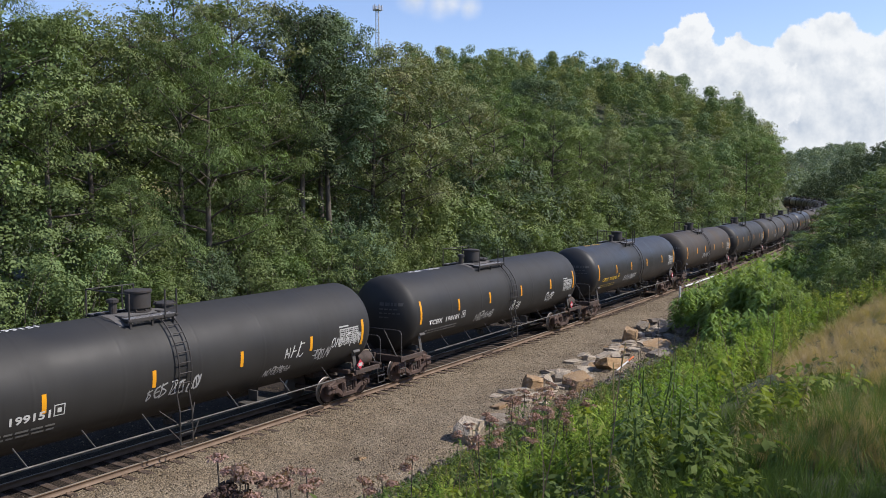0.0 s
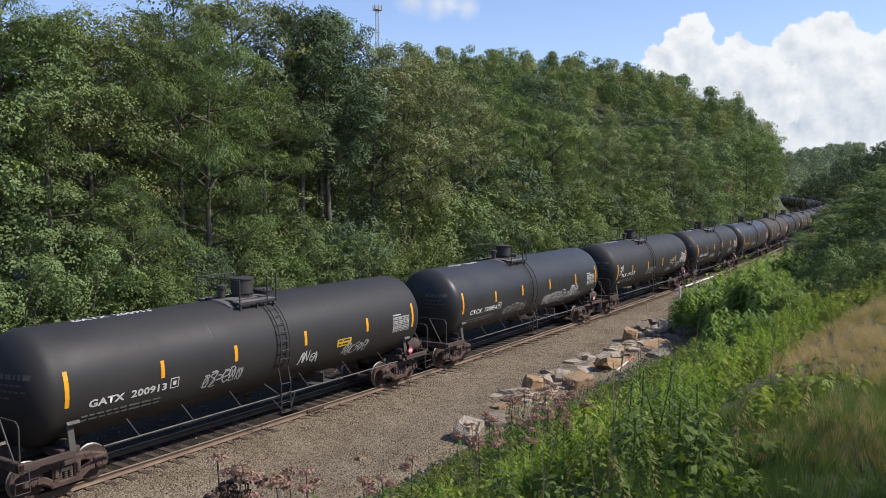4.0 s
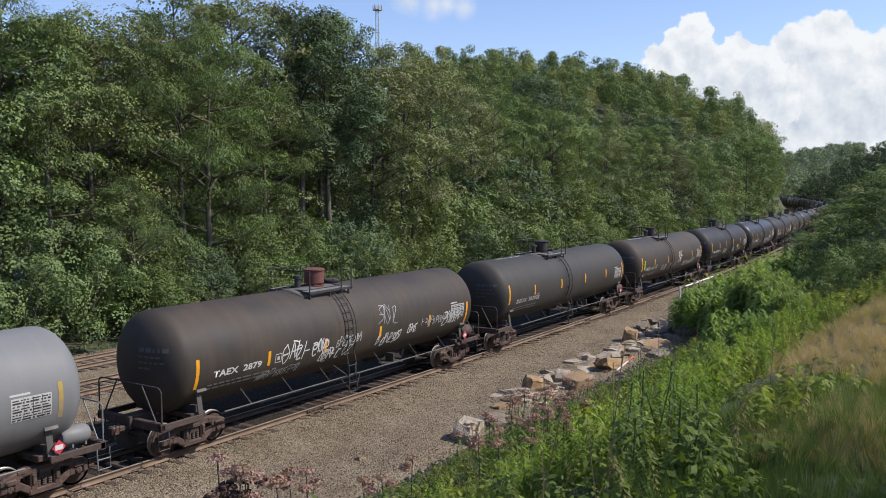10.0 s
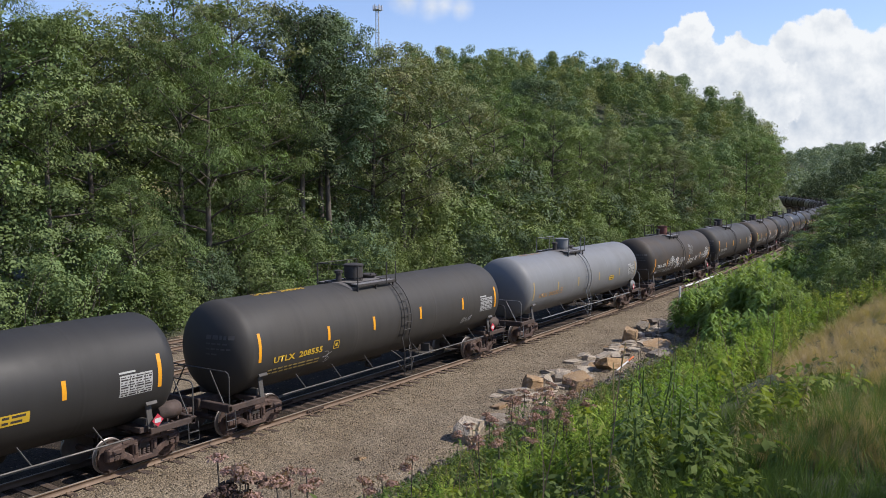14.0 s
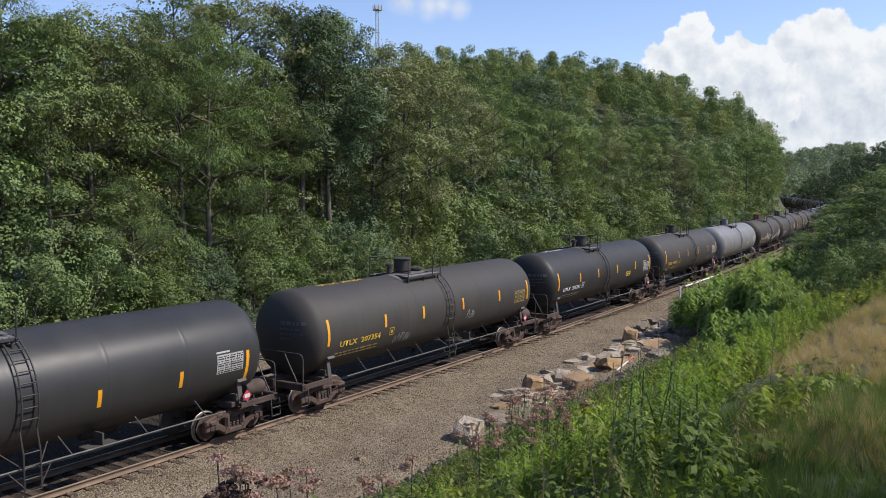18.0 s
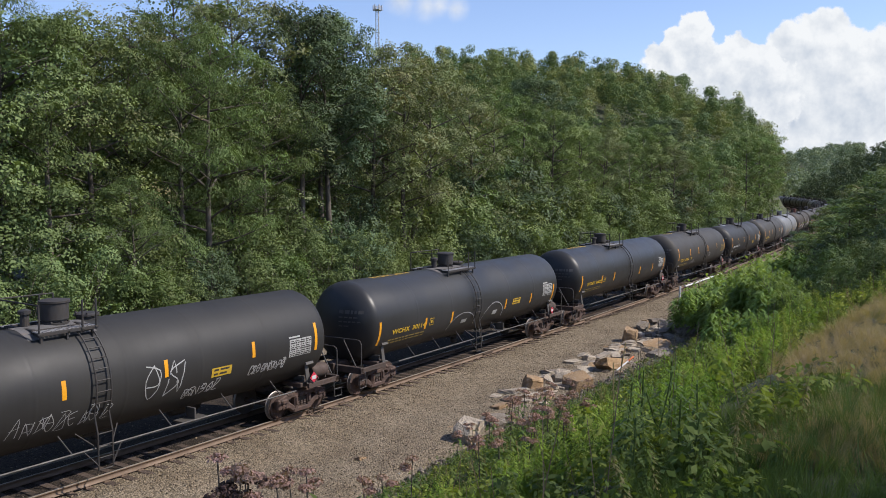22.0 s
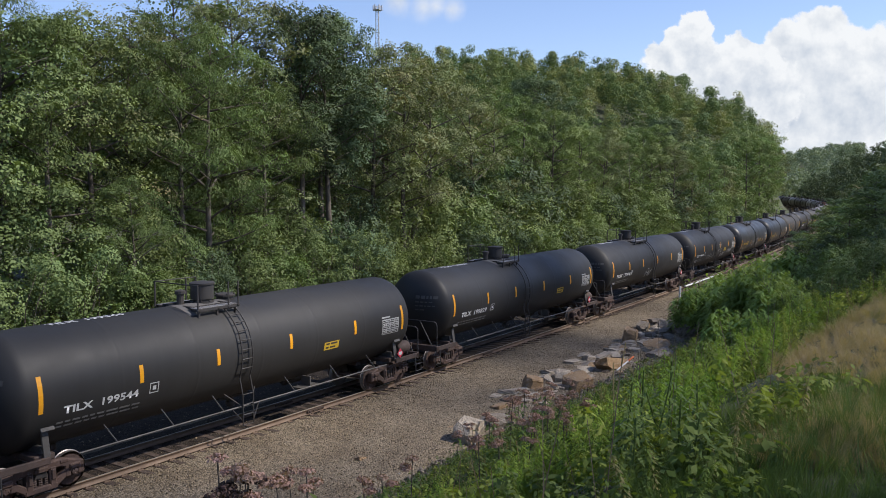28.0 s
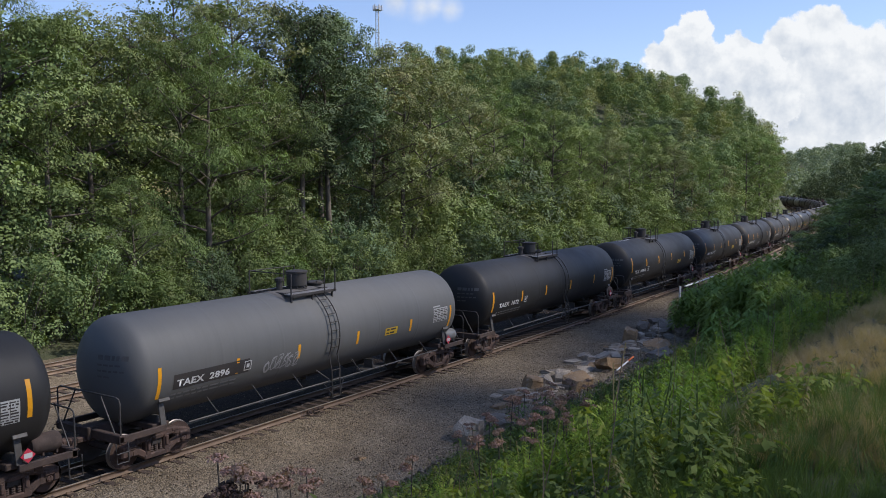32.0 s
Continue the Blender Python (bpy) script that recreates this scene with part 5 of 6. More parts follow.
FLOWERS = ((18.55, -9.33, 0.64, 2), (19.4, -8.9, 0.62, 3), (20.2, -9.3, 0.6, 3), (21.2, -8.8, 0.66, 3), (19.9, -10.4, 0.6, 3), (22.8, -8.6, 0.64, 3), (17.2, -10.3, 0.6, 3), (16.6, -9.6, 0.58, 3), (24.4, -8.4, 0.62, 3), (18.2, -10.17, 0.62, 3), (18.32, -10.75, 0.61, 2), (18.01, -11.61, 0.59, 4), (18.15, -11.95, 0.59, 3), (14.42, -12.7, 0.5, 3), (14.6, -11.94, 0.51, 2), (13.89, -13.83, 0.47, 2), (13.67, -12.11, 0.49, 2), (20.98, -9.71, 0.68, 2), (23.27, -9.34, 0.74, 3), (22.29, -7.98, 0.74, 4), (14.39, -14.06, 0.48, 3), (18.79, -12.0, 0.6, 2), (18.24, -9.04, 0.64, 2), (16.31, -12.25, 0.55, 4), (10.49, -14.42, 0.97, 3), (11.56, -14.26, 1.18, 3), (13.36, -13.45, 1.24, 4), (13.5, -13.67, 1.19, 3), (11.88, -14.8, 0.93, 3), (15.71, -11.57, 1.48, 3), (16.73, -11.37, 1.35, 4), (16.95, -11.76, 1.31, 3), (10.36, -14.15, 1.15, 3), (14.46, -13.36, 0.96, 3), (8.93, -13.88, 1.33, 3), (8.19, -13.82, 1.36, 3), (8.36, -14.02, 1.22, 3), (5.95, -14.76, 1.57, 4), (6.29, -14.56, 1.64, 3), (5.61, -14.98, 1.47, 3), (4.9, -15.01, 1.81, 4), (4.94, -15.09, 1.65, 3), (4.99, -14.8, 1.99, 2))
TALL = ((7.53, -17.59, 0.98), (8.05, -17.53, 1.0), (7.19, -18.0, 1.02), (8.17, -17.78, 0.95), (7.31, -18.35, 0.74), (6.67, -18.15, 0.78), (6.77, -18.36, 0.69), (7.01, -17.7, 0.83), (6.32, -18.63, 0.53), (6.34, -18.13, 0.7), (7.37, -18.02, 0.79), (6.51, -18.68, 0.38))
CLOUD_SOFT = (0.16, 0.20, 1.5, 0.7)
CLOUD_GRAIN = (46.0, 34.0, 24.0, 60.0)
CLOUD_PLAN = (
    (((0.293, 0.1766, 0.0201, 9), (0.2756, 0.1672, 0.0161, 6), (0.2615, 0.1418, 0.0227, 6), (0.2997, 0.1418, 0.0308, 9), (0.3385, 0.1418, 0.0268, 7), (0.3686, 0.1371, 0.0227, 6), (0.3251, 0.1104, 0.0388, 9), (0.3753, 0.1003, 0.0401, 9), (0.2716, 0.1204, 0.0268, 5)), "towering white cumulus cloud behind the hill", 0.0000, 0.0027),
    (((0.4174, 0.1659, 0.0201, 7), (0.4669, 0.1793, 0.0241, 10), (0.4455, 0.1485, 0.0348, 9), (0.4957, 0.1485, 0.0308, 8), (0.5324, 0.1438, 0.0334, 8), (0.5258, 0.0936, 0.0468, 8), (0.4656, 0.1003, 0.0468, 9), (0.412, 0.1137, 0.0368, 8), (0.4254, 0.0702, 0.0401, 7), (0.4923, 0.0635, 0.0401, 7), (0.3786, 0.0702, 0.0334, 6)), "great white cumulus cloud bank over the valley", -0.0120, 0.0087),
    (((-0.0027, 0.2194, 0.0210, 5), (0.0308, 0.2154, 0.0160, 4), (-0.0328, 0.2247, 0.0200, 4), (0.012, 0.2200, 0.0180, 2)), "thin white cloud high above the woods", -0.0227, -0.0027),
    (((-0.0314, 0.1605, 0.0075, 4), (0.2194, 0.1351, 0.0110, 4), (0.2060, 0.1390, 0.0090, 4)), "small white scrap of cloud", -0.0040, 0.0013),
)

# ---- bushes on the near side ----
def sumac_mesh(seed, tall, wide, stalks, material):
    """A thicket of upright stalks with long drooping leaves."""
    nr = np.random.RandomState(seed)
    out = []
    for _ in range(stalks):
        a, r = nr.uniform(0, 6.28), wide * 0.5 * np.sqrt(nr.uniform(0, 1))
        h = tall * nr.uniform(0.6, 1.0) * (1 - 0.35 * (r / wide * 2) ** 2)
        n = 46
        f = nr.uniform(0.25, 1, n)
        la = nr.uniform(0, 6.28, n)
        outw = np.stack([np.cos(la), np.sin(la), nr.uniform(-0.35, 0.5, n)], 1)
        ln = 0.22 * nr.uniform(0.7, 1.3, n)
        c = np.array([np.cos(a) * r, np.sin(a) * r, 0]) + np.stack([0 * f, 0 * f, f * h], 1) + outw * (ln * 0.75)[:, None]
        out.append(leaf_quads(c, np.stack([outw[:, 0] * 0.4, outw[:, 1] * 0.4, np.ones(n)], 1), ln * 1.5, ln * 0.42, nr, outw))
    return quads_mesh("foliage", np.concatenate(out), material)


SHRUBS += [(sumac_mesh(71, 2.6, 3.0, 70, M["thicket"]), stems_mesh(5, 2.4, 2.6, 14)), (sumac_mesh(72, 2.2, 2.6, 60, M["thicket"]), stems_mesh(6, 2.0, 2.4, 12))]
for s, e, i, sc in BUSHES:
    if i < 4 and sc > 0.62:
        kind, tall = (("maple", 18.0), ("poplar", 19.0), ("maple", 19.0), ("cherry", 17.0))[i]
        plant_tree(kind, 2, s, e, rt.uniform(0, 6.28), sc * (4.2, 3.2, 5.2, 4.5)[i] / tall, 1.75, "young bushy tree with dense green leaves on the bank", "bushy young trees on the bank")
        continue
    plant_shrub(i, s, e, rt.uniform(0, 6.28), sc, "leafy bush on the bank beside the track" if i < 4 else "bright green thicket with long drooping leaves on the bank", "bushes on the bank")

YOUNG = ((80.0, -7.2, "oak", 4.6, 1.5), (90.0, -8.2, "maple", 6.6, 1.3), (97.0, -8.6, "poplar", 7.4, 1.3), (74.0, -8.3, "maple", 4.3, 1.7), (63.0, -9.8, "oak", 4.0, 1.8), (68.0, -9.3, "poplar", 4.2, 1.7), (54.0, -9.9, "maple", 2.2, 1.9), (81.0, -10.6, "oak", 6.6, 1.5), (88.0, -11.2, "cherry", 7.8, 1.3), (93.0, -12.6, "oak", 8.8, 1.3), (101.0, -13.4, "poplar", 9.6, 1.2), (67.0, -12.6, "poplar", 5.2, 1.6),
         (76.0, -13.6, "oak", 7.0, 1.4), (70.0, -11.4, "oak", 5.0, 1.6), (86.0, -14.2, "maple", 8.2, 1.2), (58.0, -12.6, "oak", 3.7, 1.8), (78.0, -9.6, "cherry", 5.1, 1.5), (110.0, -11.6, "oak", 8.4, 1.3), (61.0, -14.6, "maple", 4.5, 1.6), (69.0, -15.6, "oak", 5.8, 1.5), (49.0, -13.6, "oak", 2.6, 1.9), (45.0, -16.6, "poplar", 3.0, 1.8), (52.0, -16.4, "oak", 3.8, 1.7))
for s, e, kind, tall, wide in YOUNG:
    plant_tree(kind, int(s) % 2, s, e, rt.uniform(0, 6.28), tall / {"maple": 19.5, "poplar": 20.5, "cherry": 18.5, "oak": 22.5}[kind], wide, "young bushy tree with dense green leaves on the bank", "bushy young trees on the bank")

# trees beside and behind the camera, which shade the top of the bank
for s, e, kind, sc in ((15.5, -34.5, "maple", 0.60), (10.0, -29.8, "maple", 0.60), (6.4, -28.6, "maple", 0.55)):
    plant_tree(kind, 0, s, e, rt.uniform(0, 6.28), sc)


# ---- rocks ----
def rock_mesh(seed, material, flat):
    """A broken block: the hull of points strewn near a box, cut by a few clean faces and chipped."""
    rng = random.Random(seed)
    bm = bmesh.new()
    for i in range(8):
        q = [(0.5 if i >> k & 1 else -0.5) * rng.uniform(0.72, 1.0) for k in range(3)]
        bm.verts.new((q[0], q[1], (q[2] + 0.45) * flat))
    for _ in range(10):
        q = [rng.uniform(-0.5, 0.5) for _ in range(3)]
        k = rng.randrange(3)
        q[k] = math.copysign(0.5, q[k]) * rng.uniform(0.8, 1.0)
        bm.verts.new((q[0], q[1], (q[2] + 0.45) * flat))
    r = bmesh.ops.convex_hull(bm, input=bm.verts)
    bmesh.ops.delete(bm, geom=[g for g in r["geom_interior"] if isinstance(g, bmesh.types.BMVert)], context="VERTS")
    for _ in range(3):
        d = Vector((rng.uniform(-1, 1), rng.uniform(-1, 1), rng.uniform(-0.2, 1))).normalized()
        r = bmesh.ops.bisect_plane(bm, geom=bm.verts[:] + bm.edges[:] + bm.faces[:], plane_co=Vector((0, 0, 0.45 * flat)) + Vector((d.x, d.y, d.z * flat)) * rng.uniform(0.40, 0.52), plane_no=d, clear_outer=True)
        bmesh.ops.contextual_create(bm, geom=[g for g in r["geom_cut"] if isinstance(g, bmesh.types.BMEdge)])
    bmesh.ops.triangulate(bm, faces=bm.faces)
    bmesh.ops.subdivide_edges(bm, edges=[x for x in bm.edges if x.calc_length() > 0.3], cuts=1)
    bmesh.ops.triangulate(bm, faces=bm.faces)
    for v in bm.verts:
        v.co += Vector((rng.gauss(0, 1), rng.gauss(0, 1), rng.gauss(0, flat))) * 0.022
    return mesh_of("rock", bm, material)


ROCKS = {c: [rock_mesh(ord(c) + i * 5, M[{"p": "rock_pale", "g": "rock_grey", "t": "rock_tan"}[c]], (1.0, 0.6, 0.45)[i % 3]) for i in range(5)] for c in "pgt"}
ROCK_LABEL = {"p": "pale whitish sandstone block beside the ballast", "g": "broken grey rock beside the ballast", "t": "rusty tan sandstone slab beside the ballast"}


def place_rock(s, e, c, w, d, h, turn, which=None, sink=0.05):
    rng = random.Random(int(s * 37 + e * 101))
    i = rng.randrange(5) if which is None else which
    me = ROCKS[c][i]
    ob = new("rock", me)
    z = max(ground_z(s, e), -0.34) - sink
    k = 0.78 * h / ((1.0, 0.6, 0.45)[i % 3] * 0.9)
    ob.matrix_basis = arc_pose(s, e, z, turn) @ Matrix.Rotation(rng.uniform(-0.3, 0.3), 4, "X") @ Matrix.Rotation(rng.uniform(-0.25, 0.25), 4, "Y") @ Matrix.Diagonal((w, d, k, 1))
    tagged(ob, ROCK_LABEL[c], "rock", "rocks along the foot of the bank")


for s, e, c, w, h, i in ((21.8, -6.6, "p", 0.98, 0.95, 0), (23.7, -6.6, "g", 1.05, 0.55, 1), (25.6, -5.7, "t", 0.75, 0.36, 1), (26.8, -5.6, "g", 1.05, 0.40, 2), (28.5, -5.4, "t", 0.92, 0.88, 0), (29.4, -5.7, "p", 0.7, 0.75, 3), (30.6, -5.7, "p", 0.85, 0.7, 0), (29.8, -6.8, "t", 1.15, 0.85, 3), (34.3, -4.6, "p", 0.8, 0.28, 2), (36.0, -4.3, "p", 0.75, 0.25, 1),
                         (35.7, -5.4, "p", 0.8, 0.45, 4), (37.3, -5.5, "p", 0.85, 0.4, 1), (34.2, -6.5, "t", 2.5, 0.62, 1), (38.0, -6.1, "p", 0.85, 0.4, 4), (40.8, -4.8, "t", 0.95, 0.95, 3), (43.6, -4.5, "g", 0.8, 0.85, 0), (45.1, -4.2, "t", 0.65, 0.7, 0), (47.0, -4.3, "g", 1.2, 0.5, 1), (40.0, -6.6, "t", 1.5, 0.42, 2), (42.2, -5.5, "g", 0.8, 0.5, 4),
                         (41.9, -5.0, "p", 0.75, 0.5, 1), (37.1, -7.7, "g", 1.1, 0.5, 3), (43.4, -5.8, "g", 1.0, 0.55, 0), (18.4, -5.1, "t", 0.36, 0.24, 1), (32.2, -5.2, "p", 0.7, 0.3, 2), (33.0, -5.9, "p", 0.6, 0.35, 1), (45.5, -5.2, "g", 1.1, 0.6, 3), (46.5, -6.0, "g", 1.2, 0.6, 1), (38.6, -5.0, "p", 0.7, 0.3, 2), (22.6, -5.6, "t", 0.4, 0.2, 2)):
    place_rock(s, e, c, w * (1.25 if w > 2 else 1.05), w * (0.3 if w > 2 else 0.8), h, {21.8: 8, 34.2: 3, 40.0: -18}.get(s, (s * 61) % 90 - 45), i, 0.10)
rr = random.Random(14)
for _ in range(260):
    s = 26.5 + 21.5 * rr.random()
    e = -5.9 + (s - 30) * 0.045 + rr.gauss(0, 0.5)
    w = 0.16 + 0.42 * rr.random() ** 1.5
    place_rock(s, e, rr.choice("pppgtg"), w * rr.uniform(1.2, 2.2), w, w * rr.uniform(0.25, 0.65), rr.uniform(0, 180), None, 0.02)

# rubble near the far end of the visible bank
for _ in range(26):
    s = rr.uniform(70, 96)
    w = rr.uniform(0.3, 1.0)
    place_rock(s, -4.4 - rr.uniform(0, 1.6), rr.choice("gtg"), w * 1.6, w, w * 0.5, rr.uniform(0, 180))


def scatter(name, templates, spots, sizes, material, seed, label, category, squash=(1, 1, 1)):
    """Many small solids joined as one object of kind stuff."""
    nr = np.random.RandomState(seed)
    V, F, off = [], [], 0
    for p, sz in zip(spots, sizes):
        v, f = templates[nr.randint(len(templates))]
        q = nr.normal(size=4)
        q /= np.linalg.norm(q)
        w, x, y, z = q
        rot = np.array([[1 - 2 * (y * y + z * z), 2 * (x * y - z * w), 2 * (x * z + y * w)], [2 * (x * y + z * w), 1 - 2 * (x * x + z * z), 2 * (y * z - x * w)], [2 * (x * z - y * w), 2 * (y * z + x * w), 1 - 2 * (x * x + y * y)]])
        V.append((v * sz * np.array(squash)) @ rot.T + p)
        F.append(f + off)
        off += len(v)
    ob = new(name, quads_mesh(name, np.concatenate(V), material, np.concatenate(F)))
    return tagged(ob, label, category, kind="stuff")


def hull_template(seed, count):
    rng = random.Random(seed)
    bm = bmesh.new()
    for _ in range(count):
        v = Vector((rng.gauss(0, 1), rng.gauss(0, 1), rng.gauss(0, 1))).normalized()
        bm.verts.new((v.x * 0.5, v.y * 0.38, v.z * 0.3))
    bmesh.ops.convex_hull(bm, input=bm.verts)
    bmesh.ops.triangulate(bm, faces=bm.faces)
    bm.verts.index_update()
    v = np.array([x.co[:] for x in bm.verts])
    f = np.array([[x.index for x in face.verts] for face in bm.faces])
    bm.free()
    return v, f


nr = np.random.RandomState(31)
n = 30000
S = 8 + 62 * nr.uniform(0, 1, n) ** 1.5
E = np.where(nr.uniform(0, 1, n) < 0.85, nr.uniform(-7.2, -0.9, n), nr.uniform(-0.9, 9, n))
Z = bed_z(S, E)
a = S / RAD
P = np.stack([(RAD - E) * np.sin(a), RAD - (RAD - E) * np.cos(a), Z + drop(S) + 0.008], 1)
scatter("ballast_stones", [hull_template(i, 6) for i in range(8)], P, 0.05 + 0.06 * nr.uniform(0, 1, n) ** 2, M["pebble"], 5, "loose grey-brown crushed stones on the track bed", "ballast")


# broken stone and earth along the foot of the bank
n = 5200
S = 8 + 44 * nr.uniform(0, 1, n)
E = -7.15 + (S - 30) * 0.02 + nr.normal(0, 0.75, n)
Z = np.maximum(height(S, E), -0.36)
a = S / RAD
P = np.stack([(RAD - E) * np.sin(a), RAD - (RAD - E) * np.cos(a), Z + 0.015], 1)
scatter("rubble", [hull_template(20 + i, 7) for i in range(8)], P, 0.06 + 0.20 * nr.uniform(0, 1, n) ** 3, M["rock_grey"], 6, "broken brown-grey stone at the foot of the bank", "rubble")


# ---- weeds and grass on the bank ----
def weed_template(seed, tall, leaves, ln, wd, droop):
    nr = np.random.RandomState(seed)
    f = np.sort(nr.uniform(0.12, 1.0, leaves))
    la = np.arange(leaves) * 2.4 + nr.uniform(-0.4, 0.4, leaves)
    up = nr.uniform(-0.3, 0.6, leaves) - droop
    outw = np.stack([np.cos(la), np.sin(la), up], 1)
    size = ln * (1.15 - 0.75 * f ** 2) * nr.uniform(0.75, 1.2, leaves)
    bend = nr.uniform(-0.12, 0.12, 2)
    stem = np.stack([bend[0] * f ** 2 * tall, bend[1] * f ** 2 * tall, f * tall], 1)
    c = stem + outw * (size * 0.5)[:, None]
    q = leaf_quads(c, np.stack([outw[:, 0] * 0.4, outw[:, 1] * 0.4, np.ones(leaves)], 1), size, size * wd, nr, outw)
    k = 5
    st = []
    for i in range(k):
        t0, t1 = i / k, (i + 1) / k
        p0, p1 = np.array([bend[0] * t0 ** 2 * tall, bend[1] * t0 ** 2 * tall, t0 * tall]), np.array([bend[0] * t1 ** 2 * tall, bend[1] * t1 ** 2 * tall, t1 * tall])
        w = 0.006 * (1.2 - t0)
        st.append([p0 + [w, 0, 0], p1 + [w, 0, 0], p1 - [w, 0, 0], p0 - [w, 0, 0]])
        st.append([p0 + [0, w, 0], p1 + [0, w, 0], p1 - [0, w, 0], p0 - [0, w, 0]])
    return np.concatenate([q, np.array(st)])


def carpet(name, templates, s, e, material, seed, label, category, smin, smax, sink=0.05, lean=0.12):
    """Plants joined into one object of kind stuff, rooted on the ground at s, e."""
    nr = np.random.RandomState(seed)
    z = np.maximum(height(s, e), -0.36)
    a = s / RAD
    P = np.stack([(RAD - e) * np.sin(a), RAD - (RAD - e) * np.cos(a), z - sink], 1)
    low = 0.45 + 0.55 * smooth(-8.0, -11.5, e)
    out = []
    for p in P:
        q = templates[nr.randint(len(templates))]
        t, sc = nr.uniform(0, 6.28), nr.uniform(smin, smax) * low[len(out)]
        ca, sa = np.cos(t) * sc, np.sin(t) * sc
        lx, ly = nr.normal(0, lean, 2)
        rot = np.array([[ca, -sa, lx * sc], [sa, ca, ly * sc], [0, 0, sc]])
        out.append(q @ rot.T + p)
    ob = new(name, quads_mesh(name, np.concatenate(out), material))
    return tagged(ob, label, category, kind="stuff")


def bank_spots(n, nr, s0, s1, e0, e1, clump=3.0, need=-9.0, near=4.6):
    """Random roots on the bank, thicker in clumps, clear of the camera's feet."""
    s = s0 + (s1 - s0) * nr.uniform(0, 1, n) ** 1.35
    e = nr.uniform(e0, e1, n)
    k = fbm(s, e, clump, 21) > need
    d = np.hypot(s - 0.0, e + 20.7)
    k &= (d > near) & ((e > -17.9) | (s < 9.0) | (s > 18.5) | (e0 < -20.5))
    return s[k], e[k]


nr = np.random.RandomState(41)
WEEDS = [weed_template(i, 1.0, 54, 0.135, 0.27, 0.1) for i in range(6)]
BROAD = [weed_template(10 + i, 0.7, 44, 0.095, 0.42, 0.0) for i in range(5)]
FINE = [weed_template(20 + i, 0.8, 70, 0.10, 0.26, -0.15) for i in range(5)]


def bushy_template(seed, tall, wide, leaves, ln, wd):
    """A low rounded plant: leaves over a lumpy dome."""
    q = np.random.RandomState(seed)
    k = 7
    c = np.stack([q.normal(0, wide * 0.3, k), q.normal(0, wide * 0.3, k), tall * q.uniform(0.2, 0.75, k)], 1)
    d = unit(q.normal(size=(leaves, 3)))
    pos = c[q.randint(0, k, leaves)] + d * wide * 0.24 * q.uniform(0.4, 1, (leaves, 1))
    pos[:, 2] = np.maximum(pos[:, 2], 0.02)
    size = ln * q.uniform(0.6, 1.3, leaves)
    return leaf_quads(pos, d + np.array([0, 0, 0.6]) + q.normal(size=(leaves, 3)) * 0.35, size, size * wd, q)


LOW = [bushy_template(60 + i, 0.55, 0.7, 190, 0.085, 0.5) for i in range(6)]
s, e = bank_spots(1500, nr, 4, 62, -18.9, -8.2, 4.5, 0.25, 9.5)
carpet("bank_weeds", WEEDS, s, e, M["weed"], 51, "bright green leafy weeds covering the bank", "weeds", 0.4, 1.0, 0.05, 0.25)
s, e = bank_spots(1300, nr, 4, 60, -18.8, -7.8, 6.0, -0.2, 11.0)
carpet("bank_broad_weeds", BROAD, s, e, M["weed"], 56, "broad-leaved green weeds on the bank", "weeds", 0.35, 0.8, 0.05, 0.25)
s, e = bank_spots(1500, nr, 4, 60, -19.2, -7.4, 3.2, -0.15)
carpet("bank_low_weeds", LOW, s, e, M["weed"], 57, "low rounded yellow-green plants on the bank", "weeds", 0.45, 1.25)
s, e = bank_spots(500, nr, 4, 60, -18.9, -7.0, 2.6, 0.1)
carpet("bank_low_dark_weeds", LOW, s + 0.7, e, M["weed_dark"], 59, "low rounded dark green plants on the bank", "weeds", 0.45, 1.2)
s, e = bank_spots(2600, nr, 4, 60, -19.2, -7.4, 2.2, -0.1)
carpet("bank_fine_weeds", FINE, s, e, M["weed"], 52, "fine-leaved yellow-green weeds on the bank", "weeds", 0.35, 0.95, 0.05, 0.25)
s, e = bank_spots(800, nr, 4, 50, -18.8, -8.5, 3.4, 0.25, 9.5)
carpet("bank_dark_weeds", WEEDS, s, e, M["weed_dark"], 53, "dark green leafy weeds on the bank", "weeds", 0.5, 1.1, 0.05, 0.25)
s, e = bank_spots(1500, nr, 4, 50, -19.2, -7.2, 1.7, 0.1)
carpet("bank_brown_weeds", FINE, s, e, M["weed_brown"], 61, "withered olive-brown weeds among the green", "weeds", 0.35, 0.9, 0.05, 0.3)


# tall yellow-green plants that crowd the middle of the bank
LUSH = [weed_template(80 + i, 1.0, 74, 0.15, 0.25, 0.05) for i in range(8)]
s, e = bank_spots(1500, nr, 8.5, 30, -17.9, -12.8, 3.6, 0.05, 8.0)
k = (e > -17.8 + 1.2 * smooth(10.0, 20.0, s) + 0.4 * fbm(s, e, 2.5, 9)) & (e < -13.2 - 0.06 * (s - 10))
carpet("bank_lush_weeds", LUSH, s[k], e[k], M["lush"], 71, "tall bright yellow-green leafy plants crowding the bank", "weeds", 0.5, 1.0, 0.05, 0.2)


# a darker, drier fringe along the bank foot; dark plants stand in for shadow
s, e = bank_spots(520, nr, 11, 27, -11.8, -7.7, 1.6, -0.1)
carpet("bank_fringe_weeds", LOW, s, e, M["weed_dark"], 72, "low plants along the foot of the bank, dark green standing in for shadow", "weeds", 0.5, 1.2)
s, e = bank_spots(520, nr, 11, 30, -11.5, -7.4, 1.4, 0.0)
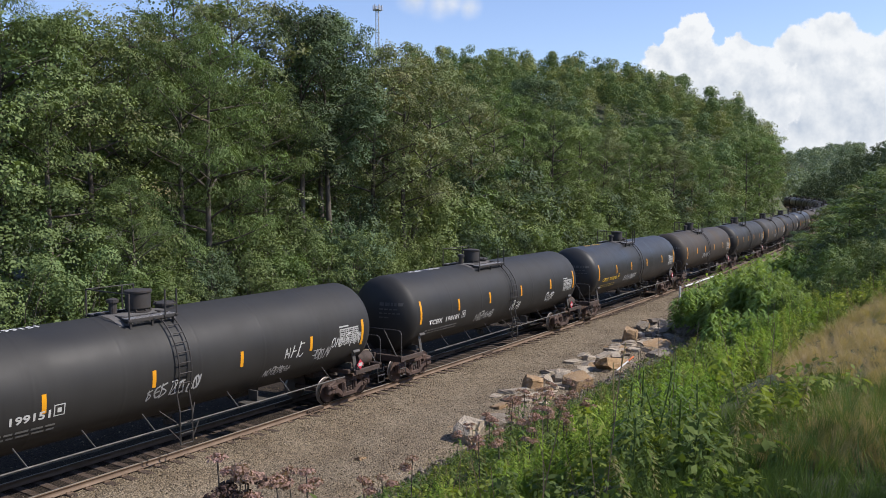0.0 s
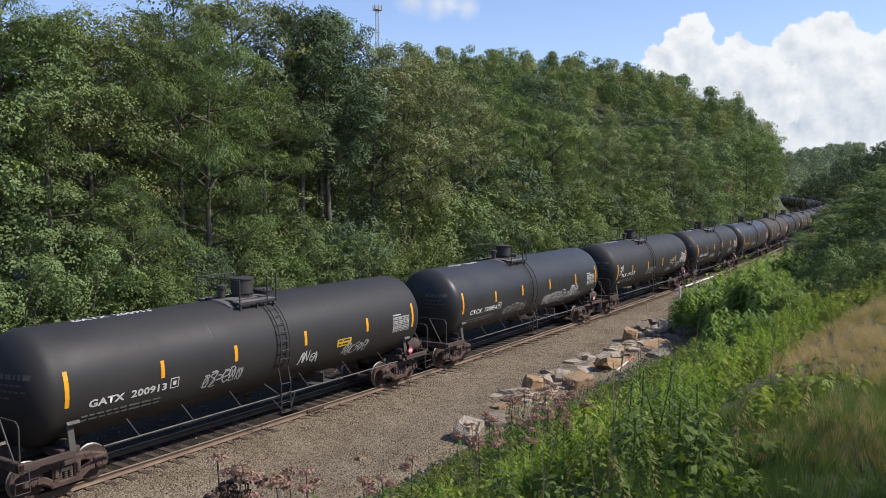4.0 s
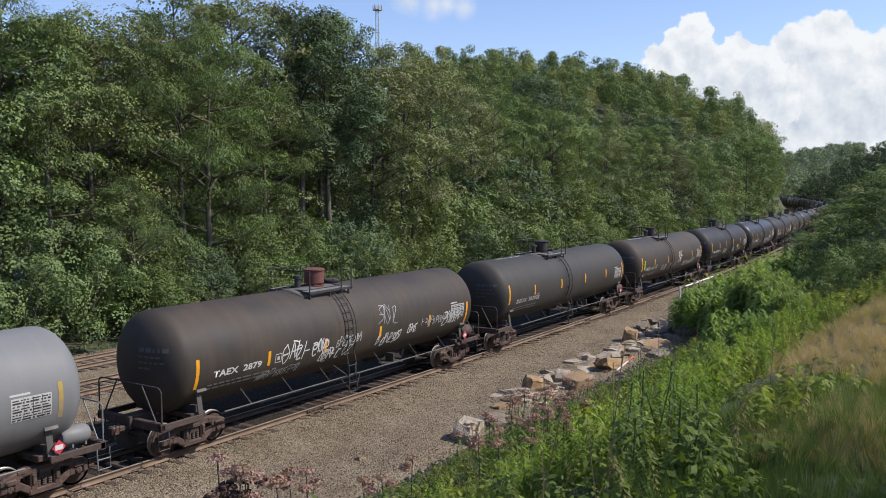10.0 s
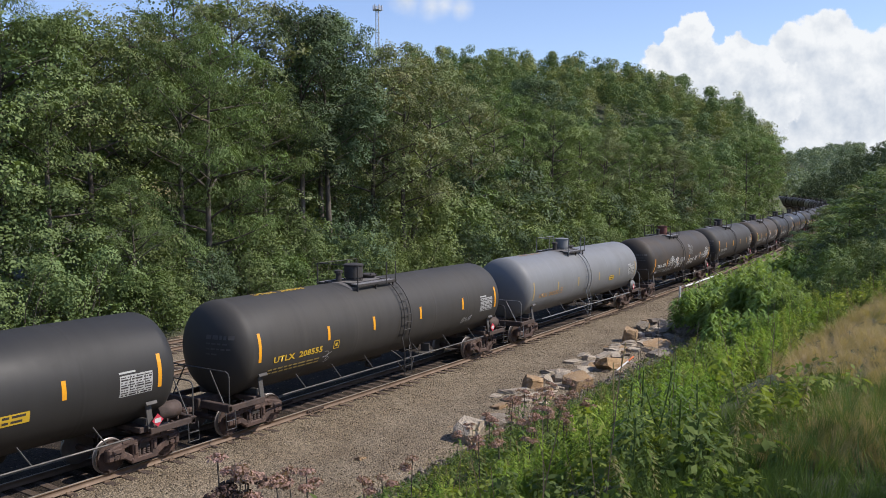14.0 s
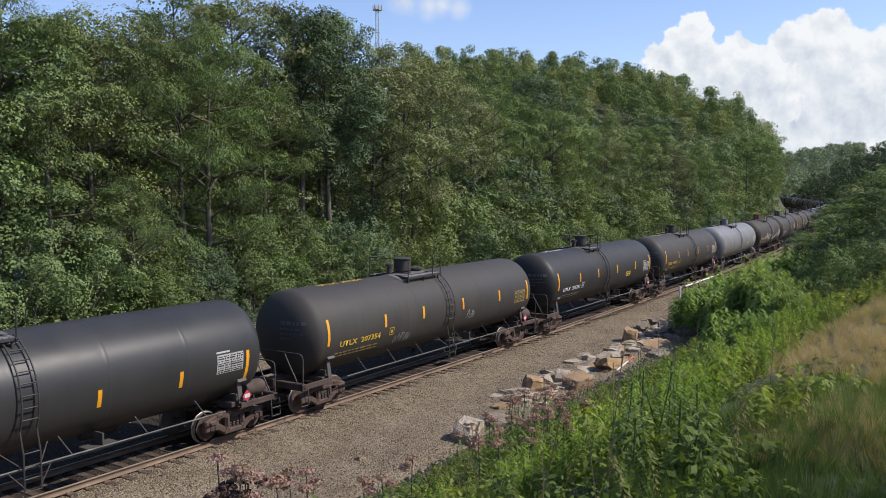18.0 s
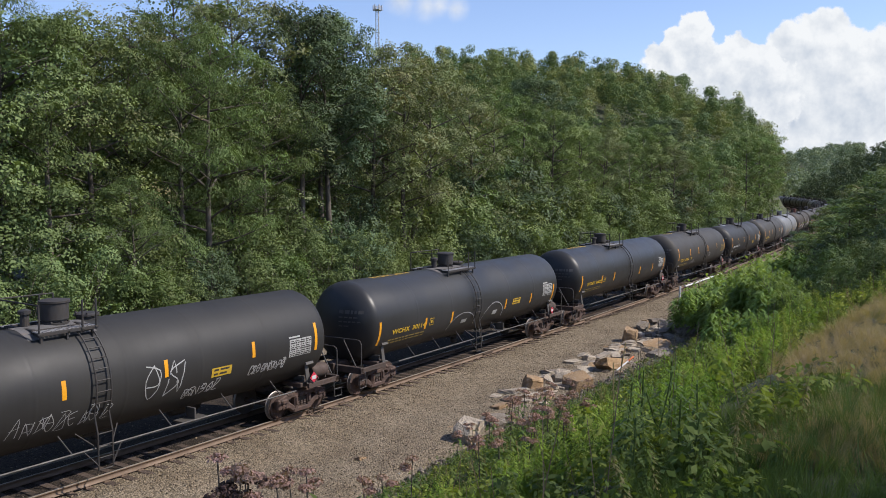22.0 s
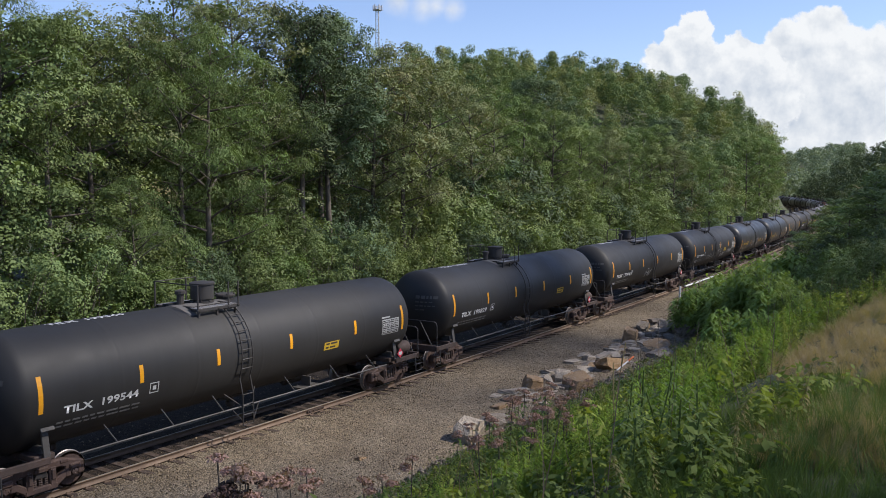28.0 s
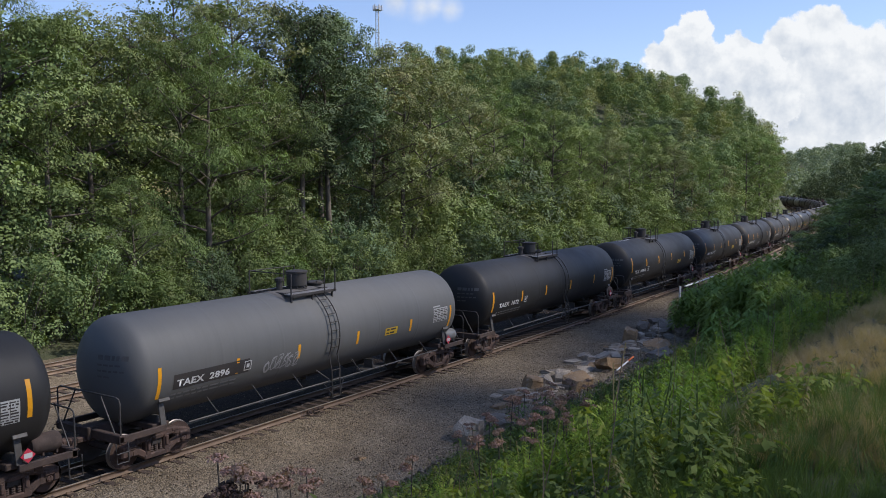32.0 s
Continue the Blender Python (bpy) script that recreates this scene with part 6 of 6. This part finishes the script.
carpet("bank_fringe_dry_weeds", FINE, s, e, M["weed_brown"], 73, "dry reddish-brown weeds along the foot of the bank", "weeds", 0.5, 1.1, 0.05, 0.3)


def stem_template(seed):
    q = np.random.RandomState(seed)
    b, h, w = q.uniform(-0.2, 0.2, 2), 1.0, 0.005
    top = np.array([b[0], b[1], h])
    return np.array([[[w, 0, 0], [w * 0.5 + b[0], b[1], h], [-w * 0.5 + b[0], b[1], h], [-w, 0, 0]], [[0, w, 0], [b[0], w * 0.5 + b[1], h], [b[0], -w * 0.5 + b[1], h], [0, -w, 0]]])


s, e = bank_spots(420, nr, 4, 40, -19.2, -8.0, 2.0, -0.2)
carpet("dead_stems", [stem_template(i) for i in range(6)], s, e, M["drystem"], 58, "thin dead brown stems among the weeds", "stems", 0.7, 1.35)


def blade_template(seed, blades, tall):
    nr = np.random.RandomState(seed)
    q = []
    for _ in range(blades):
        a, r = nr.uniform(0, 6.28), nr.uniform(0, 0.10)
        b = np.array([np.cos(a) * r, np.sin(a) * r, 0])
        d = np.array([np.cos(a), np.sin(a), 0]) * nr.uniform(0.05, 0.35)
        h = tall * nr.uniform(0.5, 1.0)
        w = np.array([-np.sin(a), np.cos(a), 0]) * 0.0027
        m, t = b + d * 0.35 * h + [0, 0, h * 0.6], b + d * h + [0, 0, h]
        q.append([b - w, b + w, m + w * 0.8, m - w * 0.8])
        q.append([m - w * 0.8, m + w * 0.8, t + w * 0.15, t - w * 0.15])
    return np.array(q)


GRASS = [blade_template(i, 22, 0.46) for i in range(6)]
s, e = bank_spots(10500, nr, 6.5, 28, -21.0, -17.0, 3.0, -9, 6.6)
k = e < -17.4 + 0.5 * fbm(s, e, 3.0, 8) - 1.5 * (1 - smooth(9.0, 14.0, s))
s, e = s[k], e[k]
carpet("dry_grass", GRASS, s, e, M["straw"], 54, "straw-coloured tall dry grass at the top of the bank", "grass", 0.25, 0.6, 0.02, 0.5)
s, e = bank_spots(3000, nr, 4, 50, -17.6, -7.0, 3.0, -9, 4.6)
s2, e2 = bank_spots(2200, nr, 3.5, 10, -21.2, -18.2, 3.0, -9, 4.2)
carpet("shade_grass", [blade_template(30 + i, 26, 0.5) for i in range(5)], s2, e2, M["weed_dark"], 62, "short dark green grass at the top of the bank", "grass", 0.35, 0.8, 0.02, 0.3)
carpet("green_grass", GRASS, s, e, M["weed"], 55, "green grass between the weeds on the bank", "grass", 0.35, 0.75, 0.02, 0.2)


# single plants that stand out
def lines_mesh(name, pts, rad, material):
    bm = bmesh.new()
    tube(bm, pts, rad, 5)
    return mesh_of(name, bm, material)


def flower_plant(s, e, tall, seed, heads, bloom="petal"):
    """Joe-pye weed: stem, whorled leaves and domed pink flower heads."""
    rng, nq = random.Random(seed), np.random.RandomState(seed)
    p = arc(s, e, max(ground_z(s, e), -0.36) - 0.03)
    t = empty("flowering_weed", Matrix.Translation(p), "tall weed with dusty pink flower heads on the bank", "wildflower", "pink flowering weeds")
    bx, by = rng.uniform(-0.12, 0.12), rng.uniform(-0.12, 0.12)
    stem = part("stem", lines_mesh("stem", [(0, 0, 0), (bx * 0.4, by * 0.4, tall * 0.5), (bx, by, tall)], 0.008, M["bark"]), None, t)
    n = 26
    f = nq.uniform(0.15, 0.9, n)
    la = nq.uniform(0, 6.28, n)
    outw = np.stack([np.cos(la), np.sin(la), nq.uniform(-0.4, 0.3, n)], 1)
    c = np.stack([bx * f, by * f, f * tall], 1) + outw * 0.09
    part("leaves", quads_mesh("leaves", leaf_quads(c, np.stack([0 * f, 0 * f, 0 * f + 1], 1) + outw * 0.3, 0.19 * nq.uniform(0.7, 1.2, n), 0.06 * np.ones(n), nq, outw), M["weed_dark"]), None, t)
    for h in range(heads):
        a, r = rng.uniform(0, 6.28), (0.0 if h == 0 else rng.uniform(0.06, 0.16))
        cx, cy, cz = bx + math.cos(a) * r, by + math.sin(a) * r, tall - rng.uniform(0, 0.18) * (h > 0) + 0.03
        k = 90
        d = unit(nq.normal(size=(k, 3)))
        d[:, 2] = np.abs(d[:, 2])
        pos = np.array([cx, cy, cz]) + d * np.array([0.10, 0.10, 0.06]) * nq.uniform(0.5, 1, (k, 1))
        part("flower_head", quads_mesh("flower_head", leaf_quads(pos, d + nq.normal(size=(k, 3)) * 0.5, 0.04 * np.ones(k), 0.028 * np.ones(k), nq), M[bloom]), None, t)


for i, (s, e, tall, heads) in enumerate(FLOWERS):
    flower_plant(s, e, tall + (0.48 if tall < 0.8 and s > 13 else 0.12), 300 + i, heads + (s > 13))
for i, (s, e, tall) in enumerate(((4.85, -14.9, 1.85), (5.05, -15.0, 1.75), (4.75, -15.15, 1.7), (5.2, -14.8, 1.6))):
    flower_plant(s, e, tall, 340 + i, 4, "seed")


def tall_weed(s, e, tall, seed):
    """A dark upright weed with long arching leaves, close to the camera."""
    rng, nq = random.Random(seed), np.random.RandomState(seed)
    p = arc(s, e, ground_z(s, e) - 0.03)
    t = empty("tall_weed", Matrix.Translation(p), "tall dark green weed with long arching leaves", "weed", "tall weeds on the bank")
    bx, by = rng.uniform(-0.15, 0.15), rng.uniform(-0.15, 0.15)
    part("stem", lines_mesh("stem", [(0, 0, 0), (bx * 0.3, by * 0.3, tall * 0.5), (bx, by, tall)], 0.008, M["weed_dark"]), None, t)
    n = 30
    f = np.linspace(0.15, 1.0, n)
    la = np.arange(n) * 2.4 + nq.uniform(-0.3, 0.3, n)
    size = 0.26 * (1.1 - 0.6 * f ** 2) * nq.uniform(0.8, 1.15, n)
    base = np.stack([bx * f, by * f, f * tall], 1)
    o1 = np.stack([np.cos(la), np.sin(la), 0 * f + 0.55], 1)
    o2 = np.stack([np.cos(la), np.sin(la), 0 * f - 0.55], 1)
    side = np.stack([-np.sin(la), np.cos(la), 0 * f], 1) * (size * 0.085)[:, None]
    mid = base + unit(o1) * (size * 0.5)[:, None]
    tip = mid + unit(o2) * (size * 0.55)[:, None]
    q1 = np.stack([base - side * 0.25, base + side * 0.25, mid + side, mid - side], 1)
    q2 = np.stack([mid - side, mid + side, tip + side * 0.1, tip - side * 0.1], 1)
    part("leaves", quads_mesh("leaves", np.concatenate([q1, q2]), M["weed_dark"]), None, t)


for i, (s, e, tall) in enumerate(TALL):
    tall_weed(s, e, tall, 400 + i)

for i, (s, e, tall, lx, ly) in enumerate(((11.5, -14.0, 1.5, -0.15, 0.1), (12.6, -13.6, 1.0, -0.1, 0.05), (9.4, -16.6, 1.6, 0.25, -0.1), (8.6, -17.0, 1.2, 0.2, 0.1))):
    p = arc(s, e, ground_z(s, e) - 0.03)
    ob = new("dry_stalk", lines_mesh("dry_stalk", [(0, 0, 0), (lx * 0.3, ly * 0.3, tall * 0.5), (lx, ly, tall)], 0.008, M["straw"]))
    ob.matrix_basis = Matrix.Translation(p)
    tagged(ob, "thin dead tan stalk among the weeds", "stalk", "dead stalks")

# ---- lineside things ----
post = empty("marker_post", line_pose(56.4, -2.85, -0.42), "white lineside marker post with dark foot", "post")
bm = bmesh.new()
box(bm, 0, 0, 0.86, 0.13, 0.13, 0.86, 0.02)
part("shaft", bm, M["post_white"], post, "white painted shaft")
bm = bmesh.new()
box(bm, 0, 0, 0.21, 0.10, 0.10, 0.46, 0.02)
part("foot", bm, M["frame"], post, "dark foot")
fence = empty("guard_pipe", Matrix.Identity(4), "low white pipe rail on short posts beside the track", "pipe rail")
for s0, s1 in ((57.8, 61.3), (61.5, 64.6), (64.8, 68.6)):
    bm = bmesh.new()
    tube(bm, [line_at(s0, -2.8, 0.72), line_at(s1, -2.8, 0.70)], 0.06, 8)
    part("pipe", bm, M["post_white"], fence, "white painted pipe")
for s in (58.0, 61.4, 64.7, 68.4):
    bm = bmesh.new()
    tube(bm, [line_at(s, -2.8, -0.45), line_at(s, -2.8, 0.70)], 0.03, 6)
    part("post", bm, M["tie"], fence, "dark steel post")
stake = empty("survey_stake", arc_pose(31.0, -7.95, 0.32, -8) @ Matrix.Rotation(radians(-14), 4, "Y"), "fallen survey stake with orange tip", "stake")
bm = bmesh.new()
box(bm, 0.45, 0, 0.02, 0.95, 0.06, 0.04, 0.008)
part("shaft", bm, M["post_white"], stake, "white shaft")
bm = bmesh.new()
box(bm, 1.15, 0, 0.02, 0.46, 0.064, 0.044, 0.008)
part("tip", bm, M["orange"], stake, "bright orange tip")


# ---- radio mast on the hill ----
def mast(x, y, z0, z1, w):
    t = empty("radio_mast", Matrix.Translation((x, y, z0)), "grey steel lattice radio mast on the hill", "radio mast")
    h = z1 - z0
    for i in range(3):
        a = 2 * math.pi * i / 3
        bm = bmesh.new()
        tube(bm, [(math.cos(a) * w, math.sin(a) * w, 0), (math.cos(a) * w * 0.6, math.sin(a) * w * 0.6, h)], 0.10, 5)
        part("leg", bm, M["steel_white"], t)
    n = int(h / 2.2)
    for k in range(n):
        f0, f1 = k / n, (k + 1) / n
        bm = bmesh.new()
        for i in range(3):
            a, b = 2 * math.pi * i / 3, 2 * math.pi * (i + 1) / 3
            r0, r1 = w * (1 - 0.4 * f0), w * (1 - 0.4 * f1)
            tube(bm, [(math.cos(a) * r0, math.sin(a) * r0, f0 * h), (math.cos(b) * r1, math.sin(b) * r1, f1 * h)], 0.05, 4)
            tube(bm, [(math.cos(a) * r1, math.sin(a) * r1, f1 * h), (math.cos(b) * r1, math.sin(b) * r1, f1 * h)], 0.05, 4)
        part("brace", bm, M["steel_white"], t)
    for i in range(6):
        a = math.pi / 3 * i
        bm = bmesh.new()
        box(bm, math.cos(a) * w * 1.35, math.sin(a) * w * 1.35, h - 0.6, 0.35, 0.35, 1.9, 0.05)
        part("antenna", bm, M["steel_white"], t, "white panel antenna")
    bm = bmesh.new()
    box(bm, 0, 0, h - 1.3, w * 2.4, w * 2.4, 0.15, 0.03)
    part("antenna_frame", bm, M["steel_white"], t)


mast(230.0, 166.0, 12.0, 69.4, 1.1)


# ---- clouds ----
def puff_template(seed, level):
    rng = random.Random(seed)
    bm = bmesh.new()
    bmesh.ops.create_icosphere(bm, subdivisions=min(level, 3), radius=1.0)
    o = Vector((rng.uniform(0, 50), rng.uniform(0, 50), rng.uniform(0, 50)))
    for v in bm.verts:
        p = v.co.normalized()
        k = 1 + 0.34 * noise.noise(p * 1.7 + o) + 0.20 * abs(noise.noise(p * 3.6 + o)) + 0.11 * abs(noise.noise(p * 8.0 + o))
        v.co = p * k
    vv = np.array([v.co[:] for v in bm.verts])
    bm.verts.index_update()
    ff = np.array([[x.index for x in f.verts] for f in bm.faces])
    bm.free()
    return vv, ff


LOW_PUFFS = [puff_template(i, 2) for i in range(3)]


def cloud(name, label, puffs, seed, forms):
    """A cumulus cloud of overlapping billows, given as (x, y, z, radius)."""
    nr = np.random.RandomState(seed)
    V, F, off = [], [], 0
    for x, y, z, r in puffs:
        v, f = forms[nr.randint(len(forms))]
        a = nr.uniform(0, 6.28)
        rot = np.array([[np.cos(a), -np.sin(a), 0], [np.sin(a), np.cos(a), 0], [0, 0, 0.85]])
        V.append((v * r) @ rot.T + [x, y, z])
        F.append(f + off)
        off += len(v)
    V = np.concatenate(V)
    c = V.mean(0)
    me = quads_mesh(name, V - c, M["cloud"], np.concatenate(F))
    me.polygons.foreach_set("use_smooth", [True] * len(me.polygons))
    ob = new(name, me)
    ob.matrix_basis = Matrix.Translation(c)
    return tagged(ob, label, "cloud"), Vector(c)


DIST = 3000.0
side = Vector((math.sin(yaw), -math.cos(yaw), 0))
flat_ahead = Vector((math.cos(yaw), math.sin(yaw), 0))


def cloud_mat(name, lobes, seed, soft, grain):
    """White billows: lobes roughened by noise, brighter towards the light, thin at the rim."""
    m, n, l, p = node_mat(name)
    n.remove(p)
    tc = n.new("ShaderNodeTexCoord")
    sc = n.new("ShaderNodeVectorMath")
    sc.operation = "SCALE"
    sc.inputs[3].default_value = 1.0 / DIST
    l.new(tc.outputs["Object"], sc.inputs[0])

    def fn(op, *vals):
        k = n.new("ShaderNodeMath")
        k.operation = op
        for i, v in enumerate(vals):
            if isinstance(v, (int, float)):
                k.inputs[i].default_value = v
            else:
                l.new(v, k.inputs[i])
        return k.outputs[0]

    def billow(shift, scale, detail):
        o = n.new("ShaderNodeVectorMath")
        o.operation = "ADD"
        o.inputs[1].default_value = (shift[0] + seed * 3.1, 0.0, shift[1])
        l.new(sc.outputs[0], o.inputs[0])
        k = n.new("ShaderNodeTexNoise")
        k.inputs["Scale"].default_value, k.inputs["Detail"].default_value, k.inputs["Roughness"].default_value = scale, detail, 0.58
        l.new(o.outputs[0], k.inputs["Vector"])
        return k.outputs[0]

    best = None
    for u, v, r, _ in lobes:
        d = n.new("ShaderNodeVectorMath")
        d.operation = "DISTANCE"
        d.inputs[1].default_value = (u, 0, v)
        l.new(sc.outputs[0], d.inputs[0])
        k = fn("SUBTRACT", 1.0, fn("DIVIDE", d.outputs["Value"], r * 1.25))
        best = k if best is None else fn("SMOOTH_MAX", best, k, 0.25)
    rough = fn("MULTIPLY", fn("SUBTRACT", billow((0, 0), grain, 9.0), 0.5), 1.25)
    body = fn("ADD", best, rough)
    edge = n.new("ShaderNodeMapRange")
    edge.interpolation_type = "SMOOTHSTEP"
    edge.inputs[1].default_value, edge.inputs[2].default_value = 0.0, soft
    l.new(body, edge.inputs[0])
    relief = fn("ADD", fn("MULTIPLY", fn("SUBTRACT", billow((0, 0), grain * 0.55, 5.0), billow((0.006, 0.012), grain * 0.55, 5.0)), 2.0), 0.84)
    deep = n.new("ShaderNodeMapRange")
    deep.inputs[1].default_value, deep.inputs[2].default_value = 0.15, 0.95
    deep.inputs[3].default_value, deep.inputs[4].default_value = 0.14, -0.16
    l.new(best, deep.inputs[0])
    sep = n.new("ShaderNodeSeparateXYZ")
    l.new(sc.outputs[0], sep.inputs[0])
    low = fn("MULTIPLY", fn("SUBTRACT", 0.17, sep.outputs[2]), -2.4)
    lit = fn("MINIMUM", fn("MAXIMUM", fn("ADD", fn("ADD", relief, deep.outputs[0]), fn("MINIMUM", low, 0.0)), 0.0), 1.0)
    col = mix_node(n, l, lit, (0.52, 0.61, 0.72), (0.94, 0.985, 1.0))
    em = n.new("ShaderNodeEmission")
    em.inputs[1].default_value = 0.80
    l.new(col, em.inputs[0])
    tr = n.new("ShaderNodeBsdfTransparent")
    mx = n.new("ShaderNodeMixShader")
    l.new(edge.outputs[0], mx.inputs[0])
    l.new(tr.outputs[0], mx.inputs[1])
    l.new(em.outputs[0], mx.inputs[2])
    l.new(mx.outputs[0], n["Material Output"].inputs[0])
    m.cycles.emission_sampling = "NONE"
    return m


CLOUDS = []
for i, (lobes, label, du, dv) in enumerate(CLOUD_PLAN):
    us, vs, pad = [q[0] for q in lobes], [q[1] for q in lobes], 2.2 * max(q[2] for q in lobes)
    u0, u1, v0, v1 = min(us) - pad, max(us) + pad, min(vs) - pad, max(vs) + pad
    bm = bmesh.new()
    bm.faces.new([bm.verts.new((u * DIST, 0, v * DIST)) for u, v in ((u0, v0), (u1, v0), (u1, v1), (u0, v1))])
    ob = tagged(new("cloud_backdrop", mesh_of("cloud_backdrop", bm, cloud_mat("cloud_sky", lobes, i + 1, CLOUD_SOFT[i], CLOUD_GRAIN[i]))), label, "cloud", kind="structure")
    at = Matrix.Translation(Vector(EYE) + flat_ahead * (DIST + 60 * i)) @ Matrix.Rotation(yaw - math.pi / 2, 4, "Z")
    CLOUDS.append((ob, at, side * (du * DIST) + Vector((0, 0, dv * DIST))))

# a low cloud that drifts over the bank behind the camera and shades it late in the clip
rc = random.Random(9)
low = []
for _ in range(300):
    b = rc.uniform(0, 1)
    back = -95 * b ** 1.6
    low.append((rc.uniform(-75, 95), back + rc.gauss(0, 3), rc.uniform(-4, 4), rc.uniform(1.4, 2.4) + 7.5 * min(1, b * 1.6)))
shade, centre = cloud("cloud", "broad white cumulus cloud drifting over the bank", low, 3, LOW_PUFFS)
ABOVE = 330.0
FRONT = Vector((8, -16, 3)) + SUN * (ABOVE / SUN.z)
heading = Vector((-0.05, 0.999, 0.0))
place = Matrix.Translation(FRONT - heading * 62.5) @ Matrix.Rotation(math.atan2(0.999, -0.05) - math.pi / 2, 4, "Z") @ Matrix.Translation(centre)
CLOUDS.append((shade, place, heading * 92.8))
# ---- keyed movement ----
def motions():
    for car, index, shift in CARS:
        s0 = -65.88 + PITCH * index - SPEED * 14.0 + shift
        walk(car, [(t, line_pose(s0 + SPEED * t)) for t in range(0, 33, 2)])
    for ob, at, drift in CLOUDS:
        walk(ob, [(0.0, at), (32.0, Matrix.Translation(drift) @ at)])
    step = radians(80)
    turns = int(SPEED * 32.0 / 0.457 / step) + 1
    first = {}
    for w, sx in WHEELSETS:
        if sx not in first:
            rows = []
            for i in range(turns + 1):
                a = SPEED * 32.0 / 0.457 * i / turns
                rows.append((32.0 * i / turns, Matrix.Translation((sx, 0, 0.457)) @ Matrix.Rotation(a, 4, "Y")))
            walk(w, rows)
            first[sx] = w.animation_data
        else:
            w.rotation_mode = "QUATERNION"
            w.animation_data_create()
            w.animation_data.action = first[sx].action
            w.animation_data.action_slot = first[sx].action_slot


motions()
